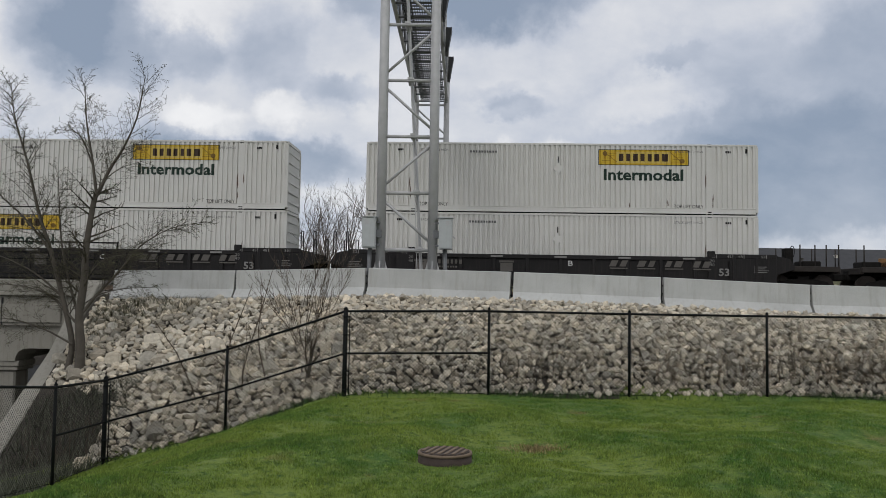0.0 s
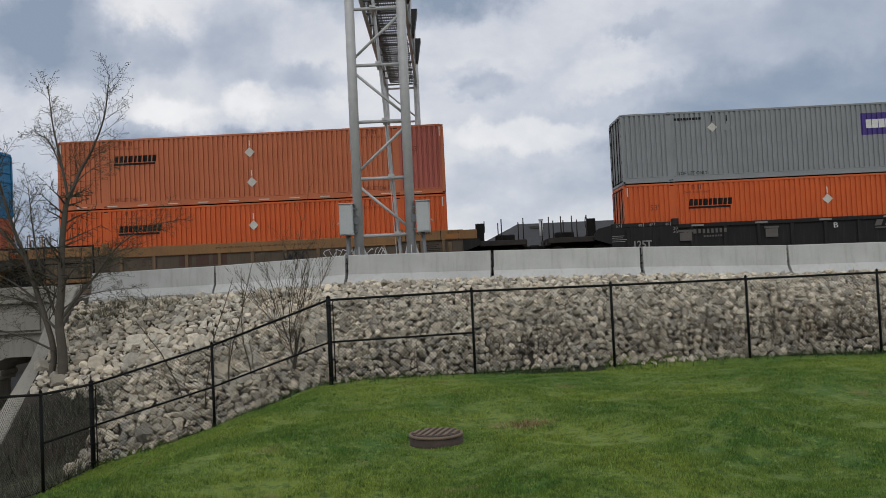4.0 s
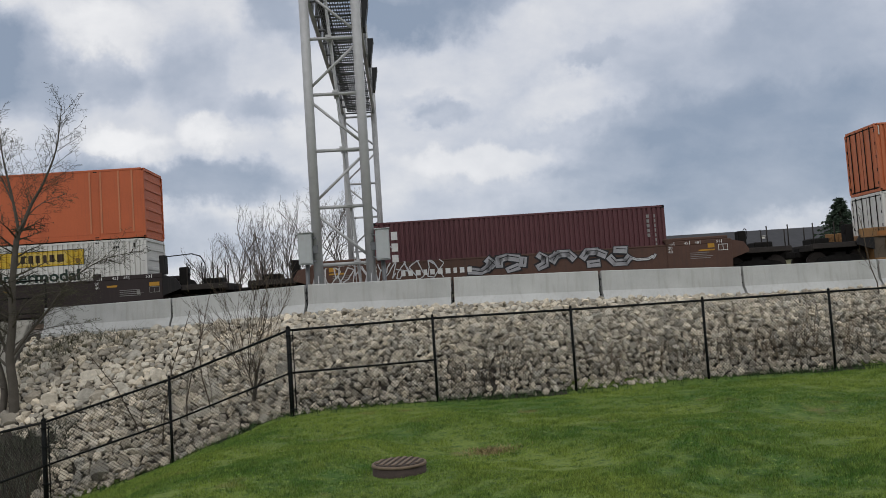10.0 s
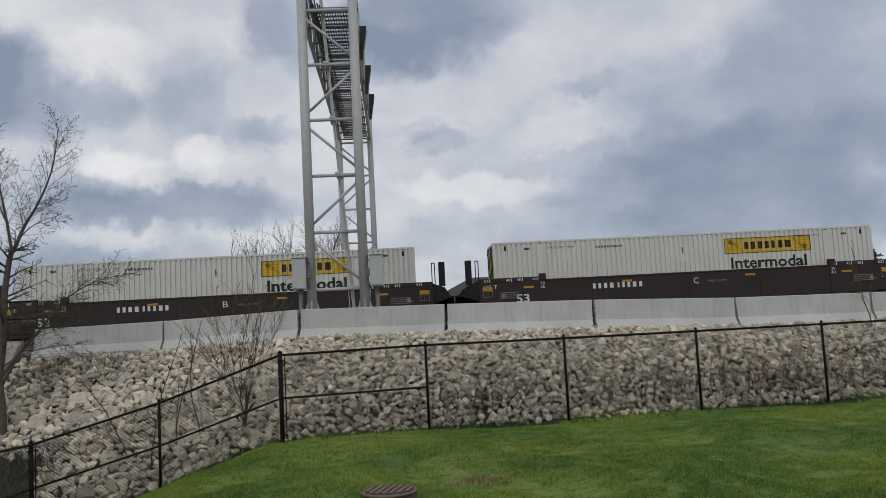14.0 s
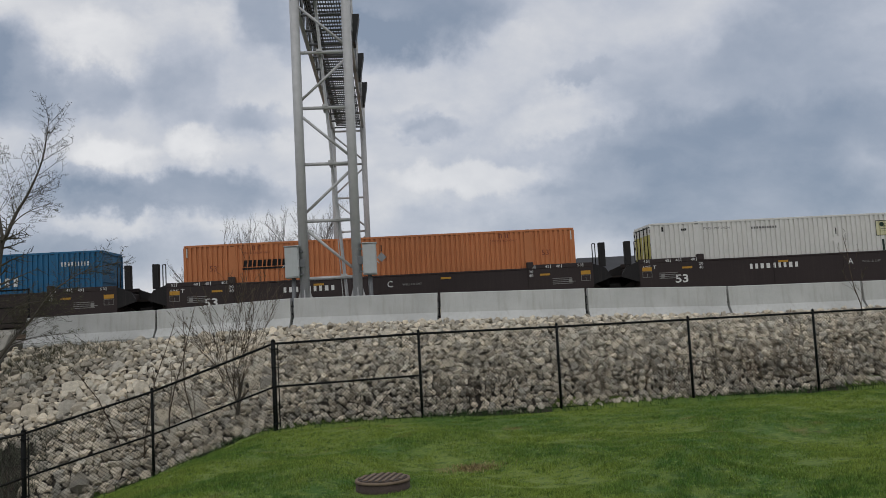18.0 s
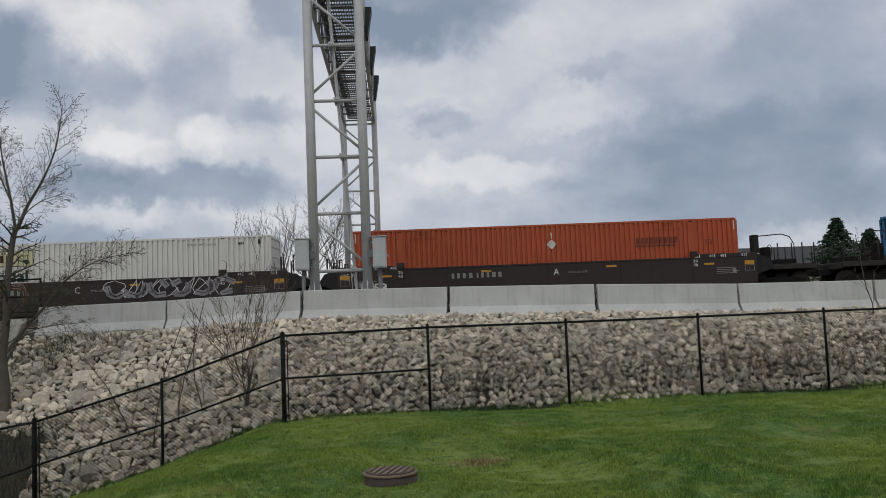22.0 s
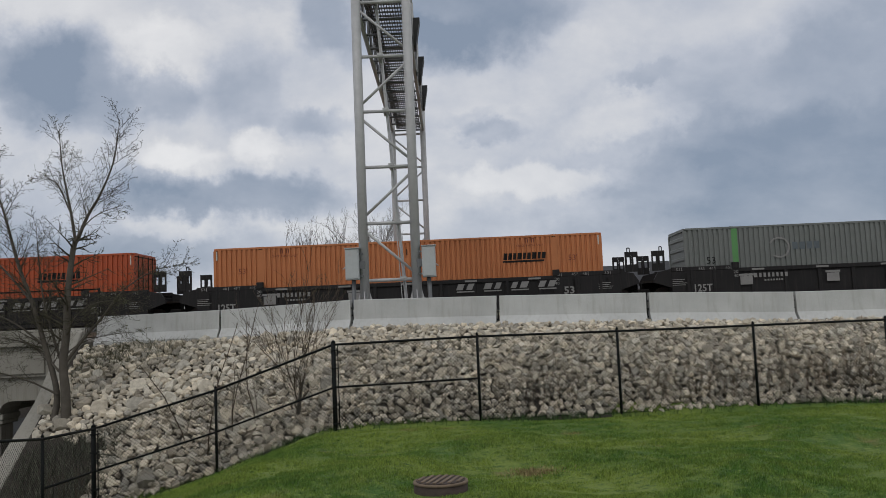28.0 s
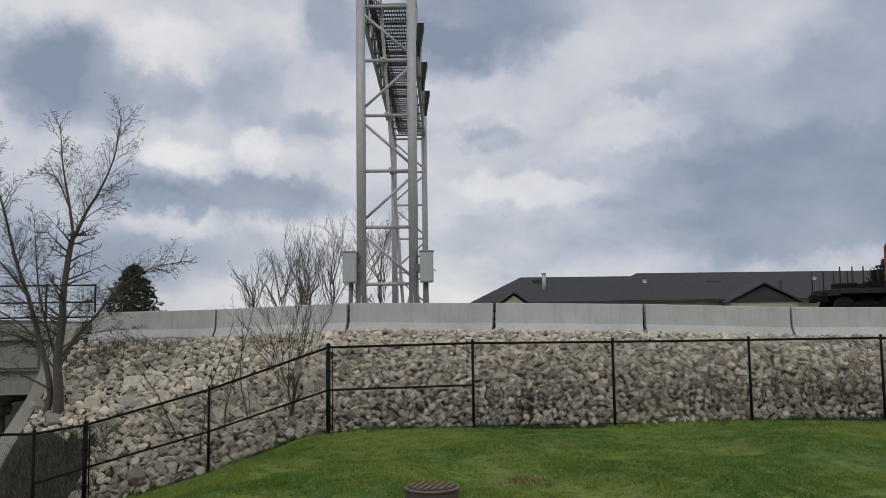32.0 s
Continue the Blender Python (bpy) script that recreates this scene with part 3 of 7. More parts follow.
    # cables and conduits along the walkway
    bm = bmesh.new()
    for k in range(5):
        x = -0.46 + 0.06 * k
        bar(bm, (x, 0, low + 0.16 + 0.05 * (k % 2)), (x, span, low + 0.16 + 0.05 * (k % 2)), 0.022, 6)
    part("cable_run", bm, BLACK, thing, "black cable run")
    # ladder that leans beside the near legs
    bm = bmesh.new()
    top, foot = Vector((-0.20, 0.45, low + 1.1)), Vector((0.50, 0.25, 0.0))
    part("ladder_rail", bars([(foot + Vector((-0.045, 0, 0)), top + Vector((-0.045, 0, 0)))], 0.042, 4), GALV, thing)
    part("ladder_rail", bars([(foot + Vector((-0.045, 0.4, 0)), top + Vector((-0.045, 0.4, 0)))], 0.042, 4), GALV, thing)
    for k in range(34):
        p = foot.lerp(top, (k + 0.5) / 34)
        part("rung", bars([(p + Vector((-0.045, 0, 0)), p + Vector((-0.045, 0.4, 0)))], 0.016, 6), GALV, thing)
    for k in range(5):
        z = first + step * k
        p = foot.lerp(top, z / (low + 1.1))
        bm = boxes((p.x - 0.14, p.x + 0.03, -0.06, 0.7, z + 0.02, z + 0.09))
        part("ladder_bracket", bm, GALV, thing)
    part("ground_wire", bars([((0.34, 0.1, 0.0), (-0.1, 0.12, low))], 0.012, 5), GALV, thing)
    # signal heads on the far side of the truss, seen edge on
    for k, y in enumerate((3.0, 7.0, 10.8)):
        x0 = s / 2 + 0.10 + 0.03 * k
        prof = [(x0, low - 0.42), (x0 + 0.07, low - 0.42), (x0 + 0.22, low + 0.50), (x0, low + 0.50)]
        part("signal_head", prism(prof, y - 0.3, y + 0.3, axis="y"), BLACK, thing, "black signal head with its sun shade")
        part("signal_arm", bars([((s / 2, y, low), (x0 + 0.03, y, low))], 0.035, 8), GALV, thing)
        part("signal_mast", bars([((x0 - 0.02, y + 0.34, low - 0.4), (x0 - 0.02, y + 0.34, high - 0.3))], 0.035, 8), GALV, thing)


signal_bridge()


def cabinet(x, mirror):
    y = 23.62
    thing = base("signal_cabinet", pose(x, y, BED + 1.38, 0, 0, -1.8), "grey painted steel equipment cabinet beside the bridge leg", "cabinet", "cabinets at the bridge legs")
    m = -1 if mirror else 1
    part("body", boxes((-0.19, 0.19, -0.17, 0.17, 0.0, 0.86), bevel=0.012), CABINET, thing)
    part("door", boxes((-0.165, 0.165, -0.19, -0.17, 0.03, 0.82), bevel=0.006), CABINET, thing)
    part("roof", boxes((-0.21, 0.21, -0.21, 0.19, 0.86, 0.885), bevel=0.006), CABINET, thing)
    part("label_plate", boxes((-0.05 * m - 0.05, -0.05 * m + 0.05, -0.194, -0.19, 0.66, 0.78)), GALV, thing, "small grey label plate")
    part("handle", bars([((0.2 * -m, -0.12, 0.36), (0.26 * -m, -0.12, 0.30))], 0.015, 6), GALV, thing)
    part("bracket", boxes((0.19 * m, 0.34 * m, -0.05, 0.05, 0.30, 0.52)), GALV_DARK, thing)
    part("bracket", boxes((0.19 * m, 0.30 * m, -0.03, 0.03, 0.70, 0.75)), GALV_DARK, thing)
    part("bracket", boxes((0.19 * m, 0.30 * m, -0.03, 0.03, 0.07, 0.12)), GALV_DARK, thing)
    part("conduit", bars([((0.02 * m, 0.05, 0.0), (-0.02 * m, 0.05, -1.4))], 0.06, 10), GALV_DARK, thing)


cabinet(-1.84, False)
cabinet(0.29, True)


# ------------------------------------------------ the train
HEADING = -2.75                          # degrees: the way that the train runs
UX, UY = math.cos(radians(HEADING)), math.sin(radians(HEADING))
NEAR_FACE, HALF_W = 35.0, 1.295
RAIL_Z = 2.33                            # top of rail
MOVING = []                              # things and their place along the train at the start


def run(t):
    """Metres that the train has gone after t seconds."""
    k = t / 10
    return 126.837 * k - 1.4447 * k ** 2 + 0.59379 * k ** 3 - 0.120006 * k ** 4


# small unevenness of the train's pace: seconds, metres ahead of the smooth run
PACE = {0: 0.03, 0.5: 0.05, 1: 0.0, 2: -0.35, 3: 0.04, 3.5: 0.0, 4: 0.02, 4.5: 0.0, 5.5: 0.0, 6.5: -0.04, 7: -0.07, 8: -0.10, 8.5: 0.15, 9: 0.24, 10: -0.18, 11: -0.21, 12: 0.07, 12.5: 0.17, 13: 0.19, 13.5: -0.12, 14: -0.15, 14.5: 0.1, 15.5: 0.08, 16.5: 0.05, 17: -0.2, 17.5: 0.0, 18: 0.0, 19: 0.01, 19.5: 0.05, 20: 0.36, 20.5: 0.28, 21: -0.08, 22: -0.14, 22.5: -0.08, 23: 0.25, 24: 0.21, 25: -0.22, 25.5: -0.23, 26.5: -0.1, 27.5: -0.01, 28: -0.08, 29: 0.03, 30: 0.01, 31: 0.0, 32: 0.0}


def on_track(s, z):
    d = NEAR_FACE + HALF_W
    return pose(UX * s - UY * d, UY * s + UX * d, z, 0, 0, HEADING)


def paint(name, col, streak=0.25, vary=0.12, rough=0.55, dirt=(0.10, 0.07, 0.05)):
    return mat(name, col, rough, vary=vary, scale=0.9, fine=18, bump=0.06, streak=streak, dirt=dirt, spec=0.35)


WHITE = paint("white container paint", (0.605, 0.60, 0.565), 0.16, 0.07, dirt=(0.42, 0.36, 0.28))
ORANGE = paint("orange container paint", (0.56, 0.105, 0.022), 0.22, dirt=(0.30, 0.07, 0.03))
DEEP_ORANGE = paint("deep orange container paint", (0.37, 0.072, 0.024), 0.22, dirt=(0.24, 0.06, 0.03))
FADED = paint("faded orange container paint", (0.46, 0.135, 0.055), 0.25, dirt=(0.28, 0.10, 0.06))
STILE = paint("scuffed orange edge", (0.50, 0.20, 0.10), 0.3, dirt=(0.24, 0.09, 0.06))
RED_ORANGE = paint("red orange container paint", (0.48, 0.115, 0.042), 0.3, dirt=(0.26, 0.08, 0.045))
TAN_ORANGE = paint("sun-bleached orange container paint", (0.46, 0.165, 0.060), 0.22, dirt=(0.34, 0.13, 0.06))
PINKISH = paint("repainted red panel", (0.38, 0.105, 0.075), 0.1)
GREY = paint("grey container paint", (0.235, 0.25, 0.255), 0.22, dirt=(0.14, 0.13, 0.12))
SLATE = paint("slate grey container paint", (0.155, 0.165, 0.155), 0.22, dirt=(0.08, 0.08, 0.07))
BLUE = paint("blue container paint", (0.012, 0.17, 0.36), 0.15, dirt=(0.02, 0.10, 0.2))
TEAL = paint("deep blue container paint", (0.012, 0.105, 0.22), 0.2, dirt=(0.02, 0.06, 0.12))
NAVY = paint("navy container paint", (0.027, 0.056, 0.155), 0.2, dirt=(0.02, 0.03, 0.06))
PATCH = paint("faded blue patch", (0.09, 0.15, 0.24), 0.2, dirt=(0.06, 0.09, 0.14))
RED = paint("red end frame", (0.42, 0.04, 0.03), 0.15)
MAROON = paint("maroon container paint", (0.098, 0.034, 0.038), 0.3, dirt=(0.05, 0.025, 0.02))
LIME = paint("green stripe", (0.10, 0.27, 0.09), 0.05)
YELLOW = paint("yellow sign", (0.56, 0.38, 0.03), 0.05, 0.05)
PALE_SIGN = paint("faded sign", (0.56, 0.54, 0.34), 0.1, 0.1)
PANEL = paint("pale yellow sign panel", (0.56, 0.42, 0.10), 0.05, 0.05)
PURPLE = paint("purple sign", (0.06, 0.035, 0.20), 0.08)
INK = mat("black lettering", (0.014, 0.014, 0.014), 0.7, bump=0, spec=0.15)
SIGN_INK = mat("dark brown lettering", (0.035, 0.018, 0.008), 0.6, bump=0)
GREEN_INK = mat("dark green lettering", (0.008, 0.028, 0.018), 0.6, bump=0)
CHALK = mat("white lettering", (0.62, 0.62, 0.60), 0.6, bump=0)
DIM_CHALK = mat("dusty lettering", (0.22, 0.215, 0.205), 0.7, bump=0)
RUST_INK = mat("dark red lettering", (0.14, 0.03, 0.015), 0.6, bump=0)
REFLECT = mat("yellow reflector", (0.42, 0.22, 0.02), 0.4, bump=0)
SILVER = mat("hazard diamond", (0.52, 0.50, 0.45), 0.5, bump=0)
STEEL_BLACK = paint("black car paint", (0.011, 0.010, 0.010), 0.35, 0.3, 0.75, (0.038, 0.032, 0.028))
CAR_BROWN = paint("dark brown car paint", (0.027, 0.019, 0.018), 0.25, 0.2, 0.7, (0.05, 0.038, 0.032))
CAR_RUST = paint("red brown car paint", (0.085, 0.044, 0.030), 0.45, 0.25, 0.65, (0.05, 0.035, 0.03))
CAR_TAN = paint("faded yellow car paint", (0.215, 0.115, 0.045), 0.4, 0.25, 0.65, (0.10, 0.065, 0.04))
GRIME = mat("greasy running gear", (0.013, 0.012, 0.011), 0.85, 0.1, vary=0.35, bump=0.2, spec=0.15)
WHEEL = mat("wheel steel", (0.03, 0.024, 0.02), 0.7, 0.3, vary=0.2)
SPRAY_WHITE = mat("white spray paint", (0.50, 0.50, 0.50), 0.7, vary=0.15, bump=0)
SPRAY_PINK = mat("pink spray paint", (0.36, 0.20, 0.18), 0.7, vary=0.2, bump=0)
SPRAY_DARK = mat("dark spray paint", (0.02, 0.02, 0.022), 0.7, vary=0.15, bump=0)

RUST_SCRAPE = mat("rust scrapes", (0.10, 0.06, 0.04), 0.9, vary=0.3, bump=0)
STENCIL = mat("grey stencil", (0.10, 0.10, 0.10), 0.7, bump=0)
LONG, TALL = 16.15, 2.90
PITCH = 0.207


RIB = (0.0, 0.54, 0.62, 0.92)             # outer face, flank, inner face and flank as shares of the pitch


def wave(x, depth=0.05):
    """Depth of the pressed steel sheet at x: trapezoid ribs."""
    f = (x / PITCH) % 1.0
    if f < RIB[1]:
        return 0.0
    if f < RIB[2]:
        return depth * (f - RIB[1]) / (RIB[2] - RIB[1])
    if f < RIB[3]:
        return depth
    return depth * (1 - (f - RIB[3]) / (1 - RIB[3]))


def on_ribs(ob):
    """Lay flat lettering or marks of a side onto the ribs, as paint lies."""
    bm = bmesh.new()
    bm.from_mesh(ob.data)
    ox = ob.matrix_basis.translation.x
    xs = [v.co.x + ox for v in bm.verts]
    k = math.floor(min(xs) / PITCH)
    while k * PITCH < max(xs):
        for f in RIB:
            p = (k + f) * PITCH
            if min(xs) < p < max(xs):
                bmesh.ops.bisect_plane(bm, geom=bm.verts[:] + bm.edges[:] + bm.faces[:], dist=1e-5, plane_co=(p - ox, 0, 0), plane_no=(1, 0, 0))
        k += 1
    for v in bm.verts:
        x = v.co.x + ox
        if abs(abs(x) - 6.096) > 0.145:
            v.co.y += wave(x)
    ob.data = ob.data.copy()
    bm.to_mesh(ob.data)
    bm.free()
    return ob


def ribbed(x0, x1, z0, z1, y, out=0.0, face=-1, depth=0.05):
    """A corrugated sheet in the plane y, from x0 to x1; face is the side that it faces."""
    cuts = {x0, x1}
    k = math.floor(x0 / PITCH)
    while k * PITCH < x1:
        for f in RIB:
            p = (k + f) * PITCH
            if x0 < p < x1:
                cuts.add(p)
        k += 1
    bm = bmesh.new()
    last = None
    for p in sorted(cuts):
        yy = y - face * wave(p, depth) + face * out
        pair = bm.verts.new((p, yy, z0)), bm.verts.new((p, yy, z1))
        if last:
            f = bm.faces.new((last[0], pair[0], pair[1], last[1]) if face < 0 else (last[0], last[1], pair[1], pair[0]))
        last = pair
    return bm


def diamond(thing, x, z, r=0.21, material=None):
    bm = bmesh.new()
    vs = [bm.verts.new((x + dx * r, -HALF_W - 0.008, z + dz * r)) for dx, dz in ((0, -1), (1, 0), (0, 1), (-1, 0))]
    bm.faces.new(vs)
    part("hazard_diamond", bm, material or SILVER, thing, "blank hazard diamond")
    part("tape_mark", boxes((x - 0.02, x + 0.02, -HALF_W - 0.008, -HALF_W - 0.004, z + 0.24, z + 0.5)), CHALK if material is None else INK, thing)


def haulier_sign(thing, x, top, pale=False):
    """Sign board: plain blocks in the lettering's colours over the word below it."""
    m = PALE_SIGN if pale else YELLOW
    part("sign_board", ribbed(x - 1.83, x + 1.83, top - 0.63, top, -HALF_W, 0.004), m, thing, "yellow sign board with a dark outline")
    y = -HALF_W - 0.007
    bm = boxes((x - 1.85, x + 1.85, y, y + 0.003, top - 0.025, top), (x - 1.85, x + 1.85, y, y + 0.003, top - 0.65, top - 0.625), (x - 1.85, x - 1.825, y, y + 0.003, top - 0.625, top - 0.025), (x + 1.825, x + 1.85, y, y + 0.003, top - 0.625, top - 0.025))
    part("sign_outline", bm, INK, thing)
    on_ribs(part("sign_panel", boxes((x - 1.12, x + 1.12, y + 0.002, y + 0.0025, top - 0.56, top - 0.09)), PALE_SIGN if pale else PANEL, thing, "paler panel of the sign"))
    on_ribs(mark_bars(7, 2.0, 0.31, thing, SIGN_INK, x, y - 0.002, top - 0.48, gap=0.55, name="sign_mark", seed=4))
    bm = bmesh.new()
    for sgn in (-1, 1):
        for k in range(4):
            z = top - 0.16 - 0.1 * k if sgn < 0 else top - 0.5 + 0.1 * k
            xa = x + sgn * (1.12 + 0.08 * k)
            box(bm, min(xa, xa + sgn * 0.34), max(xa, xa + sgn * 0.34), y, y + 0.003, z - 0.006, z + 0.006)
        bar(bm, (x + sgn * 1.08, y, top - 0.53 if sgn < 0 else top - 0.1), (x + sgn * 1.58, y, top - 0.12 if sgn < 0 else top - 0.52), 0.012, 4)
        bar(bm, (x + sgn * 1.58, y + 0.002, top - 0.17 if sgn < 0 else top - 0.46), (x + sgn * 1.58, y - 0.001, top - 0.17 if sgn < 0 else top - 0.46), 0.1, 12)
    part("scroll_drawing", bm, GREEN_INK if pale else mat("sign drawing ink", (0.16, 0.09, 0.01), 0.6, bump=0), thing)
    on_ribs(letters("Intermodal", 0.47, 3.25, thing, GREEN_INK, x, y, top - 1.26, bold=0.018, name="word"))


def orange_logo(thing, x, z, faint=False):
    m = RUST_INK if faint else INK
    on_ribs(mark_bars(9, 1.74, 0.27, thing, m, x, -HALF_W - 0.008, z, gap=0.32, slant=0.12, name="logo_mark", seed=9))
    part("logo_underline", boxes((x - 0.9, x + 0.82, -HALF_W - 0.010, -HALF_W - 0.006, z - 0.12, z - 0.04)), m, thing)


def cube_logo(thing, x_hex, x_text, z):
    bm = bmesh.new()
    y = -HALF_W - 0.008
    ring = [(x_hex + 0.45 * math.sin(k * math.pi / 3), z + 0.45 * math.cos(k * math.pi / 3)) for k in range(6)]
    inner = [(x_hex + 0.2 * math.sin(k * math.pi / 3), z + 0.2 * math.cos(k * math.pi / 3)) for k in range(6)]
    for k in range(6):
        a, b = ring[k], ring[(k + 1) % 6]
        bar(bm, (a[0], y, a[1]), (b[0], y, b[1]), 0.035, 4)
        bar(bm, (a[0], y, a[1]), (x_hex, y, z), 0.028, 4)
        c, d = inner[k], inner[(k + 1) % 6]
        bar(bm, (c[0], y, c[1]), (d[0], y, d[1]), 0.028, 4)
    part("logo_hexagon", bm, CHALK, thing, "white hexagon emblem")
    on_ribs(mark_bars(11, 3.4, 0.36, thing, CHALK, x_text, y, z - 0.18, gap=0.9, name="logo_mark", seed=14))


def container(s, level, paint_mat, label, smooth=False, length=LONG, door_left=True, castings=None, stripe=None):
    """A domestic container; s is its middle along the train, level 0 rides in the well and 1 on top."""
    z = RAIL_Z + 0.38 + level * (TALL + 0.025)
    thing = base("shipping_container", on_track(s + run(0), z), label, "container", "containers on the train")
    MOVING.append((thing, s, z))
    h, H = length / 2, TALL
    P = 6.096 if length > 13 else h - 0.09
    fit = castings or paint_mat
    y = HALF_W
    z0, z1 = (0.27, H - 0.085)
    # side sheets on both long sides, between the posts
    bays = [(-h + 0.12, -P - 0.14), (-P + 0.14, P - 0.14), (P + 0.14, h - 0.12)] if length > 13 else [(-h + 0.12, h - 0.12)]
    for face in (-1, 1):
        for a, b in bays:
            if smooth:
                part("side_panel", boxes((a, b, face * (y - 0.012) - 0.006, face * (y - 0.012) + 0.006, z0, z1)), paint_mat, thing)
            else:
                part("side_panel", ribbed(a, b, z0, z1, face * y, face=face), paint_mat, thing)
        yy = face * (y - 0.045)
        part("top_rail", boxes((-h + 0.1, h - 0.1, yy - 0.055, yy + 0.055, z1, H), bevel=0.008), paint_mat, thing)
        prof = [(-0.052, 0.03), (0.052, 0.03), (0.052, 0.075), (0.038, 0.082), (0.038, z0 - 0.036), (0.05, z0 - 0.03), (0.05, z0), (-0.05, z0), (-0.05, z0 - 0.03), (-0.038, z0 - 0.036), (-0.038, 0.082), (-0.052, 0.075)]
        part("bottom_rail", prism([(yy + p, q) for p, q in prof], -h + 0.1, h - 0.1), paint_mat, thing)
        if length > 13:
            for px in (-P, P):
                bm = boxes((px - 0.14, px + 0.14, yy - 0.046, yy + 0.046, 0.0, H), bevel=0.01)
                part("lift_post", bm, paint_mat, thing)
                for q in ((-0.22, 0.22, math.copysign(0.95, px), math.copysign(1.5, px)) if smooth else ()):
                    ys = sorted((face * (y - 0.02), face * (y + 0.022)))
                    part("stile", boxes((px + q - 0.035, px + q + 0.035, *ys, z0, z1), bevel=0.008), STILE, thing, "scuffed paler upright stile")
    for px in (-h + 0.06, h - 0.06):
        for face in (-1, 1):
            part("corner_post", boxes((px - 0.06, px + 0.06, face * (y - 0.055) - 0.055, face * (y - 0.055) + 0.055, 0.1, H - 0.1), bevel=0.01), fit, thing)
    for px in ((-h + 0.089, h - 0.089) if length < 13 else (-P, P)):
        for face in (-1, 1):
            for zz in (0.0, H - 0.118):
                part("corner_casting", boxes((px - 0.09, px + 0.09, face * (y - 0.078) - 0.082, face * (y - 0.078) + 0.082, zz - 0.008, zz + 0.126), bevel=0.012), GRIME, thing, "grimy steel lifting casting")
    part("roof", boxes((-h + 0.05, h - 0.05, -y + 0.05, y - 0.05, H - 0.05, H - 0.015)), paint_mat, thing)
    part("floor", boxes((-h + 0.05, h - 0.05, -y + 0.06, y - 0.06, 0.05, 0.14)), GRIME, thing)
    # one end has lock-rod doors, the other a wall with level ribs
    for sgn in (-1, 1):
        ex = sgn * (h - 0.05)
        doors = (sgn < 0) == door_left
        if doors:
            for q in (-1, 1):
                a, b = sorted((q * 0.03, q * (y - 0.17)))
                part("door", boxes((min(ex, ex + sgn * 0.03), max(ex, ex + sgn * 0.03), a, b, 0.19, H - 0.16), bevel=0.006), fit, thing)
                for r in (0.32, 0.82):
                    part("lock_rod", bars([((ex + sgn * 0.055, q * r, 0.1), (ex + sgn * 0.055, q * r, H - 0.08))], 0.02, 6), GRIME, thing)
            part("door_gasket", boxes((min(ex - sgn * 0.02, ex + sgn * 0.012), max(ex - sgn * 0.02, ex + sgn * 0.012), -y + 0.1, y - 0.1, 0.13, H - 0.1)), GRIME, thing, "dark rubber door seal")
            bm = bmesh.new()
            for q in (-1, 1):
                for k in range(5):
                    zz = 0.3 + k * 0.56
                    box(bm, min(ex, ex + sgn * 0.05), max(ex, ex + sgn * 0.05), q * (y - 0.12) - 0.04, q * (y - 0.12) + 0.04, zz, zz + 0.12)
            part("hinge_strip", bm, GRIME, thing)
        else:
            part("end_wall", boxes((min(ex, ex - sgn * 0.03), max(ex, ex - sgn * 0.03), -y + 0.1, y - 0.1, 0.14, H - 0.1)), fit, thing)
            for k in range(6):
                zz = 0.32 + k * 0.42
                part("end_rib", boxes((min(ex, ex + sgn * 0.035), max(ex, ex + sgn * 0.035), -y + 0.14, y - 0.14, zz, zz + 0.16), bevel=0.02), fit, thing)
        for zz in (0.0, H - 0.12):
            part("end_sill", boxes((ex - 0.05, ex + 0.05, -y + 0.1, y - 0.1, zz, zz + 0.12), bevel=0.008), fit, thing)
    return thing


def white_marks(c, top=True):
    y = -HALF_W - 0.006
    P = 6.096
    for px in (-P, P):
        mark_bars(3, 0.22, 0.09, c, INK, px - 0.55 if px < 0 else px + 0.75, y, TALL - 0.36, name="stencil", seed=2)
        letters("STACK LIMIT 3 HIGH", 0.10, 1.15, c, STENCIL, px + 0.85 if px < 0 else px - 0.85, y, TALL - 0.36, name="stencil")
        part("handhold", boxes((px + (-1.5 if px < 0 else 1.45), px + (-1.42 if px < 0 else 1.53), y, y + 0.004, TALL - 0.36, TALL - 0.17)), INK, c)
        if top:
            letters("TOP LIFT ONLY", 0.155, 1.2, c, INK, px + 0.85 if px < 0 else px - 0.85, y, 0.25, name="stencil")
    # scraped and rusty edges at the lifting posts
    r2 = random.Random(int(abs(c.matrix_basis.translation.x) * 7))
    for px in (-P, P):
        for k in range(4):
            zz, xx = r2.uniform(0.12, 1.2), px + r2.choice((-0.135, 0.125)) + r2.uniform(-0.02, 0.02)
            h = r2.uniform(0.12, 0.75)
            bm = prism([(xx - 0.012, zz), (xx + 0.02, zz + h * 0.3), (xx + 0.012, zz + h), (xx - 0.02, zz + h * 0.6)], y - 0.002, y + 0.002, axis="y")
            part("rust_scrape", bm, RUST_SCRAPE, c, "dark rusty scrape")
    for k in range(3):
        xx, zz = r2.uniform(-5.5, 5.5), r2.uniform(0.2, 0.5)
        part("rust_scrape", prism([(xx - 0.02, zz), (xx + 0.02, zz), (xx + 0.01, zz + 0.14), (xx - 0.01, zz + 0.2)], y - 0.002, y + 0.002, axis="y"), RUST_SCRAPE, c, "dark rusty scrape")
    mark_bars(10, 1.1, 0.09, c, STENCIL, -3.2, y, TALL - 0.42, name="stencil", notch=False, gap=0.5, seed=3)
    diamond(c, -0.1, TALL - 1.05, 0.22, WHITE)


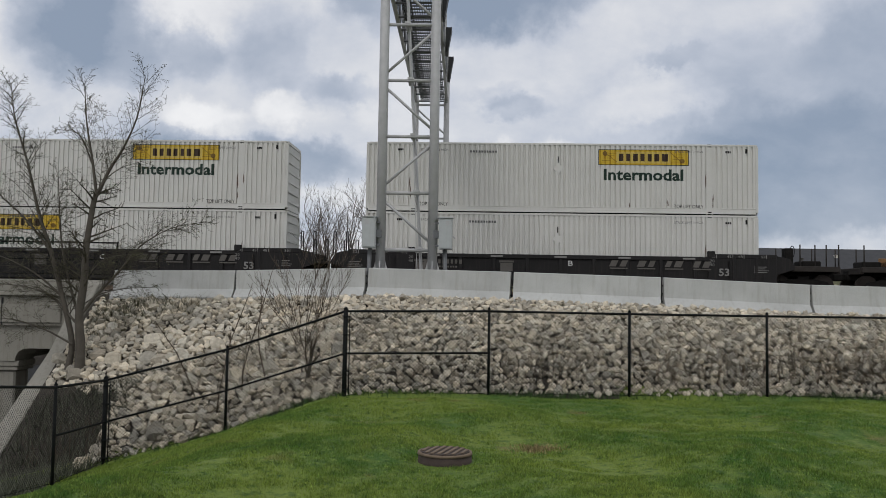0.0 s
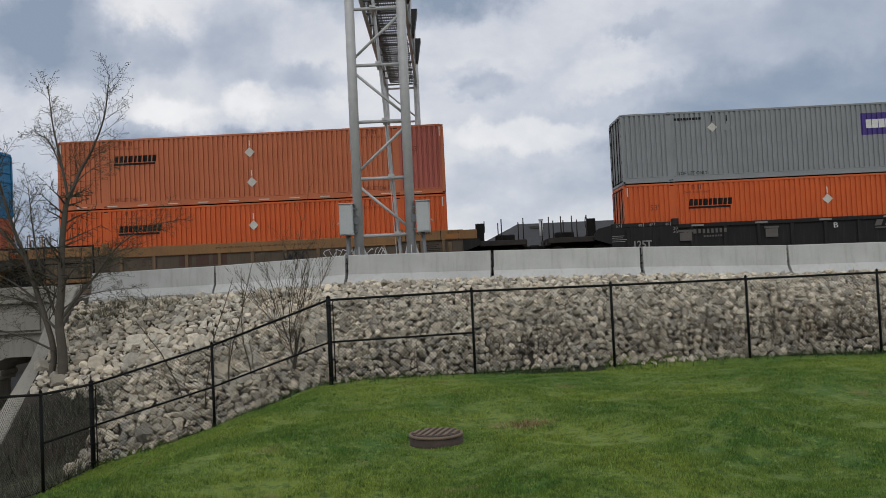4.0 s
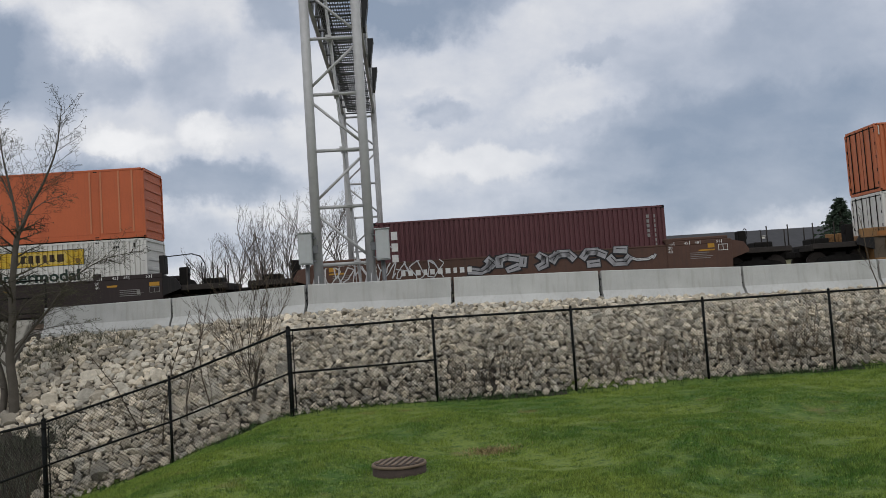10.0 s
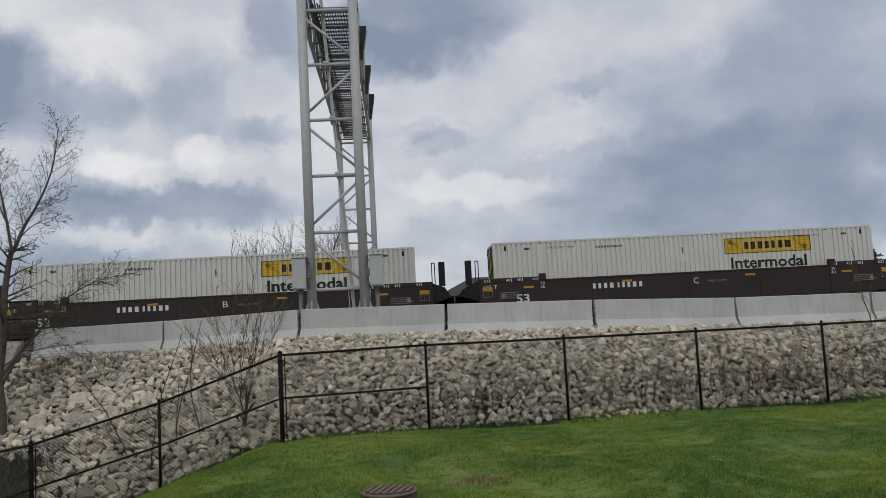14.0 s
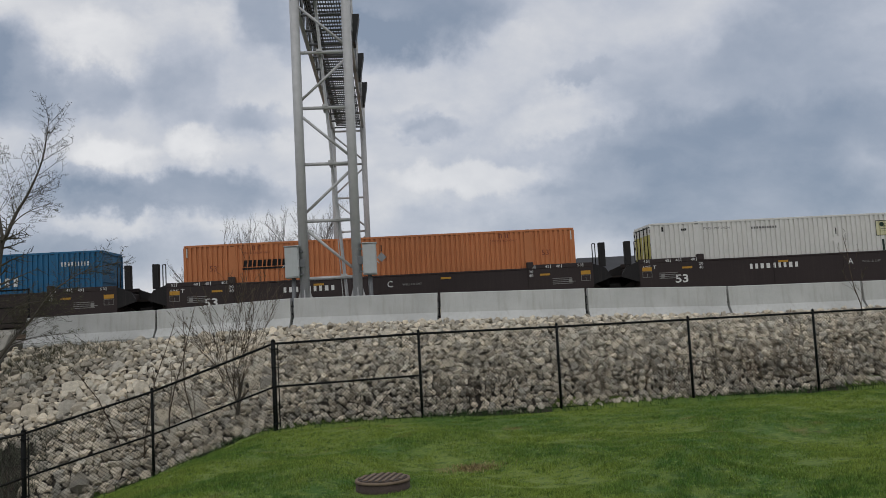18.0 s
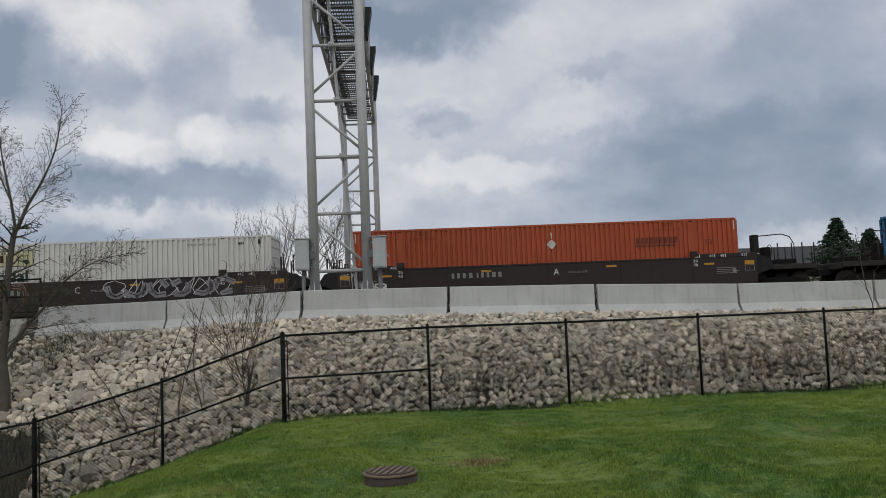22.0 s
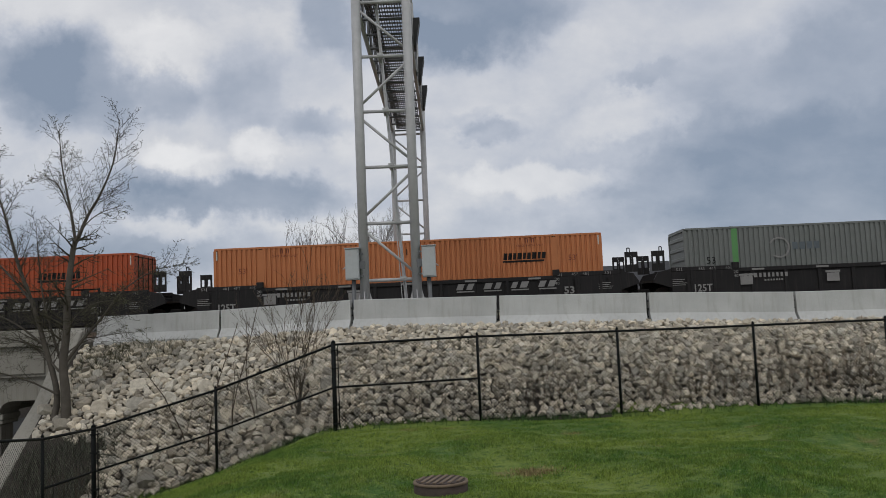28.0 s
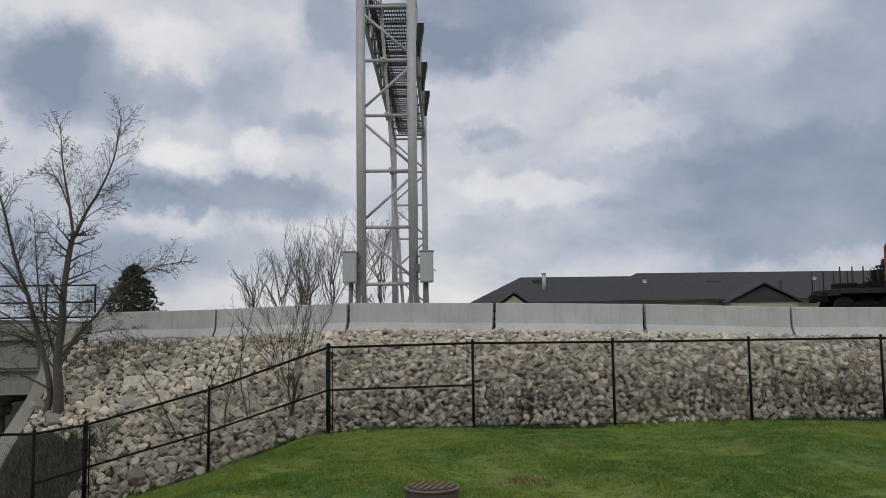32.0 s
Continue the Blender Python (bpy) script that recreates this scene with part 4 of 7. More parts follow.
def orange_marks(c, logo_x, top=True, stack=True, faint=False):
    y = -HALF_W - 0.006
    P = 6.096
    orange_logo(c, logo_x, TALL - 0.98, faint)
    for px in (-P, P):
        sx = px + 1.0 if px < 0 else px - 1.0
        letters("STACK 3 HIGH ONLY", 0.09, 1.1, c, RUST_INK, sx, y, TALL - 0.46, name="stencil")
        for q in (-0.13, 0.13):
            part("stencil", boxes((sx + q - 0.06, sx + q - 0.03, y, y + 0.003, TALL - 0.30, TALL - 0.12), (sx + q + 0.03, sx + q + 0.06, y, y + 0.003, TALL - 0.30, TALL - 0.12), (sx + q - 0.03, sx + q + 0.03, y, y + 0.003, TALL - 0.15, TALL - 0.12)), RUST_INK, c)
        letters("53'", 0.24, 0.36, c, RUST_INK, px - 0.75 if px < 0 else px + 0.75, y, TALL - 1.1, name="stencil")
        if top:
            letters("TOP LIFT ONLY", 0.16, 1.25, c, RUST_INK, px + 0.9 if px < 0 else px - 0.9, y, 0.28, name="stencil")
        part("end_tape", boxes((math.copysign(7.93, px) - 0.025, math.copysign(7.93, px) + 0.025, y, y + 0.003, TALL - 0.5, TALL - 0.12)), SILVER, c)


def tape_line(c):
    bm = bmesh.new()
    for k in range(12):
        x = -7.3 + k * 1.27
        box(bm, x, x + 0.42, -HALF_W - 0.006, -HALF_W - 0.003, 0.09, 0.13)
    part("reflective_tape", bm, SILVER, c, "row of pale reflective tape strips")


def door_sign(c, sgn=-1):
    """A faded yellow board across the two door leaves."""
    ex = sgn * (LONG / 2 - 0.018)
    for q in (-1, 1):
        a, b = sorted((q * 0.06, q * 1.12))
        part("door_sign", boxes((min(ex, ex + sgn * 0.006), max(ex, ex + sgn * 0.006), a, b, 1.35, 2.45)), mat("faded yellow board", (0.45, 0.40, 0.12), 0.7, vary=0.25, streak=0.3), c, "faded yellow sign on the door")


def dress(kind, s, level, label, **k):
    """One container of a kind with its lettering."""
    if kind.startswith("white"):
        c = container(s, level, WHITE, label, **k)
        white_marks(c, top=level == 1)
    return c


# middles of the loads along the train, metres from the line through the camera at the start
A, B, C = 3.44, -16.0, -35.41
D, E_, F = -58.91, -78.3, -97.73
G = -121.2
H, I, J = -144.66, -164.09, -183.49
K, L, M = -207.21, -226.59, -246.0
N, O, P_ = -269.72, -289.19, -308.61
Q, R, S = -332.04, -351.55, -371.03

white_label = "white corrugated shipping container"
# A: two white boxes
c = dress("white", A, 1, white_label + " with a yellow sign, stacked on another"); haulier_sign(c, 3.4, TALL - 0.24)
c = dress("white", A, 0, white_label + ", riding in a well car")
# B
c = dress("white", B, 1, white_label + " with a yellow sign, stacked on another"); haulier_sign(c, 3.3, TALL - 0.2)
c = dress("white", B, 0, white_label + " with a yellow sign in a well car"); haulier_sign(c, -3.42, TALL - 0.3)
# C: grey over orange
c = container(C, 1, GREY, "grey corrugated shipping container with a purple sign, stacked on orange", door_left=True)
part("sign_board", ribbed(3.62 - 1.8, 3.62 + 1.8, TALL - 1.32, TALL - 0.42, -HALF_W, 0.004), PURPLE, c, "purple sign board with white lettering")
mark_bars(5, 1.32, 0.36, c, CHALK, 2.66, -HALF_W - 0.009, TALL - 1.05, name="logo_mark", seed=5, gap=0.12)
letters("MultiModal", 0.27, 1.62, c, DIM_CHALK, 4.35, -HALF_W - 0.009, TALL - 1.02, name="word")
for px in (-5.2, 5.1):
    letters("TOP LIFT ONLY", 0.155, 1.2, c, INK, px, -HALF_W - 0.006, 0.27, name="stencil")
for px in (-5.3, 5.3):
    mark_bars(9, 1.1, 0.1, c, INK, px, -HALF_W - 0.006, TALL - 0.36, name="stencil", seed=8)
diamond(c, -3.7, TALL - 0.72, 0.2, GREY), diamond(c, -4.3, TALL - 0.70, 0.2, SILVER)
c = container(C, 0, ORANGE, "bright orange corrugated shipping container riding in a black well car"); orange_marks(c, -4.55, top=False); diamond(c, 0.25, TALL - 0.95)
# D: orange pair
c = container(D, 1, FADED, "faded orange corrugated shipping container with a repainted red end panel"); orange_marks(c, -4.8); diamond(c, 0.0, TALL - 0.8); diamond(c, 0.05, TALL - 2.05); tape_line(c)
part("repainted_panel", ribbed(6.24, 7.95, 0.2, TALL - 0.09, -HALF_W, 0.003), PINKISH, c, "smooth dull red repainted panel")
c = container(D, 0, ORANGE, "orange corrugated shipping container riding in a tan well car"); orange_marks(c, -4.7, top=False); diamond(c, 0.05, TALL - 0.92)
# E: blue over orange
c = container(E_, 1, BLUE, "bright blue corrugated shipping container with a white hexagon emblem"); cube_logo(c, -4.2, -1.85, TALL - 1.0)
for px, w in ((-7.0, 1.0), (-3.0, 1.2), (1.2, 1.3)):
    mark_bars(9, w, 0.10, c, CHALK, px if px < -5 else px + 0.4, -HALF_W - 0.006, TALL - (0.45 if px < -5 else 0.36), name="stencil", seed=11, gap=1.3)
for px in (-7.0, 7.0):
    letters("53", 0.26, 0.34, c, CHALK, px, -HALF_W - 0.006, 0.62, name="stencil")
c = container(E_, 0, RED_ORANGE, "smooth-sided orange shipping container riding in a tan well car", smooth=True); orange_logo(c, -3.6, TALL - 0.75)
# F: orange over white
c = container(F, 1, FADED, "faded orange corrugated shipping container stacked on a white one"); orange_marks(c, -4.8); diamond(c, 0.0, TALL - 0.8); diamond(c, 0.1, TALL - 2.0); tape_line(c)
c = dress("white", F, 0, white_label + ", yellow sign, in a tan well car"); haulier_sign(c, 3.55, TALL - 0.28)
# G: a maroon forty-foot box
c = container(G, 0, MAROON, "dark maroon corrugated forty-foot shipping container", length=12.19)
for k in range(3):
    mark_bars(1, 0.26, 0.34, c, CHALK, -5.25, -HALF_W - 0.006, TALL - 0.75 - 0.48 * k, name="logo_mark", seed=20 + k)
bm = boxes(*[(5.3, 5.42, -HALF_W - 0.008, -HALF_W - 0.005, TALL - 0.5 - 0.2 * k, TALL - 0.36 - 0.2 * k) for k in range(5)], *[(5.62, 5.68, -HALF_W - 0.008, -HALF_W - 0.005, TALL - 0.5 - 0.2 * k, TALL - 0.36 - 0.2 * k) for k in range(9)])
part("stencil", bm, DIM_CHALK, c)["kind"] = "stuff"
# H: smooth orange over white
c = container(H, 1, RED_ORANGE, "smooth-sided orange shipping container stacked on a white one", smooth=True); orange_logo(c, -3.6, TALL - 0.72)
for k, w in enumerate(("TOP", "LIFT", "ONLY")):
    for px in (-3.85, 4.0):
        letters(w, 0.16, 0.36, c, RUST_INK, px, -HALF_W - 0.004, 0.9 - 0.22 * k, name="stencil")
c = dress("white", H, 0, white_label + ", yellow sign, in a brown well car"); haulier_sign(c, 3.7, TALL - 0.28)
# I, J, K: single white boxes
c = dress("white", I, 0, white_label + ", yellow sign, in a brown well car"); haulier_sign(c, 3.55, TALL - 0.3); door_sign(c)
c = dress("white", J, 0, white_label + ", yellow sign, in a brown well car"); haulier_sign(c, 3.6, TALL - 0.3); door_sign(c)
c = dress("white", K, 0, white_label + ", faded sign, in a brown well car"); haulier_sign(c, 3.5, TALL - 0.32, pale=True); door_sign(c)
# L: orange, M: blue
c = container(L, 0, TAN_ORANGE, "sun-bleached orange corrugated shipping container riding in a brown well car"); orange_marks(c, -4.8, top=False); diamond(c, 0.0, TALL - 0.85, 0.2, GREY)
c = container(M, 0, TEAL, "deep blue corrugated shipping container with a white hexagon emblem"); cube_logo(c, 0.65, 3.0, TALL - 1.15)
mark_bars(12, 1.6, 0.13, c, CHALK, 0.0, -HALF_W - 0.006, TALL - 0.45, name="stencil", seed=12, gap=1.3)
mark_bars(9, 1.1, 0.17, c, CHALK, 7.0, -HALF_W - 0.006, TALL - 0.6, name="stencil", seed=13, gap=1.2)
# N orange, O white, P navy
c = container(N, 0, DEEP_ORANGE, "orange corrugated shipping container riding in a brown well car", door_left=False); orange_marks(c, 4.6, top=False, faint=True); diamond(c, 0.2, TALL - 0.85)
c = dress("white", O, 0, white_label + " with a pale outlined sign"); haulier_sign(c, -3.4, TALL - 0.28, pale=True)
c = container(P_, 0, NAVY, "navy blue shipping container with faded patches and red end posts", castings=RED)
for a, b in ((-3.7, -2.3), (-0.25, 0.55), (0.75, 2.7)):
    part("faded_patch", ribbed(a, b, 0.18, TALL - 0.09, -HALF_W, 0.003), PATCH, c, "faded lighter blue patch")
letters("53", 0.42, 0.46, c, CHALK, -6.9, -HALF_W - 0.006, TALL - 1.0, name="stencil")
plate(c, CHALK, -7.15, -6.65, -HALF_W - 0.008, TALL - 1.5, TALL - 1.12, "number_plate", label="white plate")
mark_bars(4, 0.4, 0.22, c, NAVY, -6.9, -HALF_W - 0.011, TALL - 1.42, name="stencil", seed=15)
plate(c, CHALK, 4.6, 5.5, -HALF_W - 0.008, TALL - 0.5, TALL - 0.36, "number_plate", label="white plate")
# Q slate, R and S orange
c = container(Q, 0, SLATE, "slate grey shipping container with narrow green stripes", door_left=False)
for px in (-6.0, 5.9):
    part("green_stripe", ribbed(px - 0.12, px + 0.12, 0.28, TALL - 0.09, -HALF_W, 0.004) if abs(px) < 5.95 else boxes((px - 0.12, px + 0.12, -HALF_W - 0.012, -HALF_W - 0.008, 0.18, TALL - 0.09)), LIME, c, "bright green stripe")
bm = bmesh.new()
for k in range(14):
    a, b = math.pi * 2 * k / 18 - 2.2, math.pi * 2 * (k + 1) / 18 - 2.2
    bar(bm, (-4.2 + 0.4 * math.cos(a), -HALF_W - 0.008, TALL - 0.95 + 0.4 * math.sin(a)), (-4.2 + 0.4 * math.cos(b), -HALF_W - 0.008, TALL - 0.95 + 0.4 * math.sin(b)), 0.045, 4)
part("logo_ring", bm, DIM_CHALK, c, "pale broken ring emblem")
mark_bars(4, 1.1, 0.3, c, mat("slate lettering", (0.09, 0.11, 0.12), 0.6, bump=0), -3.1, -HALF_W - 0.008, TALL - 1.05, name="logo_mark", seed=16)
letters("53", 0.3, 0.36, c, INK, -7.0, -HALF_W - 0.006, TALL - 1.5, name="stencil")
c = container(R, 0, TAN_ORANGE, "sun-bleached orange corrugated shipping container in a black well car", door_left=False); orange_marks(c, 4.85, top=False); diamond(c, 0.0, TALL - 0.85, 0.2, TAN_ORANGE)
c = container(S, 0, DEEP_ORANGE, "orange corrugated shipping container in the last well car", door_left=False); orange_marks(c, 4.9, top=False, faint=False); diamond(c, 0.0, TALL - 0.85)


# ------------------------------------------------ well cars
def truck(parent, x):
    """A freight truck: side frames, bolster and four wheels on two axles."""
    t = part("truck", boxes((x - 0.25, x + 0.25, -1.05, 1.05, 0.55, 0.85), bevel=0.03), GRIME, parent, "grimy cast steel truck")
    for y in (-1.02, 1.02):
        prof = [(x - 1.15, 0.40), (x - 0.95, 0.62), (x - 0.45, 0.72), (x + 0.45, 0.72), (x + 0.95, 0.62), (x + 1.15, 0.40), (x + 0.8, 0.36), (x + 0.4, 0.22), (x - 0.4, 0.22), (x - 0.8, 0.36)]
        part("side_frame", prism(prof, y - 0.07, y + 0.07, axis="y"), GRIME, t)
        for ax in (-0.89, 0.89):
            bm = bmesh.new()
            bar(bm, (x + ax, y * 0.77, 0.46), (x + ax, y * 0.77 - math.copysign(0.12, y), 0.46), 0.455, 28)
            bar(bm, (x + ax, y * 0.77 + math.copysign(0.03, y), 0.46), (x + ax, y * 0.77, 0.46), 0.36, 28)
            part("wheel", bm, WHEEL, t)
    for ax in (-0.89, 0.89):
        part("axle", bars([((x + ax, -1.0, 0.46), (x + ax, 1.0, 0.46))], 0.08, 12), GRIME, t)
    return t


def hoop(parent, x, y, z, w, h, material, along=True):
    r = 0.022
    a, b = ((x - w / 2, y), (x + w / 2, y)) if along else ((x, y - w / 2), (x, y + w / 2))
    bm = bars([((*a, z), (*a, z + h)), ((*b, z), (*b, z + h)), ((*a, z + h), (*b, z + h))], r, 6)
    part("grab_rail", bm, material, parent)


def scrawl(parent, x0, x1, z0, z1, material, n=7, seed=0, thick=0.05):
    """Spray-painted loops and strokes, no letters."""
    rng = random.Random(seed)
    y = -HALF_W - 0.262
    bm = bmesh.new()
    step = (x1 - x0) / n
    for k in range(n):
        cx, cz = x0 + step * (k + 0.5), (z0 + z1) / 2
        w, h = step * 0.52, (z1 - z0) * 0.5
        ph = rng.uniform(0, 6.28)
        pts = []
        for q in range(13):
            a = ph + q * rng.uniform(0.42, 0.62)
            e = 1 + 0.35 * math.sin(3 * a + k)
            pts.append((cx + w * e * math.cos(a) * rng.uniform(0.8, 1.1), cz + h * math.sin(a * (1 + (k % 3) * 0.35))))
        for p, q in zip(pts, pts[1:]):
            d = Vector((q[0] - p[0], q[1] - p[1]))
            if d.length < 1e-4:
                continue
            nrm = Vector((-d.y, d.x)).normalized() * thick * 0.5
            vs = [bm.verts.new((p[0] + sx * nrm.x, y, min(max(p[1] + sx * nrm.y, z0), z1))) for sx in (1, -1)] + [bm.verts.new((q[0] + sx * nrm.x, y, min(max(q[1] + sx * nrm.y, z0), z1))) for sx in (-1, 1)]
            bm.faces.new(vs)
    ob = part("graffiti", bm, material, parent, "spray-painted graffiti strokes")
    ob["kind"] = "stuff"
    return ob


def stroke(bm, pts, thick, y, z0, z1):
    for p, q in zip(pts, pts[1:]):
        d = Vector((q[0] - p[0], q[1] - p[1]))
        if d.length < 1e-4:
            continue
        u = d.normalized() * thick * 0.28
        n = Vector((-d.y, d.x)).normalized() * thick * 0.5
        ring = [(p[0] - u.x + n.x, p[1] - u.y + n.y), (p[0] - u.x - n.x, p[1] - u.y - n.y), (q[0] + u.x - n.x, q[1] + u.y - n.y), (q[0] + u.x + n.x, q[1] + u.y + n.y)]
        vs = [bm.verts.new((x, y, min(max(z, z0), z1))) for x, z in ring]
        bm.faces.new(vs)


def block_tag(parent, x0, x1, z0, z1, fill, outline, n, seed, fat=0.2):
    """Fat spray-painted shapes with a dark outline and a thin inner line; they spell nothing."""
    rng = random.Random(seed)
    y = -HALF_W - 0.256
    edge, body, line = bmesh.new(), bmesh.new(), bmesh.new()
    step, mid, h = (x1 - x0) / n, (z0 + z1) / 2, (z1 - z0) / 2
    for k in range(n):
        cx = x0 + step * (k + 0.5)
        w = step * 0.36
        turn, way = rng.uniform(0, 6.28), rng.choice((-1, 1))
        lines = []
        for q in range(2):
            # an uneven bent stroke, from edge to edge of its cell
            lines.append([(math.cos(turn + way * j * 0.9 + q * 2.2) * rng.uniform(0.75, 1.25), math.sin(turn + way * j * 0.9 + q * 2.2) * rng.uniform(0.9, 1.05)) for j in range(4 if q == 0 else 2)])
        for row in lines:
            pts = [(cx + a * w * 1.15, mid + b * (h - fat * 0.35)) for a, b in row]
            stroke(edge, pts, fat * 1.5, y - 0.001 - 0.0002 * k, z0 - 0.02, z1 + 0.02)
            stroke(body, pts, fat, y - 0.006 - 0.0002 * k, z0, z1)
            stroke(line, [(a + fat * 0.12, b + fat * 0.1) for a, b in pts], fat * 0.12, y - 0.011, z0, z1)
    part("graffiti_outline", edge, outline, parent, "dark spray-painted outline")["kind"] = "stuff"
    part("graffiti_fill", body, fill, parent, "pale spray-painted fill")["kind"] = "stuff"
    part("graffiti_line", line, outline, parent)["kind"] = "stuff"


def well_car(s, style, left, right, tag="", flip=False, label=""):
    """One unit of a well car. left/right: 'joint' (shares a truck with the next unit) or 'coupler'."""
    z = RAIL_Z
    body = {"black": STEEL_BLACK, "brown": CAR_BROWN, "rust": CAR_RUST, "tan": CAR_TAN}[style]
    thing = base("well_car", on_track(s + run(0), z), label, "railway car", "well cars of the train")
    MOVING.append((thing, s, z))
    mid, top = {"black": (1.56, 1.68), "brown": (1.66, 1.78), "rust": (1.60, 1.70), "tan": (1.66, 1.76)}[style]
    yo = HALF_W + 0.25                     # outer face of the sides
    e = 8.72                               # the sides end here
    # tan cars: shade on the set-back web and end panels is in this darker colour
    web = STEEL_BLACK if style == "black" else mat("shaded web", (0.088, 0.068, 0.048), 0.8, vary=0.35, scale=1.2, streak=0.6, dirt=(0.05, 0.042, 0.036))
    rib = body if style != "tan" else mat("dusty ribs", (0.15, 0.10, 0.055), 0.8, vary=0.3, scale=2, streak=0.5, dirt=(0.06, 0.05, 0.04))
    for sg in (-1, 1):
        ya, yb = sorted((sg * yo, sg * (yo - 0.14)))
        yi, yj = sorted((sg * (yo - 0.02), sg * (yo - 0.10)))
        if style in ("black", "tan"):
            # open girder: top chord, web set back, upright ribs, bottom sill
            ch = 0.17 if style == "black" else 0.42
            part("top_chord", boxes((-6.0, 6.0, ya, yb, mid - ch, mid), bevel=0.02), body, thing)
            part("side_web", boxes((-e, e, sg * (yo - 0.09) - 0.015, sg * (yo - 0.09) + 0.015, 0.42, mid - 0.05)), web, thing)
            part("bottom_sill", boxes((-e, e, ya, yb, 0.30, 0.48), bevel=0.02), body, thing)
            for k in range(-6, 7):
                x = k * 1.36
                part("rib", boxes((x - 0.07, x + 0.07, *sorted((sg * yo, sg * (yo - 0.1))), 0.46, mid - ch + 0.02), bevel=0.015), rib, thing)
        else:
            part("side_plate", boxes((-6.0, 6.0, yi, yj, 0.42, mid), bevel=0.01), body, thing)
            part("bottom_sill", boxes((-e, e, ya, yb, 0.30, 0.46), bevel=0.02), body, thing)
            for k in (-6.0, -3.0, 0.0, 3.0, 6.0):
                part("weld_seam", boxes((k - 0.012, k + 0.012, *sorted((sg * yo, sg * (yo - 0.03))), 0.46, mid - 0.01)), body, thing)
            part("top_chord", boxes((-6.0, 6.0, *sorted((sg * (yo + 0.005), sg * (yo - 0.16))), mid - 0.07, mid), bevel=0.012), body, thing)
        for q in (-1, 1):
            x0, x1 = sorted((q * 5.98, q * e))
            inset = 0.08 if style == "tan" else 0.0
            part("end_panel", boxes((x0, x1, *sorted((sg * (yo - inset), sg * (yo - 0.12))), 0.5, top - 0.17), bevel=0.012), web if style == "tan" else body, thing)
            part("end_chord", boxes((x0, x1, *sorted((sg * (yo + 0.015), sg * (yo - 0.2))), top - (0.40 if style == "tan" else 0.18), top), bevel=0.02), body, thing)
            xg = q * 6.1
            part("guide_bracket", boxes((xg - 0.14, xg + 0.14, *sorted((sg * (yo + 0.03), sg * (yo - 0.15))), mid - 0.02, top + 0.12), bevel=0.02), body, thing)
            if style in ("black", "tan"):
                for xx in (7.0, 7.9):
                    part("rib", boxes((q * xx - 0.06, q * xx + 0.06, *sorted((sg * (yo + 0.03), sg * (yo - 0.02))), 0.5, top - (0.38 if style == "tan" else 0.1)), bevel=0.012), rib, thing)
    part("well_floor", boxes((-8.3, 8.3, -yo + 0.1, yo - 0.1, 0.28, 0.36)), GRIME, thing)
    for q, kind in ((-1, left), (1, right)):
        reach = 9.66 if kind == "joint" else 11.35
        x0, x1 = sorted((q * 8.3, q * 8.72))
        part("bulkhead", boxes((x0, x1, -yo + 0.1, yo - 0.1, 0.36, top - 0.25), bevel=0.03), body, thing)
        # tapering shear plate and centre sill above the truck
        a, b = q * 8.7, q * reach
        w = 0.95 if kind == "coupler" else 0.55
        prof = [(a, -yo + 0.05), (b, -w), (b, w), (a, yo - 0.05)]
        bm = bmesh.new()
        lo = [bm.verts.new((p, r, 1.12)) for p, r in prof]
        hi = [bm.verts.new((p, r, 1.20)) for p, r in prof]
        for i in range(4):
            j = (i + 1) % 4
            bm.faces.new((lo[i], lo[j], hi[j], hi[i]))
        bm.faces.new(lo), bm.faces.new(hi)
        bmesh.ops.recalc_face_normals(bm, faces=bm.faces)
        part("end_platform", bm, mat("dusty black deck", (0.032, 0.028, 0.025), 0.85, vary=0.35, scale=3, bump=0.15, spec=0.2), thing)
        x0, x1 = sorted((q * 8.7, q * reach))
        part("centre_sill", boxes((x0, x1, -0.26, 0.26, 0.72, 1.13), bevel=0.03), GRIME, thing)
        for sg in (-1, 1):
            # sloping arm from the side down to the platform
            if style == "tan":
                part("chord_end", boxes((*sorted((q * 8.7, q * 9.28)), *sorted((sg * yo, sg * (yo - 0.14))), top - 0.40, top - 0.02), bevel=0.02), body, thing)
            pa = [(q * 8.7, 0.85), (q * 8.7, top - 0.05), (q * 9.25, 1.52), (q * 9.45, 1.2), (q * 9.45, 1.1)]
            part("end_gusset", prism(pa, *sorted((sg * (yo - 0.02), sg * (yo - 0.14))), axis="y"), body if style == "rust" else STEEL_BLACK, thing)
        deck = mat("dusty black deck", (0.032, 0.028, 0.025), 0.85, vary=0.35, scale=3, bump=0.15, spec=0.2)
        if kind == "coupler":
            truck(thing, q * 9.95)
            bm = boxes((*sorted((q * 11.3, q * 11.75)), -0.13, 0.13, 0.72, 0.98), bevel=0.03)
            box(bm, *sorted((q * 11.68, q * 11.98)), -0.22, 0.14, 0.68, 1.02, bevel=0.06)
            part("coupler", bm, GRIME, thing, "grimy cast coupler")
            part("end_sill", boxes((*sorted((q * 11.2, q * 11.34)), -1.35, 1.35, 0.95, 1.22), bevel=0.02), deck, thing)
            part("side_sill", boxes((*sorted((q * 9.4, q * 11.3)), -1.42, -1.32, 1.02, 1.24), bevel=0.015), deck, thing)
            part("side_sill", boxes((*sorted((q * 9.4, q * 11.3)), 1.32, 1.42, 1.02, 1.24), bevel=0.015), deck, thing)
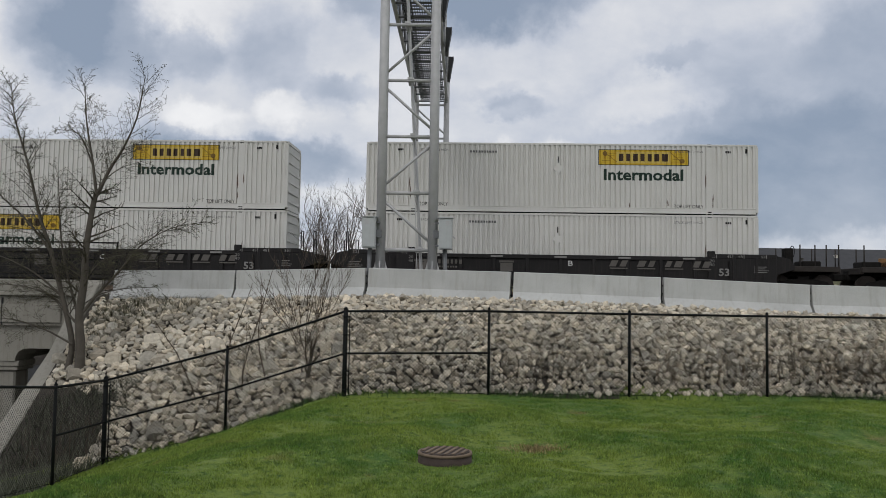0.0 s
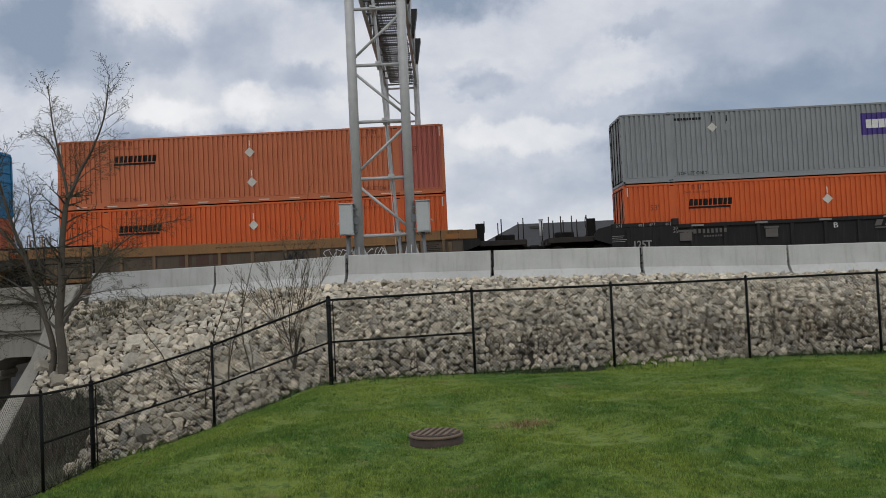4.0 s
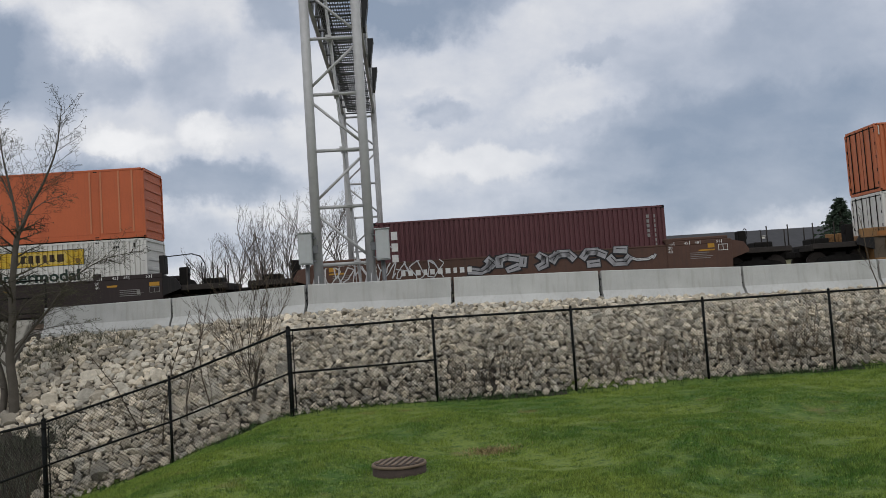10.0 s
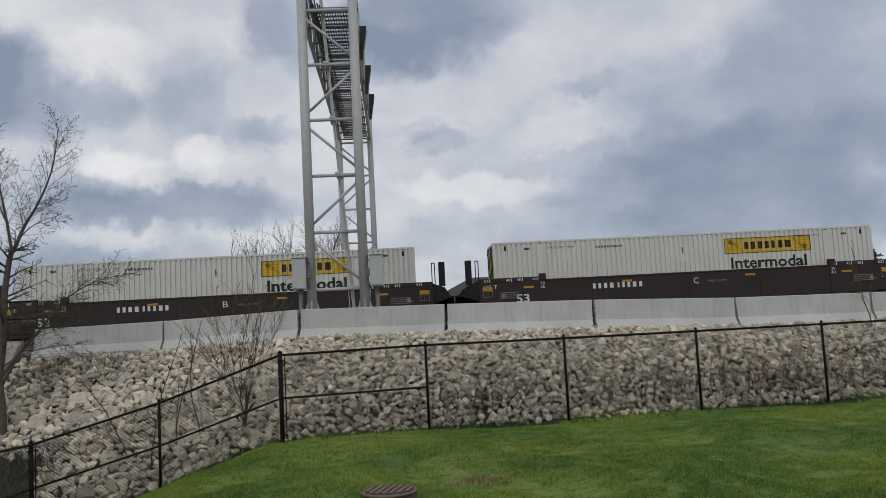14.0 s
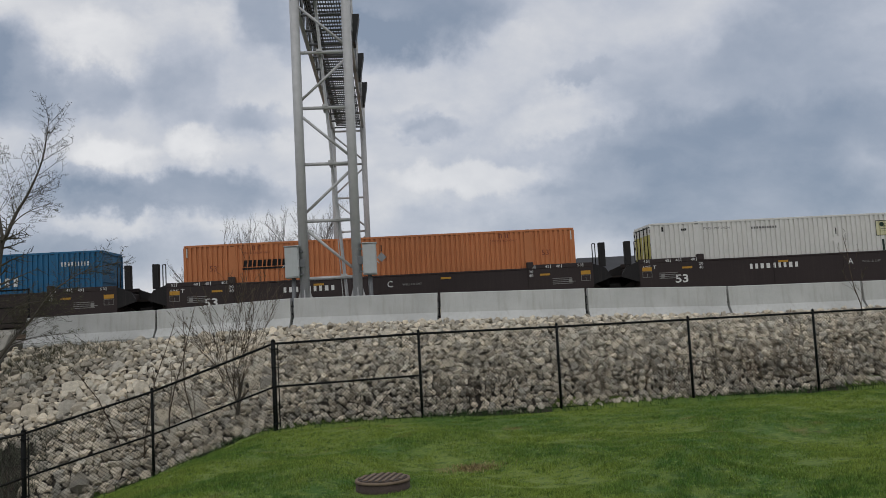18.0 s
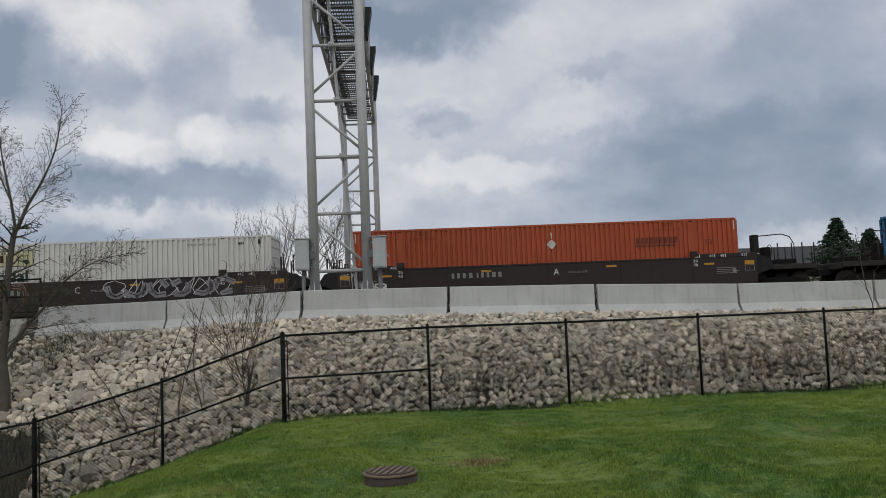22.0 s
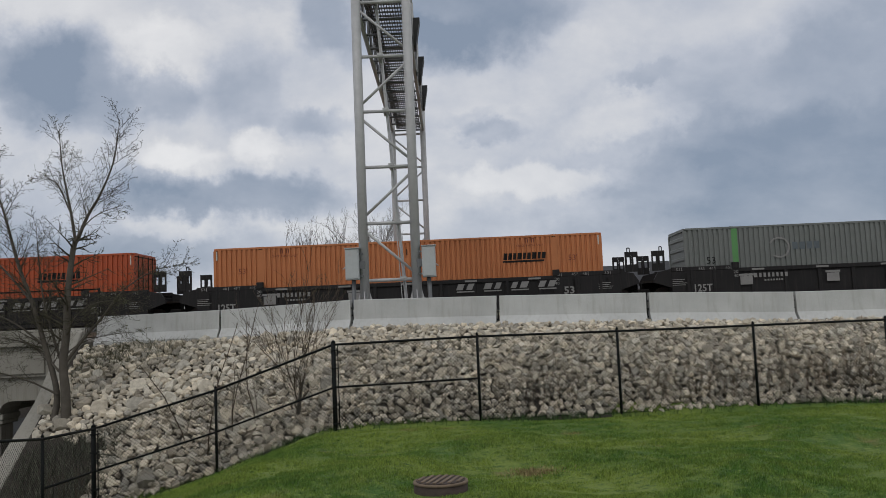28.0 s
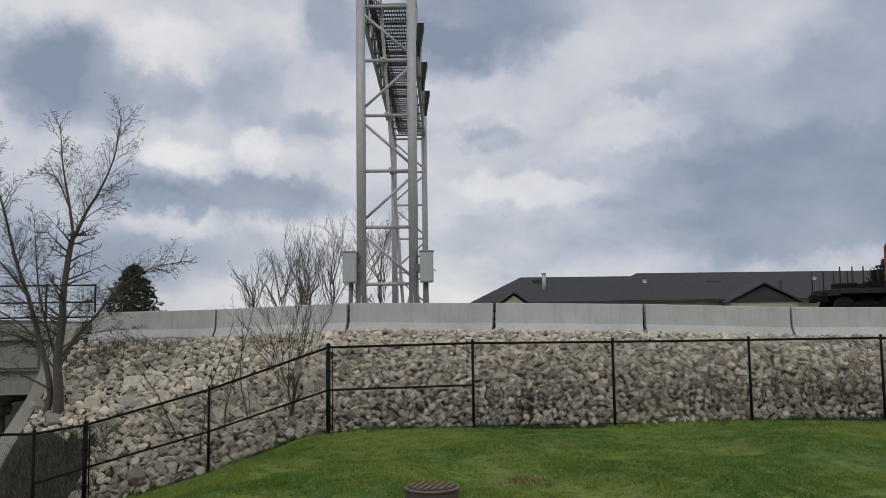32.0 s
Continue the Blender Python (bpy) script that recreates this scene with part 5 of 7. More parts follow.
            for x in ((9.7, 10.3, 10.75, 11.25) if style in ("black", "brown") else (10.3, 11.2)):
                part("stanchion", bars([((q * x, -1.38, 1.2), (q * x, -1.38, 2.12))], 0.026, 6), deck, thing)
                part("stanchion", bars([((q * x, 1.38, 1.2), (q * x, 1.38, 2.12))], 0.026, 6), deck, thing)
            part("brake_stand", boxes((*sorted((q * 9.25, q * 9.6)), -0.95, -0.55, 1.2, 2.0), bevel=0.03), GRIME, thing)
            bm = bmesh.new()
            ring = [Vector((q * 9.62, -0.75 + 0.24 * math.cos(k * math.pi / 8), 1.86 + 0.24 * math.sin(k * math.pi / 8))) for k in range(17)]
            for p, r in zip(ring, ring[1:]):
                bar(bm, p, r, 0.016, 5)
            part("hand_brake_wheel", bm, GRIME, thing)
            part("valve_box", boxes((*sorted((q * 10.1, q * 10.9)), -0.5, 0.35, 1.2, 1.5), bevel=0.04), GRIME, thing)
            if style == "brown":
                # tall post with a curved pipe running out over the platform
                part("end_post", boxes((*sorted((q * 8.62, q * 8.86)), -yo + 0.02, -yo + 0.42, top - 0.05, top + 0.72), bevel=0.02), STEEL_BLACK, thing, "tall black end post")
                pts = [Vector((q * 8.86, -yo + 0.2, top + 0.66)), Vector((q * 9.9, -yo + 0.2, top + 0.72)), Vector((q * 10.25, -yo + 0.2, top + 0.60)), Vector((q * 10.42, -yo + 0.2, top + 0.30)), Vector((q * 10.45, -yo + 0.2, 1.2))]
                bm = bmesh.new()
                for p, r in zip(pts, pts[1:]):
                    bar(bm, p, r, 0.022, 6)
                part("curved_rail", bm, STEEL_BLACK, thing)
        else:
            if q > 0:
                truck(thing, q * 9.72)
            if tag == "dusty":
                # pairs of thin hoops stand at the joint
                for dx, hh in ((8.55, 0.34), (9.05, 0.40)):
                    for sg in (-1, 1):
                        hoop(thing, q * dx, sg * (yo - 0.08), top - 0.02, 0.10, hh + (0.22 if q > 0 else 0.0), STEEL_BLACK)
                        part("hoop_post", boxes((*sorted((q * dx - 0.09, q * dx - 0.03)), *sorted((sg * (yo - 0.05), sg * (yo - 0.11))), top - 0.05, top + hh + (0.2 if q > 0 else 0.0))), STEEL_BLACK, thing)
            elif style == "brown":
                for sg in (-1,):
                    ys = sorted((sg * (yo - 0.02), sg * (yo - 0.26)))
                    part("end_post", boxes((*sorted((q * 9.02, q * 9.28)), *ys, top - 0.2, top + 0.80), bevel=0.02), STEEL_BLACK, thing, "tall black end post")
                hoop(thing, q * 8.8, -yo + 0.05, top - 0.1, 0.12, 0.86, STEEL_BLACK)
            elif style == "black" and tag == "posts":
                for sg in (-1, 1):
                    ys = sorted((sg * (yo - 0.05), sg * (yo - 0.14)))
                    for dx in (8.95, 9.22):
                        bm = boxes((*sorted((q * dx, q * (dx + 0.07))), *ys, top - 0.1, top + 0.72), (*sorted((q * (dx + 0.2), q * (dx + 0.25))), *ys, top - 0.1, top + 0.72), (*sorted((q * (dx + 0.07), q * (dx + 0.2))), *ys, top + 0.5, top + 0.72), (*sorted((q * (dx + 0.07), q * (dx + 0.2))), *ys, top - 0.1, top + 0.2))
                        part("end_post", bm, STEEL_BLACK, thing, "black pierced end post")
                hoop(thing, q * 9.1, -yo + 0.08, top + 0.7, 0.1, 0.18, STEEL_BLACK)
            else:
                for x in (8.78, 9.3):
                    hoop(thing, q * x, -yo + 0.1, top - 0.35 if style == "tan" else top - 0.2, 0.10, 0.92, body if style == "tan" else STEEL_BLACK)
                    hoop(thing, q * x, yo - 0.1, top - 0.35, 0.10, 0.92, STEEL_BLACK)
                if style == "tan":
                    part("end_cover", boxes((*sorted((q * 8.75, q * 9.5)), -0.9, 0.9, top - 0.05, top + 0.06), bevel=0.02), STEEL_BLACK, thing)
    # lettering, plain blocks for marks and numbers
    y = -yo - 0.006
    chalk = {"black": DIM_CHALK, "brown": CHALK, "rust": CHALK, "tan": INK}[style]
    for q in (-1, 1):
        ye = y - 0.012
        for x, w in ((6.3, "40"), (6.95, "45"), (7.4, "48"), (8.3, "53")):
            letters(w, 0.11, 0.17, thing, chalk, q * x - 0.14, ye - 0.004, top - 0.15, name="size_mark")
            part("tick", boxes((q * x - 0.012, q * x + 0.012, ye - 0.004, ye - 0.001, top - 0.17, top - 0.02)), chalk, thing)
        letters("20", 0.12, 0.18, thing, chalk, q * 6.12, ye - 0.03, mid - 0.22, name="size_mark")
        letters("40", 0.12, 0.18, thing, chalk, q * 6.12, ye - 0.03, mid - 0.38, name="size_mark")
        for k in range(4):
            w = (0.85, 0.95, 0.7, 0.8)[k] * (0.62 if style == "black" else 1.0)
            xx = {"black": 8.25, "brown": 7.45, "rust": 7.4, "tan": 7.35}[style] * q
            part("print_line", boxes((xx - 0.45, xx - 0.45 + w, y - 0.004, y - 0.001, 0.94 + 0.075 * k, 0.962 + 0.075 * k)), DIM_CHALK if style != "tan" else INK, thing)
        if style == "brown":
            bx = q * 8.4
            part("sign_square", boxes((bx - 0.2, bx + 0.2, y - 0.004, y - 0.001, 1.02, 1.035), (bx - 0.2, bx + 0.2, y - 0.004, y - 0.001, 1.245, 1.26), (bx - 0.2, bx - 0.185, y - 0.004, y - 0.001, 1.035, 1.245), (bx + 0.185, bx + 0.2, y - 0.004, y - 0.001, 1.035, 1.245), (bx - 0.008, bx + 0.008, y - 0.004, y - 0.001, 1.035, 1.18)), DIM_CHALK, thing, "pale outlined square")
            part("print_square", boxes((q * 7.75 - 0.07, q * 7.75 + 0.07, y - 0.004, y - 0.001, 0.98, 1.14)), DIM_CHALK, thing)
            for xx, zz in ((8.4, 1.36), (6.7, 1.36), (2.6, 1.42)):
                w = 0.2 if xx > 8 else 0.21
                h = 0.08 if xx > 8 else 0.04
                part("reflector", boxes((q * xx - w, q * xx + w, y - 0.004, y, zz - h, zz + h)), REFLECT, thing, "yellow reflector")
    if style == "brown":
        letters("53", 0.34, 0.54, thing, CHALK, -6.95, y - 0.003, 0.75, name="size_mark", bold=0.008)
        letters("125 T", 0.15, 0.55, thing, CHALK, -8.3, y - 0.003, 1.36, name="size_mark")
        mark_bars(4, 0.86, 0.21, thing, CHALK if tag != "dusty" else DIM_CHALK, -3.6, y + 0.014, 1.16, name="car_mark", gap=0.8, seed=31)
        mark_bars(5, 1.05, 0.21, thing, CHALK if tag != "dusty" else DIM_CHALK, -2.5, y + 0.014, 1.16, name="car_mark", gap=0.9, seed=32)
        letters({"A": "A", "B": "B", "C": "C"}.get(flip, "A"), 0.26, 0.22, thing, CHALK, 0.3, y + 0.014, 1.16, name="unit_letter")
        letters("WELL LD LMT", 0.09, 0.8, thing, DIM_CHALK, 1.2, y + 0.014, 1.2, name="size_mark")
    elif style == "black":
        if flip in ("A", "B", "C"):
            letters(flip, 0.22, 0.18, thing, CHALK, 0.4, y - 0.001, 1.12, name="unit_letter")
        faint = DIM_CHALK if tag == "posts" else mat("faint lettering", (0.10, 0.092, 0.082), 0.7, bump=0)
        for k in range(4):
            mark_bars(2, 0.66, 0.25, thing, faint, 2.3 + 1.12 * k, y - 0.003, 1.12, name="car_mark", seed=41 + k, slant=0.45, gap=0.5, label="slanted car mark")
            part("mark_underline", boxes((2.0 + 1.12 * k, 2.72 + 1.12 * k, y - 0.004, y - 0.001, 1.02, 1.07)), faint, thing)
        mark_bars(10, 1.75, 0.17, thing, faint, -4.9, y - 0.003, 1.14, name="car_mark", seed=44, gap=0.7)
        mark_bars(7, 0.75, 0.07, thing, faint, -4.6, y - 0.003, 0.98, name="car_mark", seed=45, gap=0.5)
        for x in (-2.2, -5.7):
            part("data_panel", boxes((x - 0.3, x + 0.3, y - 0.004, y - 0.001, 1.22, 1.3), (x - 0.25, x + 0.25, y - 0.004, y - 0.001, 0.86, 1.2)), faint, thing, "faded stencil panel")
        letters("53", 0.3, 0.42, thing, DIM_CHALK, 6.6, y - 0.036, 0.80, name="size_mark", bold=0.01)
        letters("125T", 0.3, 0.72, thing, DIM_CHALK, -7.5, y - 0.036, 0.66, name="size_mark", bold=0.01)
        for k in range(5):
            x = -5.2 + 2.6 * k
            part("reflector", boxes((x - 0.25, x + 0.25, y - 0.004, y, mid - 0.12, mid - 0.05)), DIM_CHALK, thing)
    elif style == "rust":
        for q in (-1, 1):
            part("sign_square", boxes((q * 8.35 - 0.2, q * 8.35 + 0.2, y - 0.004, y - 0.001, 1.22, 1.24), (q * 8.35 - 0.2, q * 8.35 + 0.2, y - 0.004, y - 0.001, 1.46, 1.48), (q * 8.35 - 0.2, q * 8.35 - 0.18, y - 0.004, y - 0.001, 1.24, 1.46), (q * 8.35 + 0.18, q * 8.35 + 0.2, y - 0.004, y - 0.001, 1.24, 1.46), (q * 8.35 - 0.01, q * 8.35 + 0.01, y - 0.004, y - 0.001, 1.24, 1.46)), CHALK, thing, "white outlined square")
            part("reflector", boxes((q * 7.65 - 0.34, q * 7.65 + 0.34, y - 0.004, y, 1.24, 1.30)), REFLECT, thing, "yellow reflector")
            part("reflector", boxes((q * 7.85 - 0.14, q * 7.85 + 0.14, y - 0.004, y, 1.36, 1.56)), REFLECT, thing, "yellow reflector")
            part("cover_plate", boxes((*sorted((q * 5.9, q * 8.6)), -HALF_W - 0.2, -HALF_W - 0.02, top, top + 0.14), bevel=0.03), body, thing)
    elif style == "tan":
        RED_MARK = mat("worn red brown mark", (0.07, 0.035, 0.025), 0.7, bump=0)
        letters("53", 0.30, 0.50, thing, RED_MARK, -4.35, y + 0.072, 0.86, name="size_mark")
        letters("C", 0.22, 0.18, thing, INK, -5.44, y - 0.004, 1.0, name="unit_letter")
        mark_bars(3, 2.0, 0.42, thing, RED_MARK, -2.05, y + 0.072, 0.80, name="car_mark", seed=61)
        letters("20'S OR LESS SHALL NOT BE LOADED WITH LONGER CONTAINERS", 0.07, 4.2, thing, INK, 0.6, y, mid - 0.22, name="small_print")
        for q in (-1, 1):
            for k in range(4):
                x = q * (6.35 + 0.72 * k)
                part("chord_seam", boxes((x - 0.012, x + 0.012, y - 0.022, y - 0.012, top - 0.39, top - 0.01)), GRIME, thing)
            part("rust_patch", boxes((q * 8.3 - 0.28, q * 8.3 + 0.28, y - 0.022, y - 0.012, 1.42, 1.60), bevel=0.002), paint("orange rust", (0.30, 0.12, 0.03)), thing)
    return thing


def consist(rows, style, words):
    for k, (s, tag, letter) in enumerate(rows):
        left = "coupler" if k == len(rows) - 1 else "joint"
        right = "coupler" if k == 0 else "joint"
        yield well_car(s, style, left, right, tag, letter, words)


list(consist([(26.9, "", "A")], "tan", "weathered tan steel well car, empty"))
list(consist([(A, "", "B"), (B, "", "C"), (C, "", "B")], "black", "dusty black ribbed steel well car with slanted white marks"))
tan = list(consist([(D, "", ""), (E_, "", ""), (F, "", "")], "tan", "weathered tan steel well car with upright ribs"))
rust = list(consist([(G, "", "")], "rust", "red-brown steel well car covered in graffiti"))
list(consist([(H, "", "A"), (I, "", "C"), (J, "", "B")], "brown", "dark brown smooth-sided well car with white numbers and yellow reflectors"))
list(consist([(K, "", "A"), (L, "", "C"), (M, "", "B")], "brown", "dark brown smooth-sided well car with white numbers and yellow reflectors"))
worn = list(consist([(N, "dusty", "A"), (O, "dusty", "C"), (P_, "dusty", "B")], "brown", "dark brown well car with graffiti and yellow reflectors"))
list(consist([(Q, "posts", "A"), (R, "posts", "C"), (S, "posts", "B")], "black", "dusty black ribbed steel well car with pierced end posts"))
SPRAY_SILVER = mat("silver spray paint", (0.30, 0.30, 0.31), 0.6, vary=0.3, scale=3, bump=0)
SPRAY_GREY = mat("grey spray paint", (0.20, 0.19, 0.20), 0.65, vary=0.35, scale=3, bump=0)
scrawl(rust[0], -8.2, -3.4, 0.85, 1.62, SPRAY_WHITE, 8, 3, 0.045)
block_tag(rust[0], -2.4, 4.6, 0.85, 1.66, SPRAY_SILVER, SPRAY_DARK, 6, 5, 0.30)
block_tag(rust[0], 4.4, 5.6, 1.0, 1.4, SPRAY_WHITE, SPRAY_DARK, 1, 17, 0.1)
mark_bars(10, 2.9, 0.22, rust[0], CHALK, -3.6, -HALF_W - 0.27, 1.0, name="car_mark", gap=0.7, seed=33)
scrawl(tan[0], 1.3, 2.3, 0.8, 1.2, SPRAY_DARK, 4, 21, 0.07)
scrawl(tan[0], 3.0, 5.6, 0.7, 1.2, SPRAY_WHITE, 6, 8, 0.03)
scrawl(tan[1], 2.2, 4.2, 0.7, 1.05, DIM_CHALK, 5, 8, 0.025)
scrawl(tan[2], 0.6, 3.9, 1.3, 1.62, SPRAY_DARK, 9, 9, 0.06)
scrawl(worn[1], -7.8, -5.2, 0.85, 1.5, SPRAY_WHITE, 6, 14, 0.035)
block_tag(worn[1], -5.4, -1.6, 0.85, 1.6, CAR_BROWN, SPRAY_PINK, 4, 10, 0.12)
block_tag(worn[1], 1.4, 6.6, 0.85, 1.64, SPRAY_GREY, SPRAY_DARK, 6, 11, 0.24)
scrawl(worn[1], 1.4, 6.4, 0.9, 1.62, SPRAY_WHITE, 7, 15, 0.03)
block_tag(worn[2], -1.2, 5.4, 0.85, 1.62, SPRAY_GREY, SPRAY_PINK, 7, 12, 0.2)
scrawl(worn[2], -1.3, 6.2, 0.9, 1.58, SPRAY_WHITE, 8, 13, 0.03)


# ------------------------------------------------ railway underpass beside the bank
def underpass():
    FY = 24.75
    thing = base("underpass_bridge", pose(0, 0, 0), "weathered beige concrete railway bridge over a sunken street", "bridge", kind="structure")
    part("deck", boxes((-29.0, -9.75, FY + 0.35, 48.0, 1.15, 2.05)), OLD_CONCRETE, thing)
    part("fascia_girder", boxes((-29.0, -9.7, FY, FY + 0.35, 1.09, 1.96), bevel=0.02), OLD_CONCRETE, thing)
    part("ledge", boxes((-29.0, -9.7, FY - 0.12, FY + 0.35, 1.96, 2.08), bevel=0.02), OLD_CONCRETE, thing)
    part("kerb_wall", boxes((-29.0, -9.7, FY - 0.05, FY + 0.30, 2.08, 2.44), bevel=0.025), OLD_CONCRETE, thing)
    for x in (-11.9, -14.6, -17.4):
        part("girder_panel", boxes((x - 1.1, x + 1.1, FY - 0.05, FY, 1.18, 1.72), bevel=0.015), OLD_CONCRETE, thing)
    part("joint", boxes((-12.52, -12.49, FY - 0.055, FY + 0.1, 1.1, 1.9)), BLACK, thing, "dark open joint")
    # bent cap with a rounded bracket, carried on round-shouldered columns
    prof = [(-13.0, 1.09), (-13.0, 0.06), (-12.15, 0.06), (-12.12, 0.22), (-12.04, 0.34), (-11.92, 0.41), (-11.75, 0.43), (-9.9, 0.43), (-9.9, 1.09)]
    part("bent_cap", prism(prof, FY + 0.12, FY + 1.3, axis="y"), OLD_CONCRETE, thing)
    for y in (FY + 0.7, FY + 6.5, FY + 12.5, FY + 18.5):
        bm = boxes((-12.84, -12.2, y - 0.42, y + 0.42, STREET, -0.22), bevel=0.05)
        box(bm, -12.92, -12.1, y - 0.5, y + 0.5, -0.22, -0.1, bevel=0.02)
        box(bm, -12.96, -12.06, y - 0.54, y + 0.54, -0.1, 0.06, bevel=0.02)
        box(bm, -12.98, -12.04, y - 0.56, y + 0.56, STREET, -2.45, bevel=0.03)
        part("column", bm, OLD_CONCRETE, thing)
    part("bent_wall", boxes((-12.9, -12.2, FY + 1.3, 47.0, 0.1, 1.09)), OLD_CONCRETE, thing)
    part("abutment", boxes((-10.6, -9.75, FY + 0.1, 48.0, STREET, 1.09)), OLD_CONCRETE, thing)
    part("abutment", boxes((-29.0, -27.2, FY + 0.1, 48.0, STREET, 1.12)), OLD_CONCRETE, thing)
    # wing wall: its coping runs down towards the street
    line = [(24.75, 2.42), (24.3, 2.30), (22.4, 0.54), (19.9, -1.05), (18.5, -1.95), (17.6, -2.5)]
    bm = bmesh.new()
    rows = []
    for y, z in line:
        rows.append([bm.verts.new(p) for p in ((-10.06, y, STREET - 0.2), (-10.06, y, z - 0.03), (-10.03, y, z), (-9.63, y, z), (-9.60, y, z - 0.03), (-9.60, y, STREET - 0.2))])
    for a, b in zip(rows, rows[1:]):
        for i in range(5):
            bm.faces.new((a[i], a[i + 1], b[i + 1], b[i]))
    bm.faces.new(rows[0]), bm.faces.new(rows[-1])
    bmesh.ops.recalc_face_normals(bm, faces=bm.faces)
    part("wing_wall", bm, OLD_CONCRETE, thing, "sloping pale concrete wing wall")
    # pipe rail along the deck edge
    for x in (-9.3, -10.7, -12.9, -15.1, -17.3, -19.5, -21.7):
        part("rail_post", bars([((x, FY + 0.12, 2.4), (x, FY + 0.12, 3.58))], 0.028, 8), BLACK_VINYL, thing)
    for z in (3.54, 3.05, 2.62):
        part("pipe_rail", bars([((-22.0, FY + 0.12, z), (-9.3, FY + 0.12, z))], 0.024, 8), BLACK_VINYL, thing)


underpass()


def stone_block(x, y, r, turn):
    z = STREET
    rng = random.Random(int(x * 100))
    bm = bmesh.new()
    for _ in range(26):
        v = Vector((rng.gauss(0, 1), rng.gauss(0, 1), rng.gauss(0, 1))).normalized()
        bm.verts.new((v.x * r, v.y * r * 0.8, v.z * r * 0.75))
    bmesh.ops.convex_hull(bm, input=bm.verts)
    ob = part("boulder", bm, STONE)
    ob.matrix_basis = pose(x, y, z + r * 0.5, 0, 0, turn)
    tagged(ob, "pale limestone boulder at the foot of the wing wall", "boulder")


stone_block(-11.6, 22.2, 0.75, 20)


def track(offset, name):
    """Rails and ties on the gravel, parallel to the train."""
    thing = base(name, on_track(0, 0), "railway track with timber ties on gravel", "railway track", kind="structure")
    thing.matrix_basis = pose(-UY * (NEAR_FACE + HALF_W + offset), UX * (NEAR_FACE + HALF_W + offset), 0, 0, 0, HEADING)
    for y in (-0.755, 0.755):
        prof = [(y - 0.075, RAIL_Z - 0.17), (y - 0.075, RAIL_Z - 0.15), (y - 0.012, RAIL_Z - 0.13), (y - 0.012, RAIL_Z - 0.04), (y - 0.036, RAIL_Z - 0.03), (y - 0.036, RAIL_Z), (y + 0.036, RAIL_Z), (y + 0.036, RAIL_Z - 0.03), (y + 0.012, RAIL_Z - 0.04), (y + 0.012, RAIL_Z - 0.13), (y + 0.075, RAIL_Z - 0.15), (y + 0.075, RAIL_Z - 0.17)]
        part("rail", prism(prof, -420, 440), RAIL, thing)
    verts, faces = [], []
    for k in range(-100, 160):
        x = k * 0.53
        n = len(verts)
        for dz in (RAIL_Z - 0.30, RAIL_Z - 0.165):
            verts += [(x - 0.11, -1.3, dz), (x + 0.11, -1.3, dz), (x + 0.11, 1.3, dz), (x - 0.11, 1.3, dz)]
        faces += [(n + 4, n + 5, n + 6, n + 7), (n, n + 1, n + 5, n + 4), (n + 1, n + 2, n + 6, n + 5), (n + 2, n + 3, n + 7, n + 6), (n + 3, n, n + 4, n + 7)]
    raw("tie_row", verts, faces, TIE, thing)["kind"] = "stuff"
    bm = prism([(-2.6, BED - 0.03), (-1.6, RAIL_Z - 0.2), (1.6, RAIL_Z - 0.2), (2.6, BED - 0.03)], -420, 440)
    part("ballast_bed", bm, BALLAST, thing)


track(0.0, "main_track")
track(-5.2, "near_track")


# ------------------------------------------------ bare trees and brush
def tube(verts, faces, pts, r0, r1, sides=4):
    n0 = len(verts)
    k = len(pts)
    for i, p in enumerate(pts):
        d = (pts[min(i + 1, k - 1)] - pts[max(i - 1, 0)])
        d.normalize()
        u = Vector((0, 1, 0)) if abs(d.y) < 0.9 else Vector((1, 0, 0))
        u = (u - d * u.dot(d)).normalized()
        v = d.cross(u)
        r = r0 + (r1 - r0) * i / (k - 1)
        for j in range(sides):
            a = 2 * math.pi * j / sides
            verts.append(tuple(p + u * (math.cos(a) * r) + v * (math.sin(a) * r)))
    for i in range(k - 1):
        for j in range(sides):
            m = (j + 1) % sides
            faces.append((n0 + i * sides + j, n0 + i * sides + m, n0 + (i + 1) * sides + m, n0 + (i + 1) * sides + j))


def branch(rng, start, way, length, r, depth, out, spread, up, kids, shrink=0.62, wob=0.12):
    """Grow one branch and its side shoots into out[depth] = (verts, faces) and collect twig points."""
    pts = [start]
    d = way.normalized()
    seg = 5 if depth > 1 else 4
    for i in range(seg):
        d = (d + Vector((rng.gauss(0, wob), rng.gauss(0, wob), rng.gauss(0, wob) + up))).normalized()
        pts.append(pts[-1] + d * (length / seg))
    level = "limb" if r > 0.04 else "twig"
    tube(*out[level], pts, r, max(r * 0.45, 0.0028), 7 if r > 0.05 else (5 if r > 0.012 else 3))
    if depth <= 1:
        out["tips"] += [(p, d) for p in pts[1:]]
    if depth == 0:
        return
    n = kids[depth - 1]
    for i in range(n):
        f = 0.22 + 0.78 * (i + rng.random()) / n
        idx = min(int(f * seg), seg - 1)
        p = pts[idx].lerp(pts[idx + 1], f * seg - idx)
        side = Vector((rng.gauss(0, 1), rng.gauss(0, 1), rng.gauss(0, 0.6))).normalized()
        w = (d * (1 - spread) + side * spread).normalized()
        branch(rng, p, w, length * shrink * rng.uniform(0.65, 1.15) * (1.15 - 0.5 * f), max(r * (0.55 - 0.25 * f), 0.0034), depth - 1, out, spread, up, kids, shrink, wob)


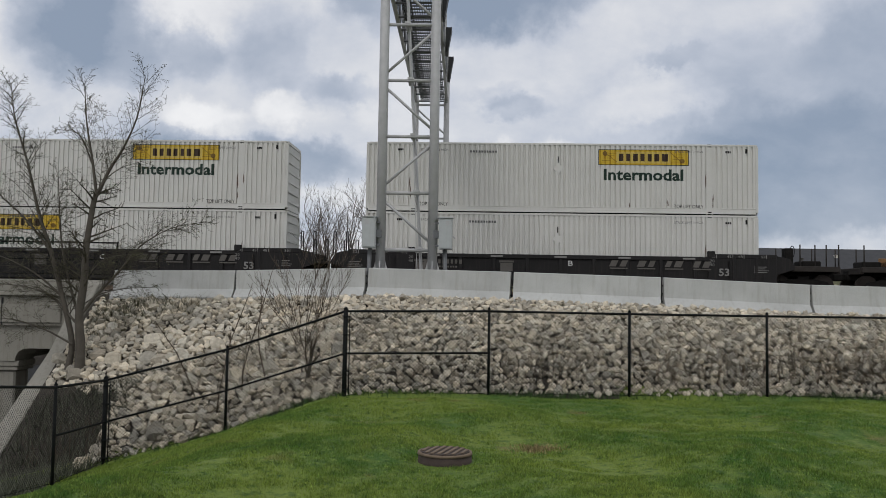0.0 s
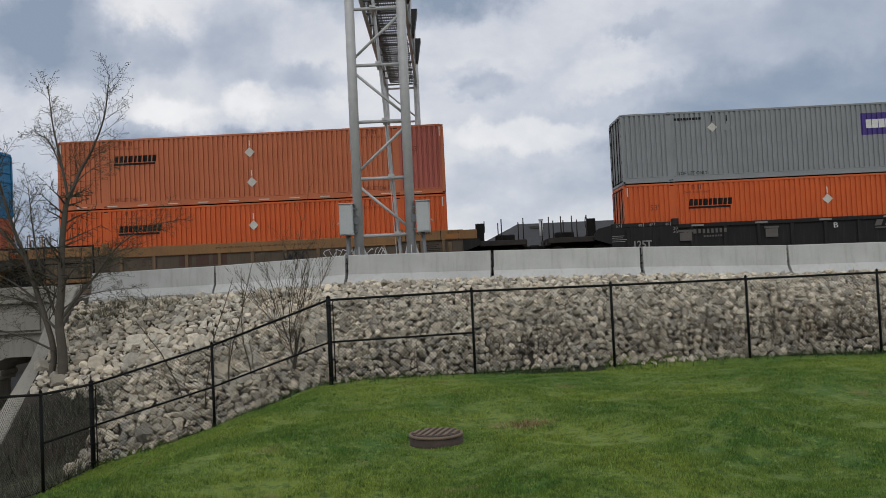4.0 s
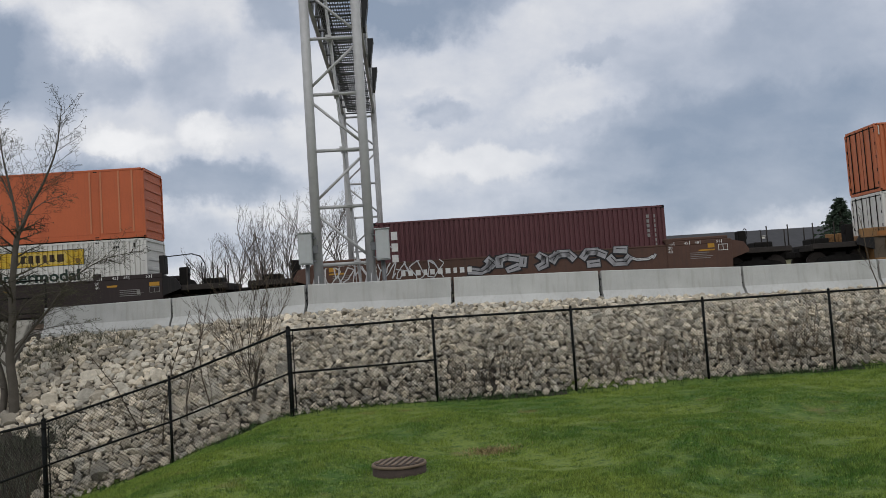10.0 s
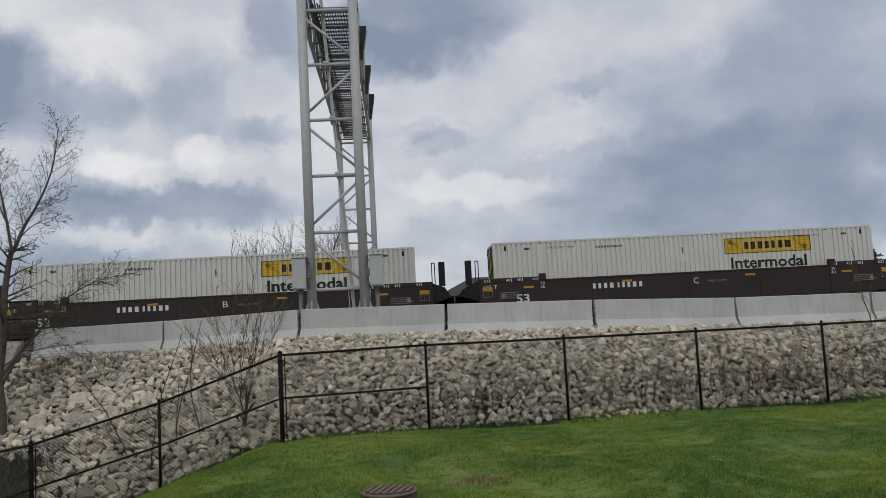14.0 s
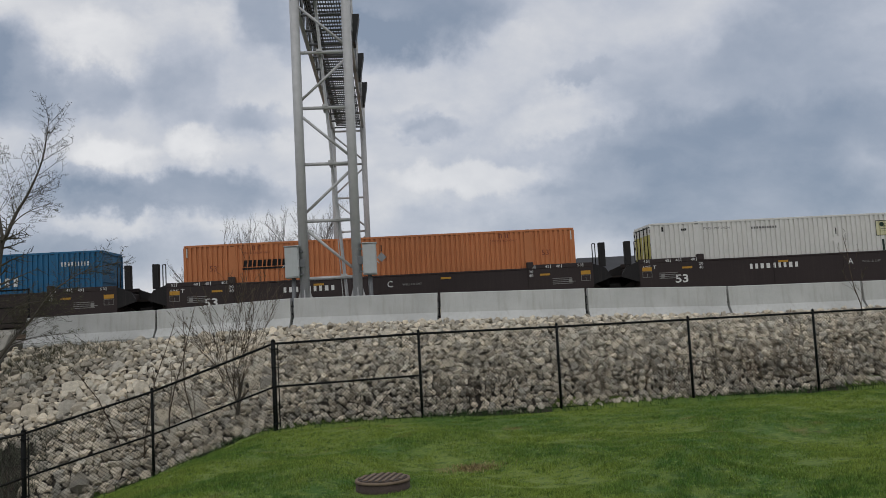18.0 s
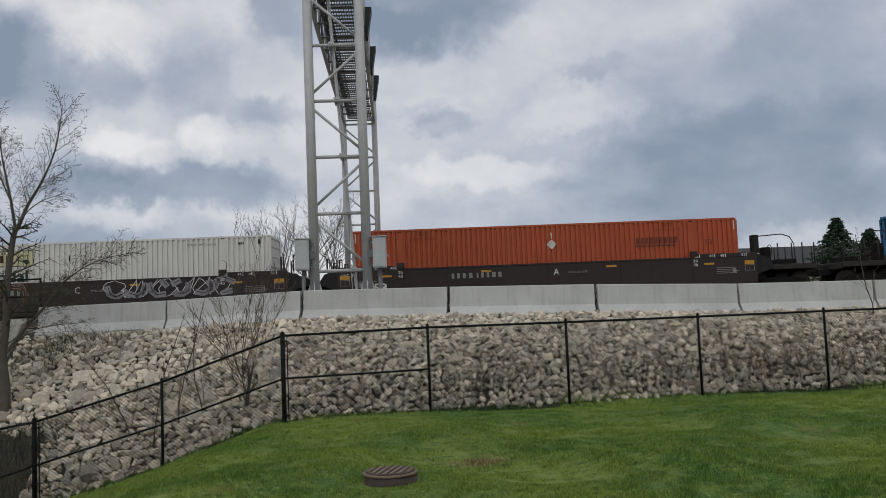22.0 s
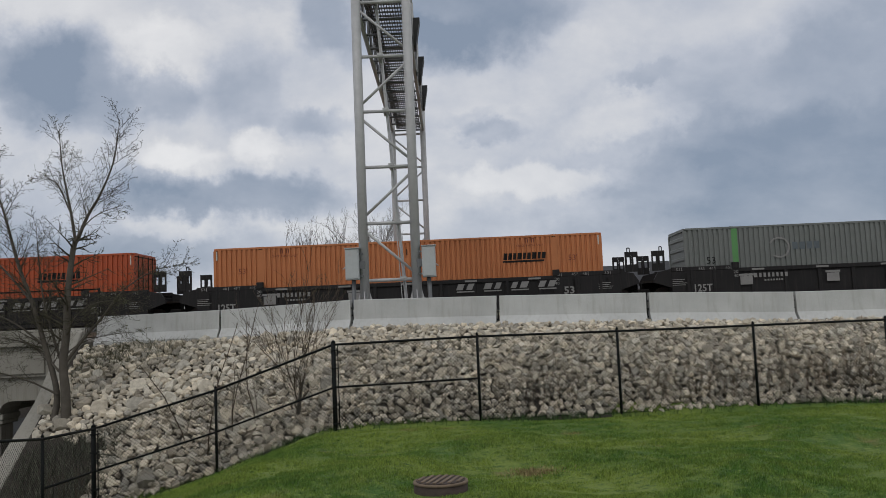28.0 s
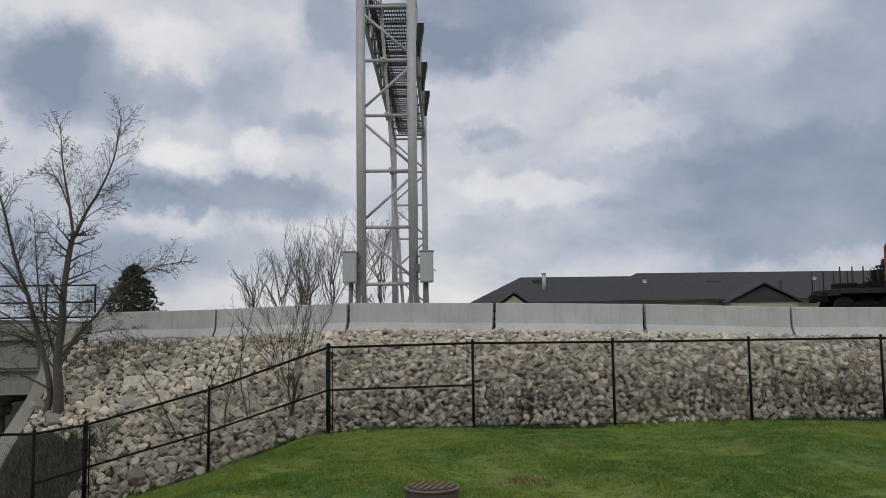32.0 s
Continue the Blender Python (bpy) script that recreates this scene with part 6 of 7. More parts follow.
def bare_tree(name, m, label, stems, seed, kids, depth=3, buds=0, twig=None, spread=0.5, up=0.05, shrink=0.6, bud_size=0.02, category="tree", bark=None, min_r=0.0):
    """A leafless tree: stems are (start, way, length, radius)."""
    rng = random.Random(seed)
    thing = base(name, m, label, category)
    out = {"limb": ([], []), "twig": ([], []), "tips": []}
    for k, (p, w, length, r) in enumerate(stems):
        own = {"limb": ([], []), "twig": out["twig"], "tips": out["tips"]}
        branch(rng, Vector(p), Vector(w), length, r, depth, own, spread, up, kids, shrink)
        if own["limb"][0]:
            ob = raw("trunk" if k == 0 else "stem", *own["limb"], bark or BARK, thing)
            for f in ob.data.polygons:
                f.use_smooth = True
    raw("crown", *out["twig"], twig or TWIG, thing)["kind"] = "stuff"
    if buds:
        verts, faces = [], []
        for p, d in rng.choices(out["tips"], k=buds):
            c = p + Vector((rng.gauss(0, 0.02), rng.gauss(0, 0.02), rng.gauss(0, 0.02)))
            s = bud_size * rng.uniform(0.6, 1.4)
            a = Vector((rng.gauss(0, 1), rng.gauss(0, 1), rng.gauss(0, 1))).normalized() * s
            b = Vector((rng.gauss(0, 1), rng.gauss(0, 1), rng.gauss(0, 1))).normalized() * s
            n = len(verts)
            verts += [tuple(c - a), tuple(c + b * 0.6), tuple(c + a), tuple(c - b * 0.6)]
            faces.append((n, n + 1, n + 2, n + 3))
        raw("bud_cover", verts, faces, BUD, thing)["kind"] = "stuff"
    return thing


def curve_through(pts, per=4):
    """A smooth line through a few way points."""
    ps = [Vector(p) for p in pts]
    ps = [ps[0] * 2 - ps[1]] + ps + [ps[-1] * 2 - ps[-2]]
    out = []
    for i in range(1, len(ps) - 2):
        p0, p1, p2, p3 = ps[i - 1:i + 3]
        for k in range(per):
            t = k / per
            out.append(0.5 * (2 * p1 + (p2 - p0) * t + (2 * p0 - 5 * p1 + 4 * p2 - p3) * t * t + (3 * p1 - p0 - 3 * p2 + p3) * t ** 3))
    return out + [ps[-2]]


def shoots_from(rng, line, first, n, length, r, depth, out, lean, droop=0.0):
    """Side shoots along a limb from the share `first` of its length on; they bend up towards the light."""
    k = len(line) - 1
    for i in range(n):
        f = first + (1 - first) * (i + rng.random()) / n
        j = min(int(f * k), k - 1)
        start = line[j].lerp(line[j + 1], f * k - j)
        along = (line[j + 1] - line[j]).normalized()
        side = Vector((rng.gauss(0, 1), rng.gauss(0, 0.8), rng.gauss(0, 0.45)))
        side = (side - along * side.dot(along)).normalized()
        d = (along * (1 - lean) + side * lean).normalized()
        own = length * rng.uniform(0.4, 1.3) * (1.15 - 0.7 * f)
        seg = 5 if depth else 3
        pts = [start]
        for _ in range(seg):
            d = (d + Vector((rng.gauss(0, 0.07), rng.gauss(0, 0.07), rng.gauss(0, 0.07) + 0.035 - droop))).normalized()
            pts.append(pts[-1] + d * (own / seg))
        tube(*out["twig"], pts, max(r, 0.0032), 0.0022, 4 if depth > 1 else 3)
        out["tips"] += [(p, d) for p in pts[1:]]
        if depth:
            shoots_from(rng, pts, 0.15, 8 if depth == 2 else 4, own * (0.52 if depth == 2 else 0.42), r * 0.45, depth - 1, out, 0.60, droop)


def bank_tree():
    """The tree by the wing wall: two stems from one foot, long leaders and low sweeping limbs, all in fine bud."""
    foot = 0.45
    thing = base("bare_tree", pose(-8.95, 21.3, foot), "leafless grey-barked tree in opening bud on the stone bank", "tree")
    rng = random.Random(11)
    # way points (across, away, up), radius at the foot and at the end, number, length and lean of the shoots, droop
    limbs = (
        ("trunk", ((0.16, 0, -0.3), (0.15, 0, 0.4), (0.10, 0, 1.06), (0.19, 0, 1.95), (0.21, 0, 2.78), (0.35, 0, 3.9), (0.46, 0, 4.2)), 0.125, 0.055, 12, 1.5, 0.62, 0.02),
        ("leader", ((0.44, 0, 4.1), (0.70, 0.05, 4.75), (1.0, 0.1, 5.3), (1.34, 0.1, 6.15), (1.50, 0.1, 7.2)), 0.050, 0.006, 20, 1.35, 0.46, 0.0),
        ("leader", ((0.42, 0, 4.05), (0.30, -0.05, 4.95), (0.13, -0.1, 5.98), (0.05, -0.1, 7.0)), 0.042, 0.006, 17, 1.05, 0.46, 0.0),
        ("limb", ((0.29, 0, 4.84), (0.02, 0.1, 5.4), (-0.25, 0.2, 5.71), (-0.81, 0.3, 5.79)), 0.022, 0.005, 8, 0.7, 0.5, 0.0),
        ("limb", ((0.40, 0, 4.1), (0.8, -0.3, 4.5), (1.2, -0.4, 4.75), (1.75, -0.5, 4.9)), 0.02, 0.005, 9, 0.8, 0.5, 0.0),
        ("stem", ((-0.18, 0.1, -0.3), (-0.10, 0.1, 0.4), (-0.39, 0.1, 1.55), (-0.71, 0.1, 2.64), (-1.05, 0.1, 3.6), (-1.39, 0.1, 4.88), (-1.75, 0.1, 5.99), (-1.9, 0.1, 6.95)), 0.085, 0.006, 34, 1.25, 0.50, 0.0),
        ("stem", ((0.10, 0, 1.0), (-0.15, 0.2, 1.5), (-0.45, 0.2, 2.6), (-0.62, 0.3, 3.6), (-0.70, 0.3, 4.6)), 0.042, 0.006, 20, 1.2, 0.5, 0.0),
        ("limb", ((0.12, 0, 1.06), (0.56, 0.05, 1.66), (1.03, 0.1, 2.2), (1.51, 0.1, 2.81), (2.26, 0.1, 3.28), (3.13, 0.1, 3.47)), 0.045, 0.005, 26, 1.15, 0.50, 0.0),
        ("limb", ((-0.05, 0, 0.35), (-0.73, -0.1, 0.72), (-1.49, -0.2, 0.95), (-2.3, -0.3, 1.0)), 0.030, 0.005, 10, 0.8, 0.5, 0.05),
        ("limb", ((0.0, 0, 0.9), (-0.6, 0.2, 1.45), (-1.35, 0.3, 1.75), (-2.5, 0.4, 1.85)), 0.032, 0.005, 13, 0.95, 0.5, 0.03),
        ("limb", ((-0.35, 0.1, 1.5), (-1.0, -0.1, 2.1), (-1.8, -0.2, 2.5), (-2.9, -0.2, 2.8)), 0.030, 0.005, 16, 1.1, 0.5, 0.02),
        ("limb", ((-0.75, 0.1, 2.7), (-1.5, 0.3, 3.5), (-2.3, 0.4, 4.2), (-2.9, 0.4, 5.2)), 0.034, 0.005, 18, 1.1, 0.5, 0.0),
        ("limb", ((0.18, 0, 1.9), (0.6, -0.2, 2.35), (1.05, -0.3, 2.55), (1.7, -0.4, 2.6)), 0.020, 0.005, 14, 1.0, 0.55, 0.04),
        ("limb", ((0.12, 0, 1.3), (0.5, 0.25, 1.6), (1.1, 0.35, 1.75), (1.9, 0.4, 1.8)), 0.018, 0.005, 12, 0.9, 0.55, 0.05),
    )
    out = {"twig": ([], []), "tips": []}
    for name, way, r0, r1, n, length, lean, droop in limbs:
        line = curve_through(way)
        verts, faces = [], []
        tube(verts, faces, line, r0, r1, 9 if r0 > 0.06 else 6)
        ob = raw(name, verts, faces, BARK, thing)
        for f in ob.data.polygons:
            f.use_smooth = True
        shoots_from(rng, line, 0.42 if name == "trunk" else 0.2, int(n * (1.9 if way[0][2] < 2.5 else 1.4)), length, max(r1 * 0.5, r0 * 0.15), 2, out, lean, droop)
    raw("crown", *out["twig"], TREE_TWIG, thing, "fine grey twigs")["kind"] = "stuff"
    verts, faces = [], []
    for p, d in rng.choices(out["tips"], k=9500):
        c = p + Vector((rng.gauss(0, 0.012), rng.gauss(0, 0.012), rng.gauss(0, 0.012)))
        z = rng.uniform(0.008, 0.018)
        a = (d + Vector((rng.gauss(0, 0.5), rng.gauss(0, 0.5), rng.gauss(0, 0.5)))).normalized() * z
        b = Vector((rng.gauss(0, 1), rng.gauss(0, 1), rng.gauss(0, 1))).normalized() * z * 0.55
        n = len(verts)
        verts += [tuple(c - a), tuple(c + b), tuple(c + a), tuple(c - b)]
        faces.append((n, n + 1, n + 2, n + 3))
    raw("bud_cover", verts, faces, BUD, thing, "tiny olive-green opening buds")["kind"] = "stuff"


bank_tree()
# small tree behind the fence corner
z2 = slope_z(-2.83, 18.95)
shoots = [((0, 0, 0), (0.02, 0, 1), 1.0, 0.055)]
r3 = random.Random(8)
for k in range(17):
    a = -0.85 + 1.6 * k / 16
    shoots.append(((0.02 * a, r3.gauss(0, 0.02), r3.uniform(0.5, 1.05)), (a * r3.uniform(0.7, 1.0), r3.gauss(0, 0.2), 1.0), r3.uniform(1.9, 2.7) * (1.12 - 0.3 * abs(a)), r3.uniform(0.0055, 0.0095)))
bare_tree("bare_tree", pose(-2.83, 18.95, z2 - 0.1), "young leafless tree with many upright shoots behind the fence", shoots,
          23, (4, 7, 5), 2, buds=420, spread=0.34, up=0.07, shrink=0.4, bud_size=0.014)
for x, y, h, lean, seed in ((-4.78, 18.95, 3.2, 0.0, 31), (-4.35, 19.5, 3.0, -0.06, 32), (-5.35, 19.5, 2.3, -0.10, 33), (-3.75, 19.3, 2.6, -0.08, 36), (12.9, 20.9, 2.3, 0.1, 34)):
    bare_tree("sapling", pose(x, y, slope_z(x, y) - 0.1), "thin leafless whip of a sapling growing from the stone bank",
              [((0, 0, 0), (lean, 0, 1), h, 0.016), ((0, 0, h * 0.2), (lean + 0.2, 0, 1), h * 0.4, 0.008)], seed, (5, 9) if x < 10 else (3, 4, 5), 2, spread=0.5 if x < 10 else 0.34, up=0.03, shrink=0.13 if x < 10 else 0.4, buds=70, bud_size=0.013)

# dry brush along the foot of the bank, behind the fence


def brush(x, n, height, width, material, seed, name="dry_shrub", label="dry brown weed stems behind the chain-link fence"):
    y = fence_y(x) + 0.28
    r2 = random.Random(seed)
    stems = []
    for _ in range(n):
        dx = r2.gauss(0, width)
        stems.append(((dx, r2.uniform(-0.12, 0.25), 0), (r2.gauss(0, 0.16), r2.gauss(0, 0.1), 1), height * r2.uniform(0.45, 1.1), r2.uniform(0.0035, 0.0075)))
    bare_tree(name, pose(x, y, lawn_z(x, y) - 0.03), label, stems, seed, (2, 3), 2, spread=0.26, up=0.05, shrink=0.30, twig=material, category="shrub")


brush(2.35, 36, 1.3, 0.40, TWIG, 41)
brush(1.55, 10, 0.9, 0.3, TWIG, 42)
brush(3.05, 5, 1.6, 0.25, TWIG, 43)
for k, (x, n, h) in enumerate(((4.9, 9, 0.9), (5.5, 20, 1.2), (6.2, 16, 1.1), (6.75, 20, 1.3), (7.5, 14, 1.1), (8.3, 20, 1.3), (9.0, 24, 1.35), (9.8, 24, 1.3), (10.6, 22, 1.4), (11.4, 24, 1.3), (12.4, 20, 1.3), (13.6, 20, 1.4), (0.2, 12, 0.8), (-0.8, 12, 0.8), (-7.5, 16, 1.0), (-8.3, 18, 1.0))):
    brush(x, int(n * 0.8), h * 1.15, 0.36, WEED if k % 2 == 0 and x > 4 else TWIG, 50 + k)


def weeds(name, spots, label, material, seed, n, tall, lean=0.5):
    """Low tangled blades and stalks."""
    r2 = random.Random(seed)
    verts, faces = [], []
    for _ in range(n):
        x, y, z = spots(r2)
        a = r2.uniform(0, 6.28)
        h = tall * r2.uniform(0.4, 1.2)
        w = 0.006 + 0.006 * r2.random()
        tip = Vector((x + math.cos(a) * h * lean * r2.random(), y + math.sin(a) * h * lean * r2.random(), z + h))
        k = len(verts)
        verts += [(x - w * math.sin(a), y + w * math.cos(a), z - 0.02), (x + w * math.sin(a), y - w * math.cos(a), z - 0.02), tuple(tip)]
        faces.append((k, k + 1, k + 2))
    ob = raw(name, verts, faces, material)
    tagged(ob, label, "weeds", kind="stuff")


def along_fence(r2):
    x = r2.uniform(-7, 20)
    y = fence_y(x) + r2.gauss(0.12, 0.13)
    return x, y, lawn_z(x, min(y, fence_y(x)))


def street_bank(r2):
    x, y = r2.uniform(-9.5, -7.0), r2.uniform(14.0, 20.5)
    return x, y, ground_z(x, y)


weeds("fence_weeds", along_fence, "low dark green weeds along the fence foot", mat("dark weeds", (0.045, 0.085, 0.025), 0.85, vary=0.3, island=0.4, bump=0), 5, 15000, 0.17)
weeds("bank_weeds", street_bank, "grey-green dry grass on the bank beside the street", mat("grey weeds", (0.095, 0.10, 0.07), 0.9, vary=0.3, island=0.45, bump=0), 6, 6000, 0.36, 1.3)


def barrier_end(r2):
    x = r2.uniform(-9.3, -6.3) if r2.random() < 0.75 else r2.uniform(-9.3, -8.2)
    y = barrier_y(x) - 0.35 - abs(r2.gauss(0, 0.55)) - max(0, -8.0 - x) * r2.random()
    return x, y, slope_z(x, min(y, barrier_y(x))) + r2.uniform(0.0, 0.12)


weeds("bramble", barrier_end, "dry grey-green brambles at the end of the barrier", mat("dry brambles", (0.15, 0.145, 0.095), 0.85, vary=0.3, island=0.45, bump=0), 7, 1100, 0.20, 2.0)


def worn_spot(r2):
    x, y = 1.52 + r2.gauss(0, 0.20), 12.67 + r2.gauss(0, 0.13)
    return x, y, lawn_z(x, y) + 0.005


weeds("dry_grass", worn_spot, "worn brown patch of dead grass in the lawn", mat("dead grass", (0.27, 0.21, 0.10), 0.9, vary=0.3, island=0.4, bump=0), 8, 900, 0.05, 1.5)


# ------------------------------------------------ beyond the tracks
def far_trees():
    rows = [(-10.6, 55, 5.8, 1), (-9.0, 57, 7.2, 2), (-7.2, 54, 7.4, 3), (-5.6, 56, 8.2, 4), (-3.9, 55, 9.2, 5), (-2.2, 57, 8.4, 6), (-8.0, 60, 7.0, 7)]
    for x, y, h, seed in rows:
        r2 = random.Random(seed)
        stems = [((0, 0, 0), (0.03, 0, 1), h * 0.5, 0.09)]
        for _ in range(8):
            stems.append(((r2.gauss(0, 0.1), r2.gauss(0, 0.1), h * r2.uniform(0.12, 0.4)), (r2.gauss(0, 0.32), r2.gauss(0, 0.3), 1), h * r2.uniform(0.42, 0.6), 0.034))
        bare_tree("distant_tree", pose(x, y, BED - 0.1), "leafless grey tree standing beyond the railway tracks", stems, 90 + seed, (4, 4, 6), 3, twig=FAR_TWIG, spread=0.42, up=0.07, shrink=0.48, bark=FAR_TWIG)


far_trees()


def conifer(x, y, top, half, seed):
    """A spruce: whorls of drooping boughs, each a fan of needle sprays."""
    z0 = BED - 0.1
    h = top - z0
    thing = base("conifer", pose(x, y, z0), "dark green spruce standing beyond the railway tracks", "tree")
    part("trunk", bars([((0, 0, 0), (0, 0, h * 0.96))], 0.1, 8), BARK, thing)
    r2 = random.Random(seed)
    verts, faces = [], []
    n = int(h / 0.22)
    for k in range(n):
        f = k / n
        z = h * (0.04 + 0.95 * f)
        reach = half * (1 - f) ** 0.85 * r2.uniform(0.8, 1.12) + 0.12
        for b in range(14):
            a = r2.uniform(0, 6.28)
            rr_ = reach * r2.uniform(0.7, 1.1)
            tip = Vector((math.cos(a) * rr_, math.sin(a) * rr_, z - rr_ * r2.uniform(0.05, 0.3)))
            root = Vector((0, 0, z))
            for q in range(20):
                g = r2.uniform(0.2, 1.0)
                c = root.lerp(tip, g)
                s = 0.14 + 0.24 * r2.random()
                o = Vector((r2.gauss(0, 1), r2.gauss(0, 1), r2.gauss(0, 0.5))).normalized() * s
                w = Vector((r2.gauss(0, 1), r2.gauss(0, 1), r2.gauss(0, 1))).normalized() * s * 0.35
                m = len(verts)
                verts += [tuple(c - w), tuple(c + w), tuple(c + o)]
                faces.append((m, m + 1, m + 2))
    raw("crown", verts, faces, NEEDLE, thing)["kind"] = "stuff"


conifer(-19.8, 60.0, 2.15 + 4.9, 3.6, 3)
conifer(40.4, 70.0, 2.15 + 6.9, 4.2, 4)
conifer(44.6, 72.0, 2.15 + 6.0, 3.4, 5)

SHINGLE = mat("dark grey shingles", (0.045, 0.046, 0.05), 0.9, vary=0.2, scale=1.5, fine=9, bump=0.3, dist=0.03)
SIDING = mat("pale yellow siding", (0.42, 0.40, 0.27), 0.8, vary=0.08, scale=1.0, fine=12, bump=0.1)
TRIM = mat("dark trim", (0.05, 0.045, 0.04), 0.7, vary=0.1)


def house():
    """Long single-storey building with a hipped roof."""
    y0, y1, z0 = 86.0, 102.0, BED
    x0, x1 = 5.4, 62.0
    eave, ridge = 2.15 + 2.55, 2.15 + 5.55
    ym = (y0 + y1) / 2
    thing = base("long_house", pose(0, 0, 0), "long low building with a dark shingle hip roof and porch gables", "building")
    part("wall", boxes((x0 + 0.6, x1 - 0.6, y0 + 0.6, y1 - 0.6, z0 - 0.2, eave)), SIDING, thing)

    def roof(name, xa, xb, hip_a, hip_b, e, r):
        bm = bmesh.new()
        lo = [bm.verts.new(p) for p in ((xa, y0, e), (xb, y0, e), (xb, y1, e), (xa, y1, e))]
        hi = [bm.verts.new(p) for p in ((xa + hip_a, ym, r), (xb - hip_b, ym, r))]
        bm.faces.new((lo[0], lo[1], hi[1], hi[0]))
        bm.faces.new((lo[2], lo[3], hi[0], hi[1]))
        bm.faces.new((lo[3], lo[0], hi[0]))
        bm.faces.new((lo[1], lo[2], hi[1]))
        bm.faces.new(lo)
        bmesh.ops.recalc_face_normals(bm, faces=bm.faces)
        return part(name, bm, SHINGLE, thing)
    roof("roof", x0, x1, 6.2, 6.2, eave, ridge)
    roof("roof", 20.0, x1 + 0.3, 4.6, 6.0, eave + 0.06, ridge + 0.32)
    part("fascia", boxes((x0, x1, y0 - 0.06, y0 + 0.02, eave - 0.16, eave + 0.02)), TRIM, thing)
    for gx, half, peak in ((9.7, 1.4, 0.8), (35.0, 3.5, 1.45)):
        # porch gable
        bm = prism([(gx - half, eave - 0.35), (gx, eave - 0.35 + peak + 0.2), (gx + half, eave - 0.35)], y0 - 1.6, y0 - 1.5, axis="y")
        part("gable_wall", bm, SIDING if gx < 20 else SHINGLE, thing)
        w, t = half + 0.35, 0.16
        top = eave - 0.35 + peak + 0.42
        prof = [(gx - w, eave - 0.4), (gx, top), (gx + w, eave - 0.4), (gx + w, eave - 0.4 + t), (gx, top + t), (gx - w, eave - 0.4 + t)]
        bm = bmesh.new()
        rows = []
        for y in (y0 - 1.9, y0 + 4.0):
            rows.append([bm.verts.new((p, y, q)) for p, q in prof])
        for i in range(6):
            j = (i + 1) % 6
            bm.faces.new((rows[0][i], rows[0][j], rows[1][j], rows[1][i]))
        for r in rows:
            bm.faces.new((r[0], r[1], r[4], r[5])), bm.faces.new((r[1], r[2], r[3], r[4]))
        bmesh.ops.recalc_face_normals(bm, faces=bm.faces)
        part("gable_roof", bm, SHINGLE, thing)
        part("wall", boxes((gx - half, gx + half, y0 - 1.5, y0 + 0.7, z0 - 0.2, eave - 0.3)), SIDING, thing)
    slope = (ridge - eave) / (ym - y0)

    def on_roof(tan, el):
        """A roof point seen at that bearing."""
        y = (eave - slope * y0 - 2.15) / (el - slope)
        return tan * y, y, 2.15 + el * y
    for tan, el, r, h, m, word in ((0.1513, 0.0445, 0.26, 1.75, GALV, "steel flue pipe"), (0.2716, 0.0490, 0.28, 0.5, SILVER, "pale roof vent"), (0.4350, 0.0310, 0.20, 1.75, TRIM, "dark flue pipe"), (0.4764, 0.0500, 0.28, 0.5, SILVER, "pale roof vent")):
        x, y, z = on_roof(tan, el)
        bm = bmesh.new()
        bar(bm, (x, y, z - 0.3), (x, y, z + h - 0.12), r * 0.8, 12)
        bar(bm, (x, y, z + h - 0.12), (x, y, z + h), r, 12)
        part("roof_vent", bm, m, thing, word)
    for tan, el in ((0.146, 0.0535), (0.3539, 0.0495)):
        x, y, z = on_roof(tan, el)
        part("roof_vent", boxes((x - 0.75, x + 0.75, y - 0.3, y + 0.4, z - 0.1, z + 0.28), bevel=0.05), TRIM, thing, "low dark roof vent")


house()


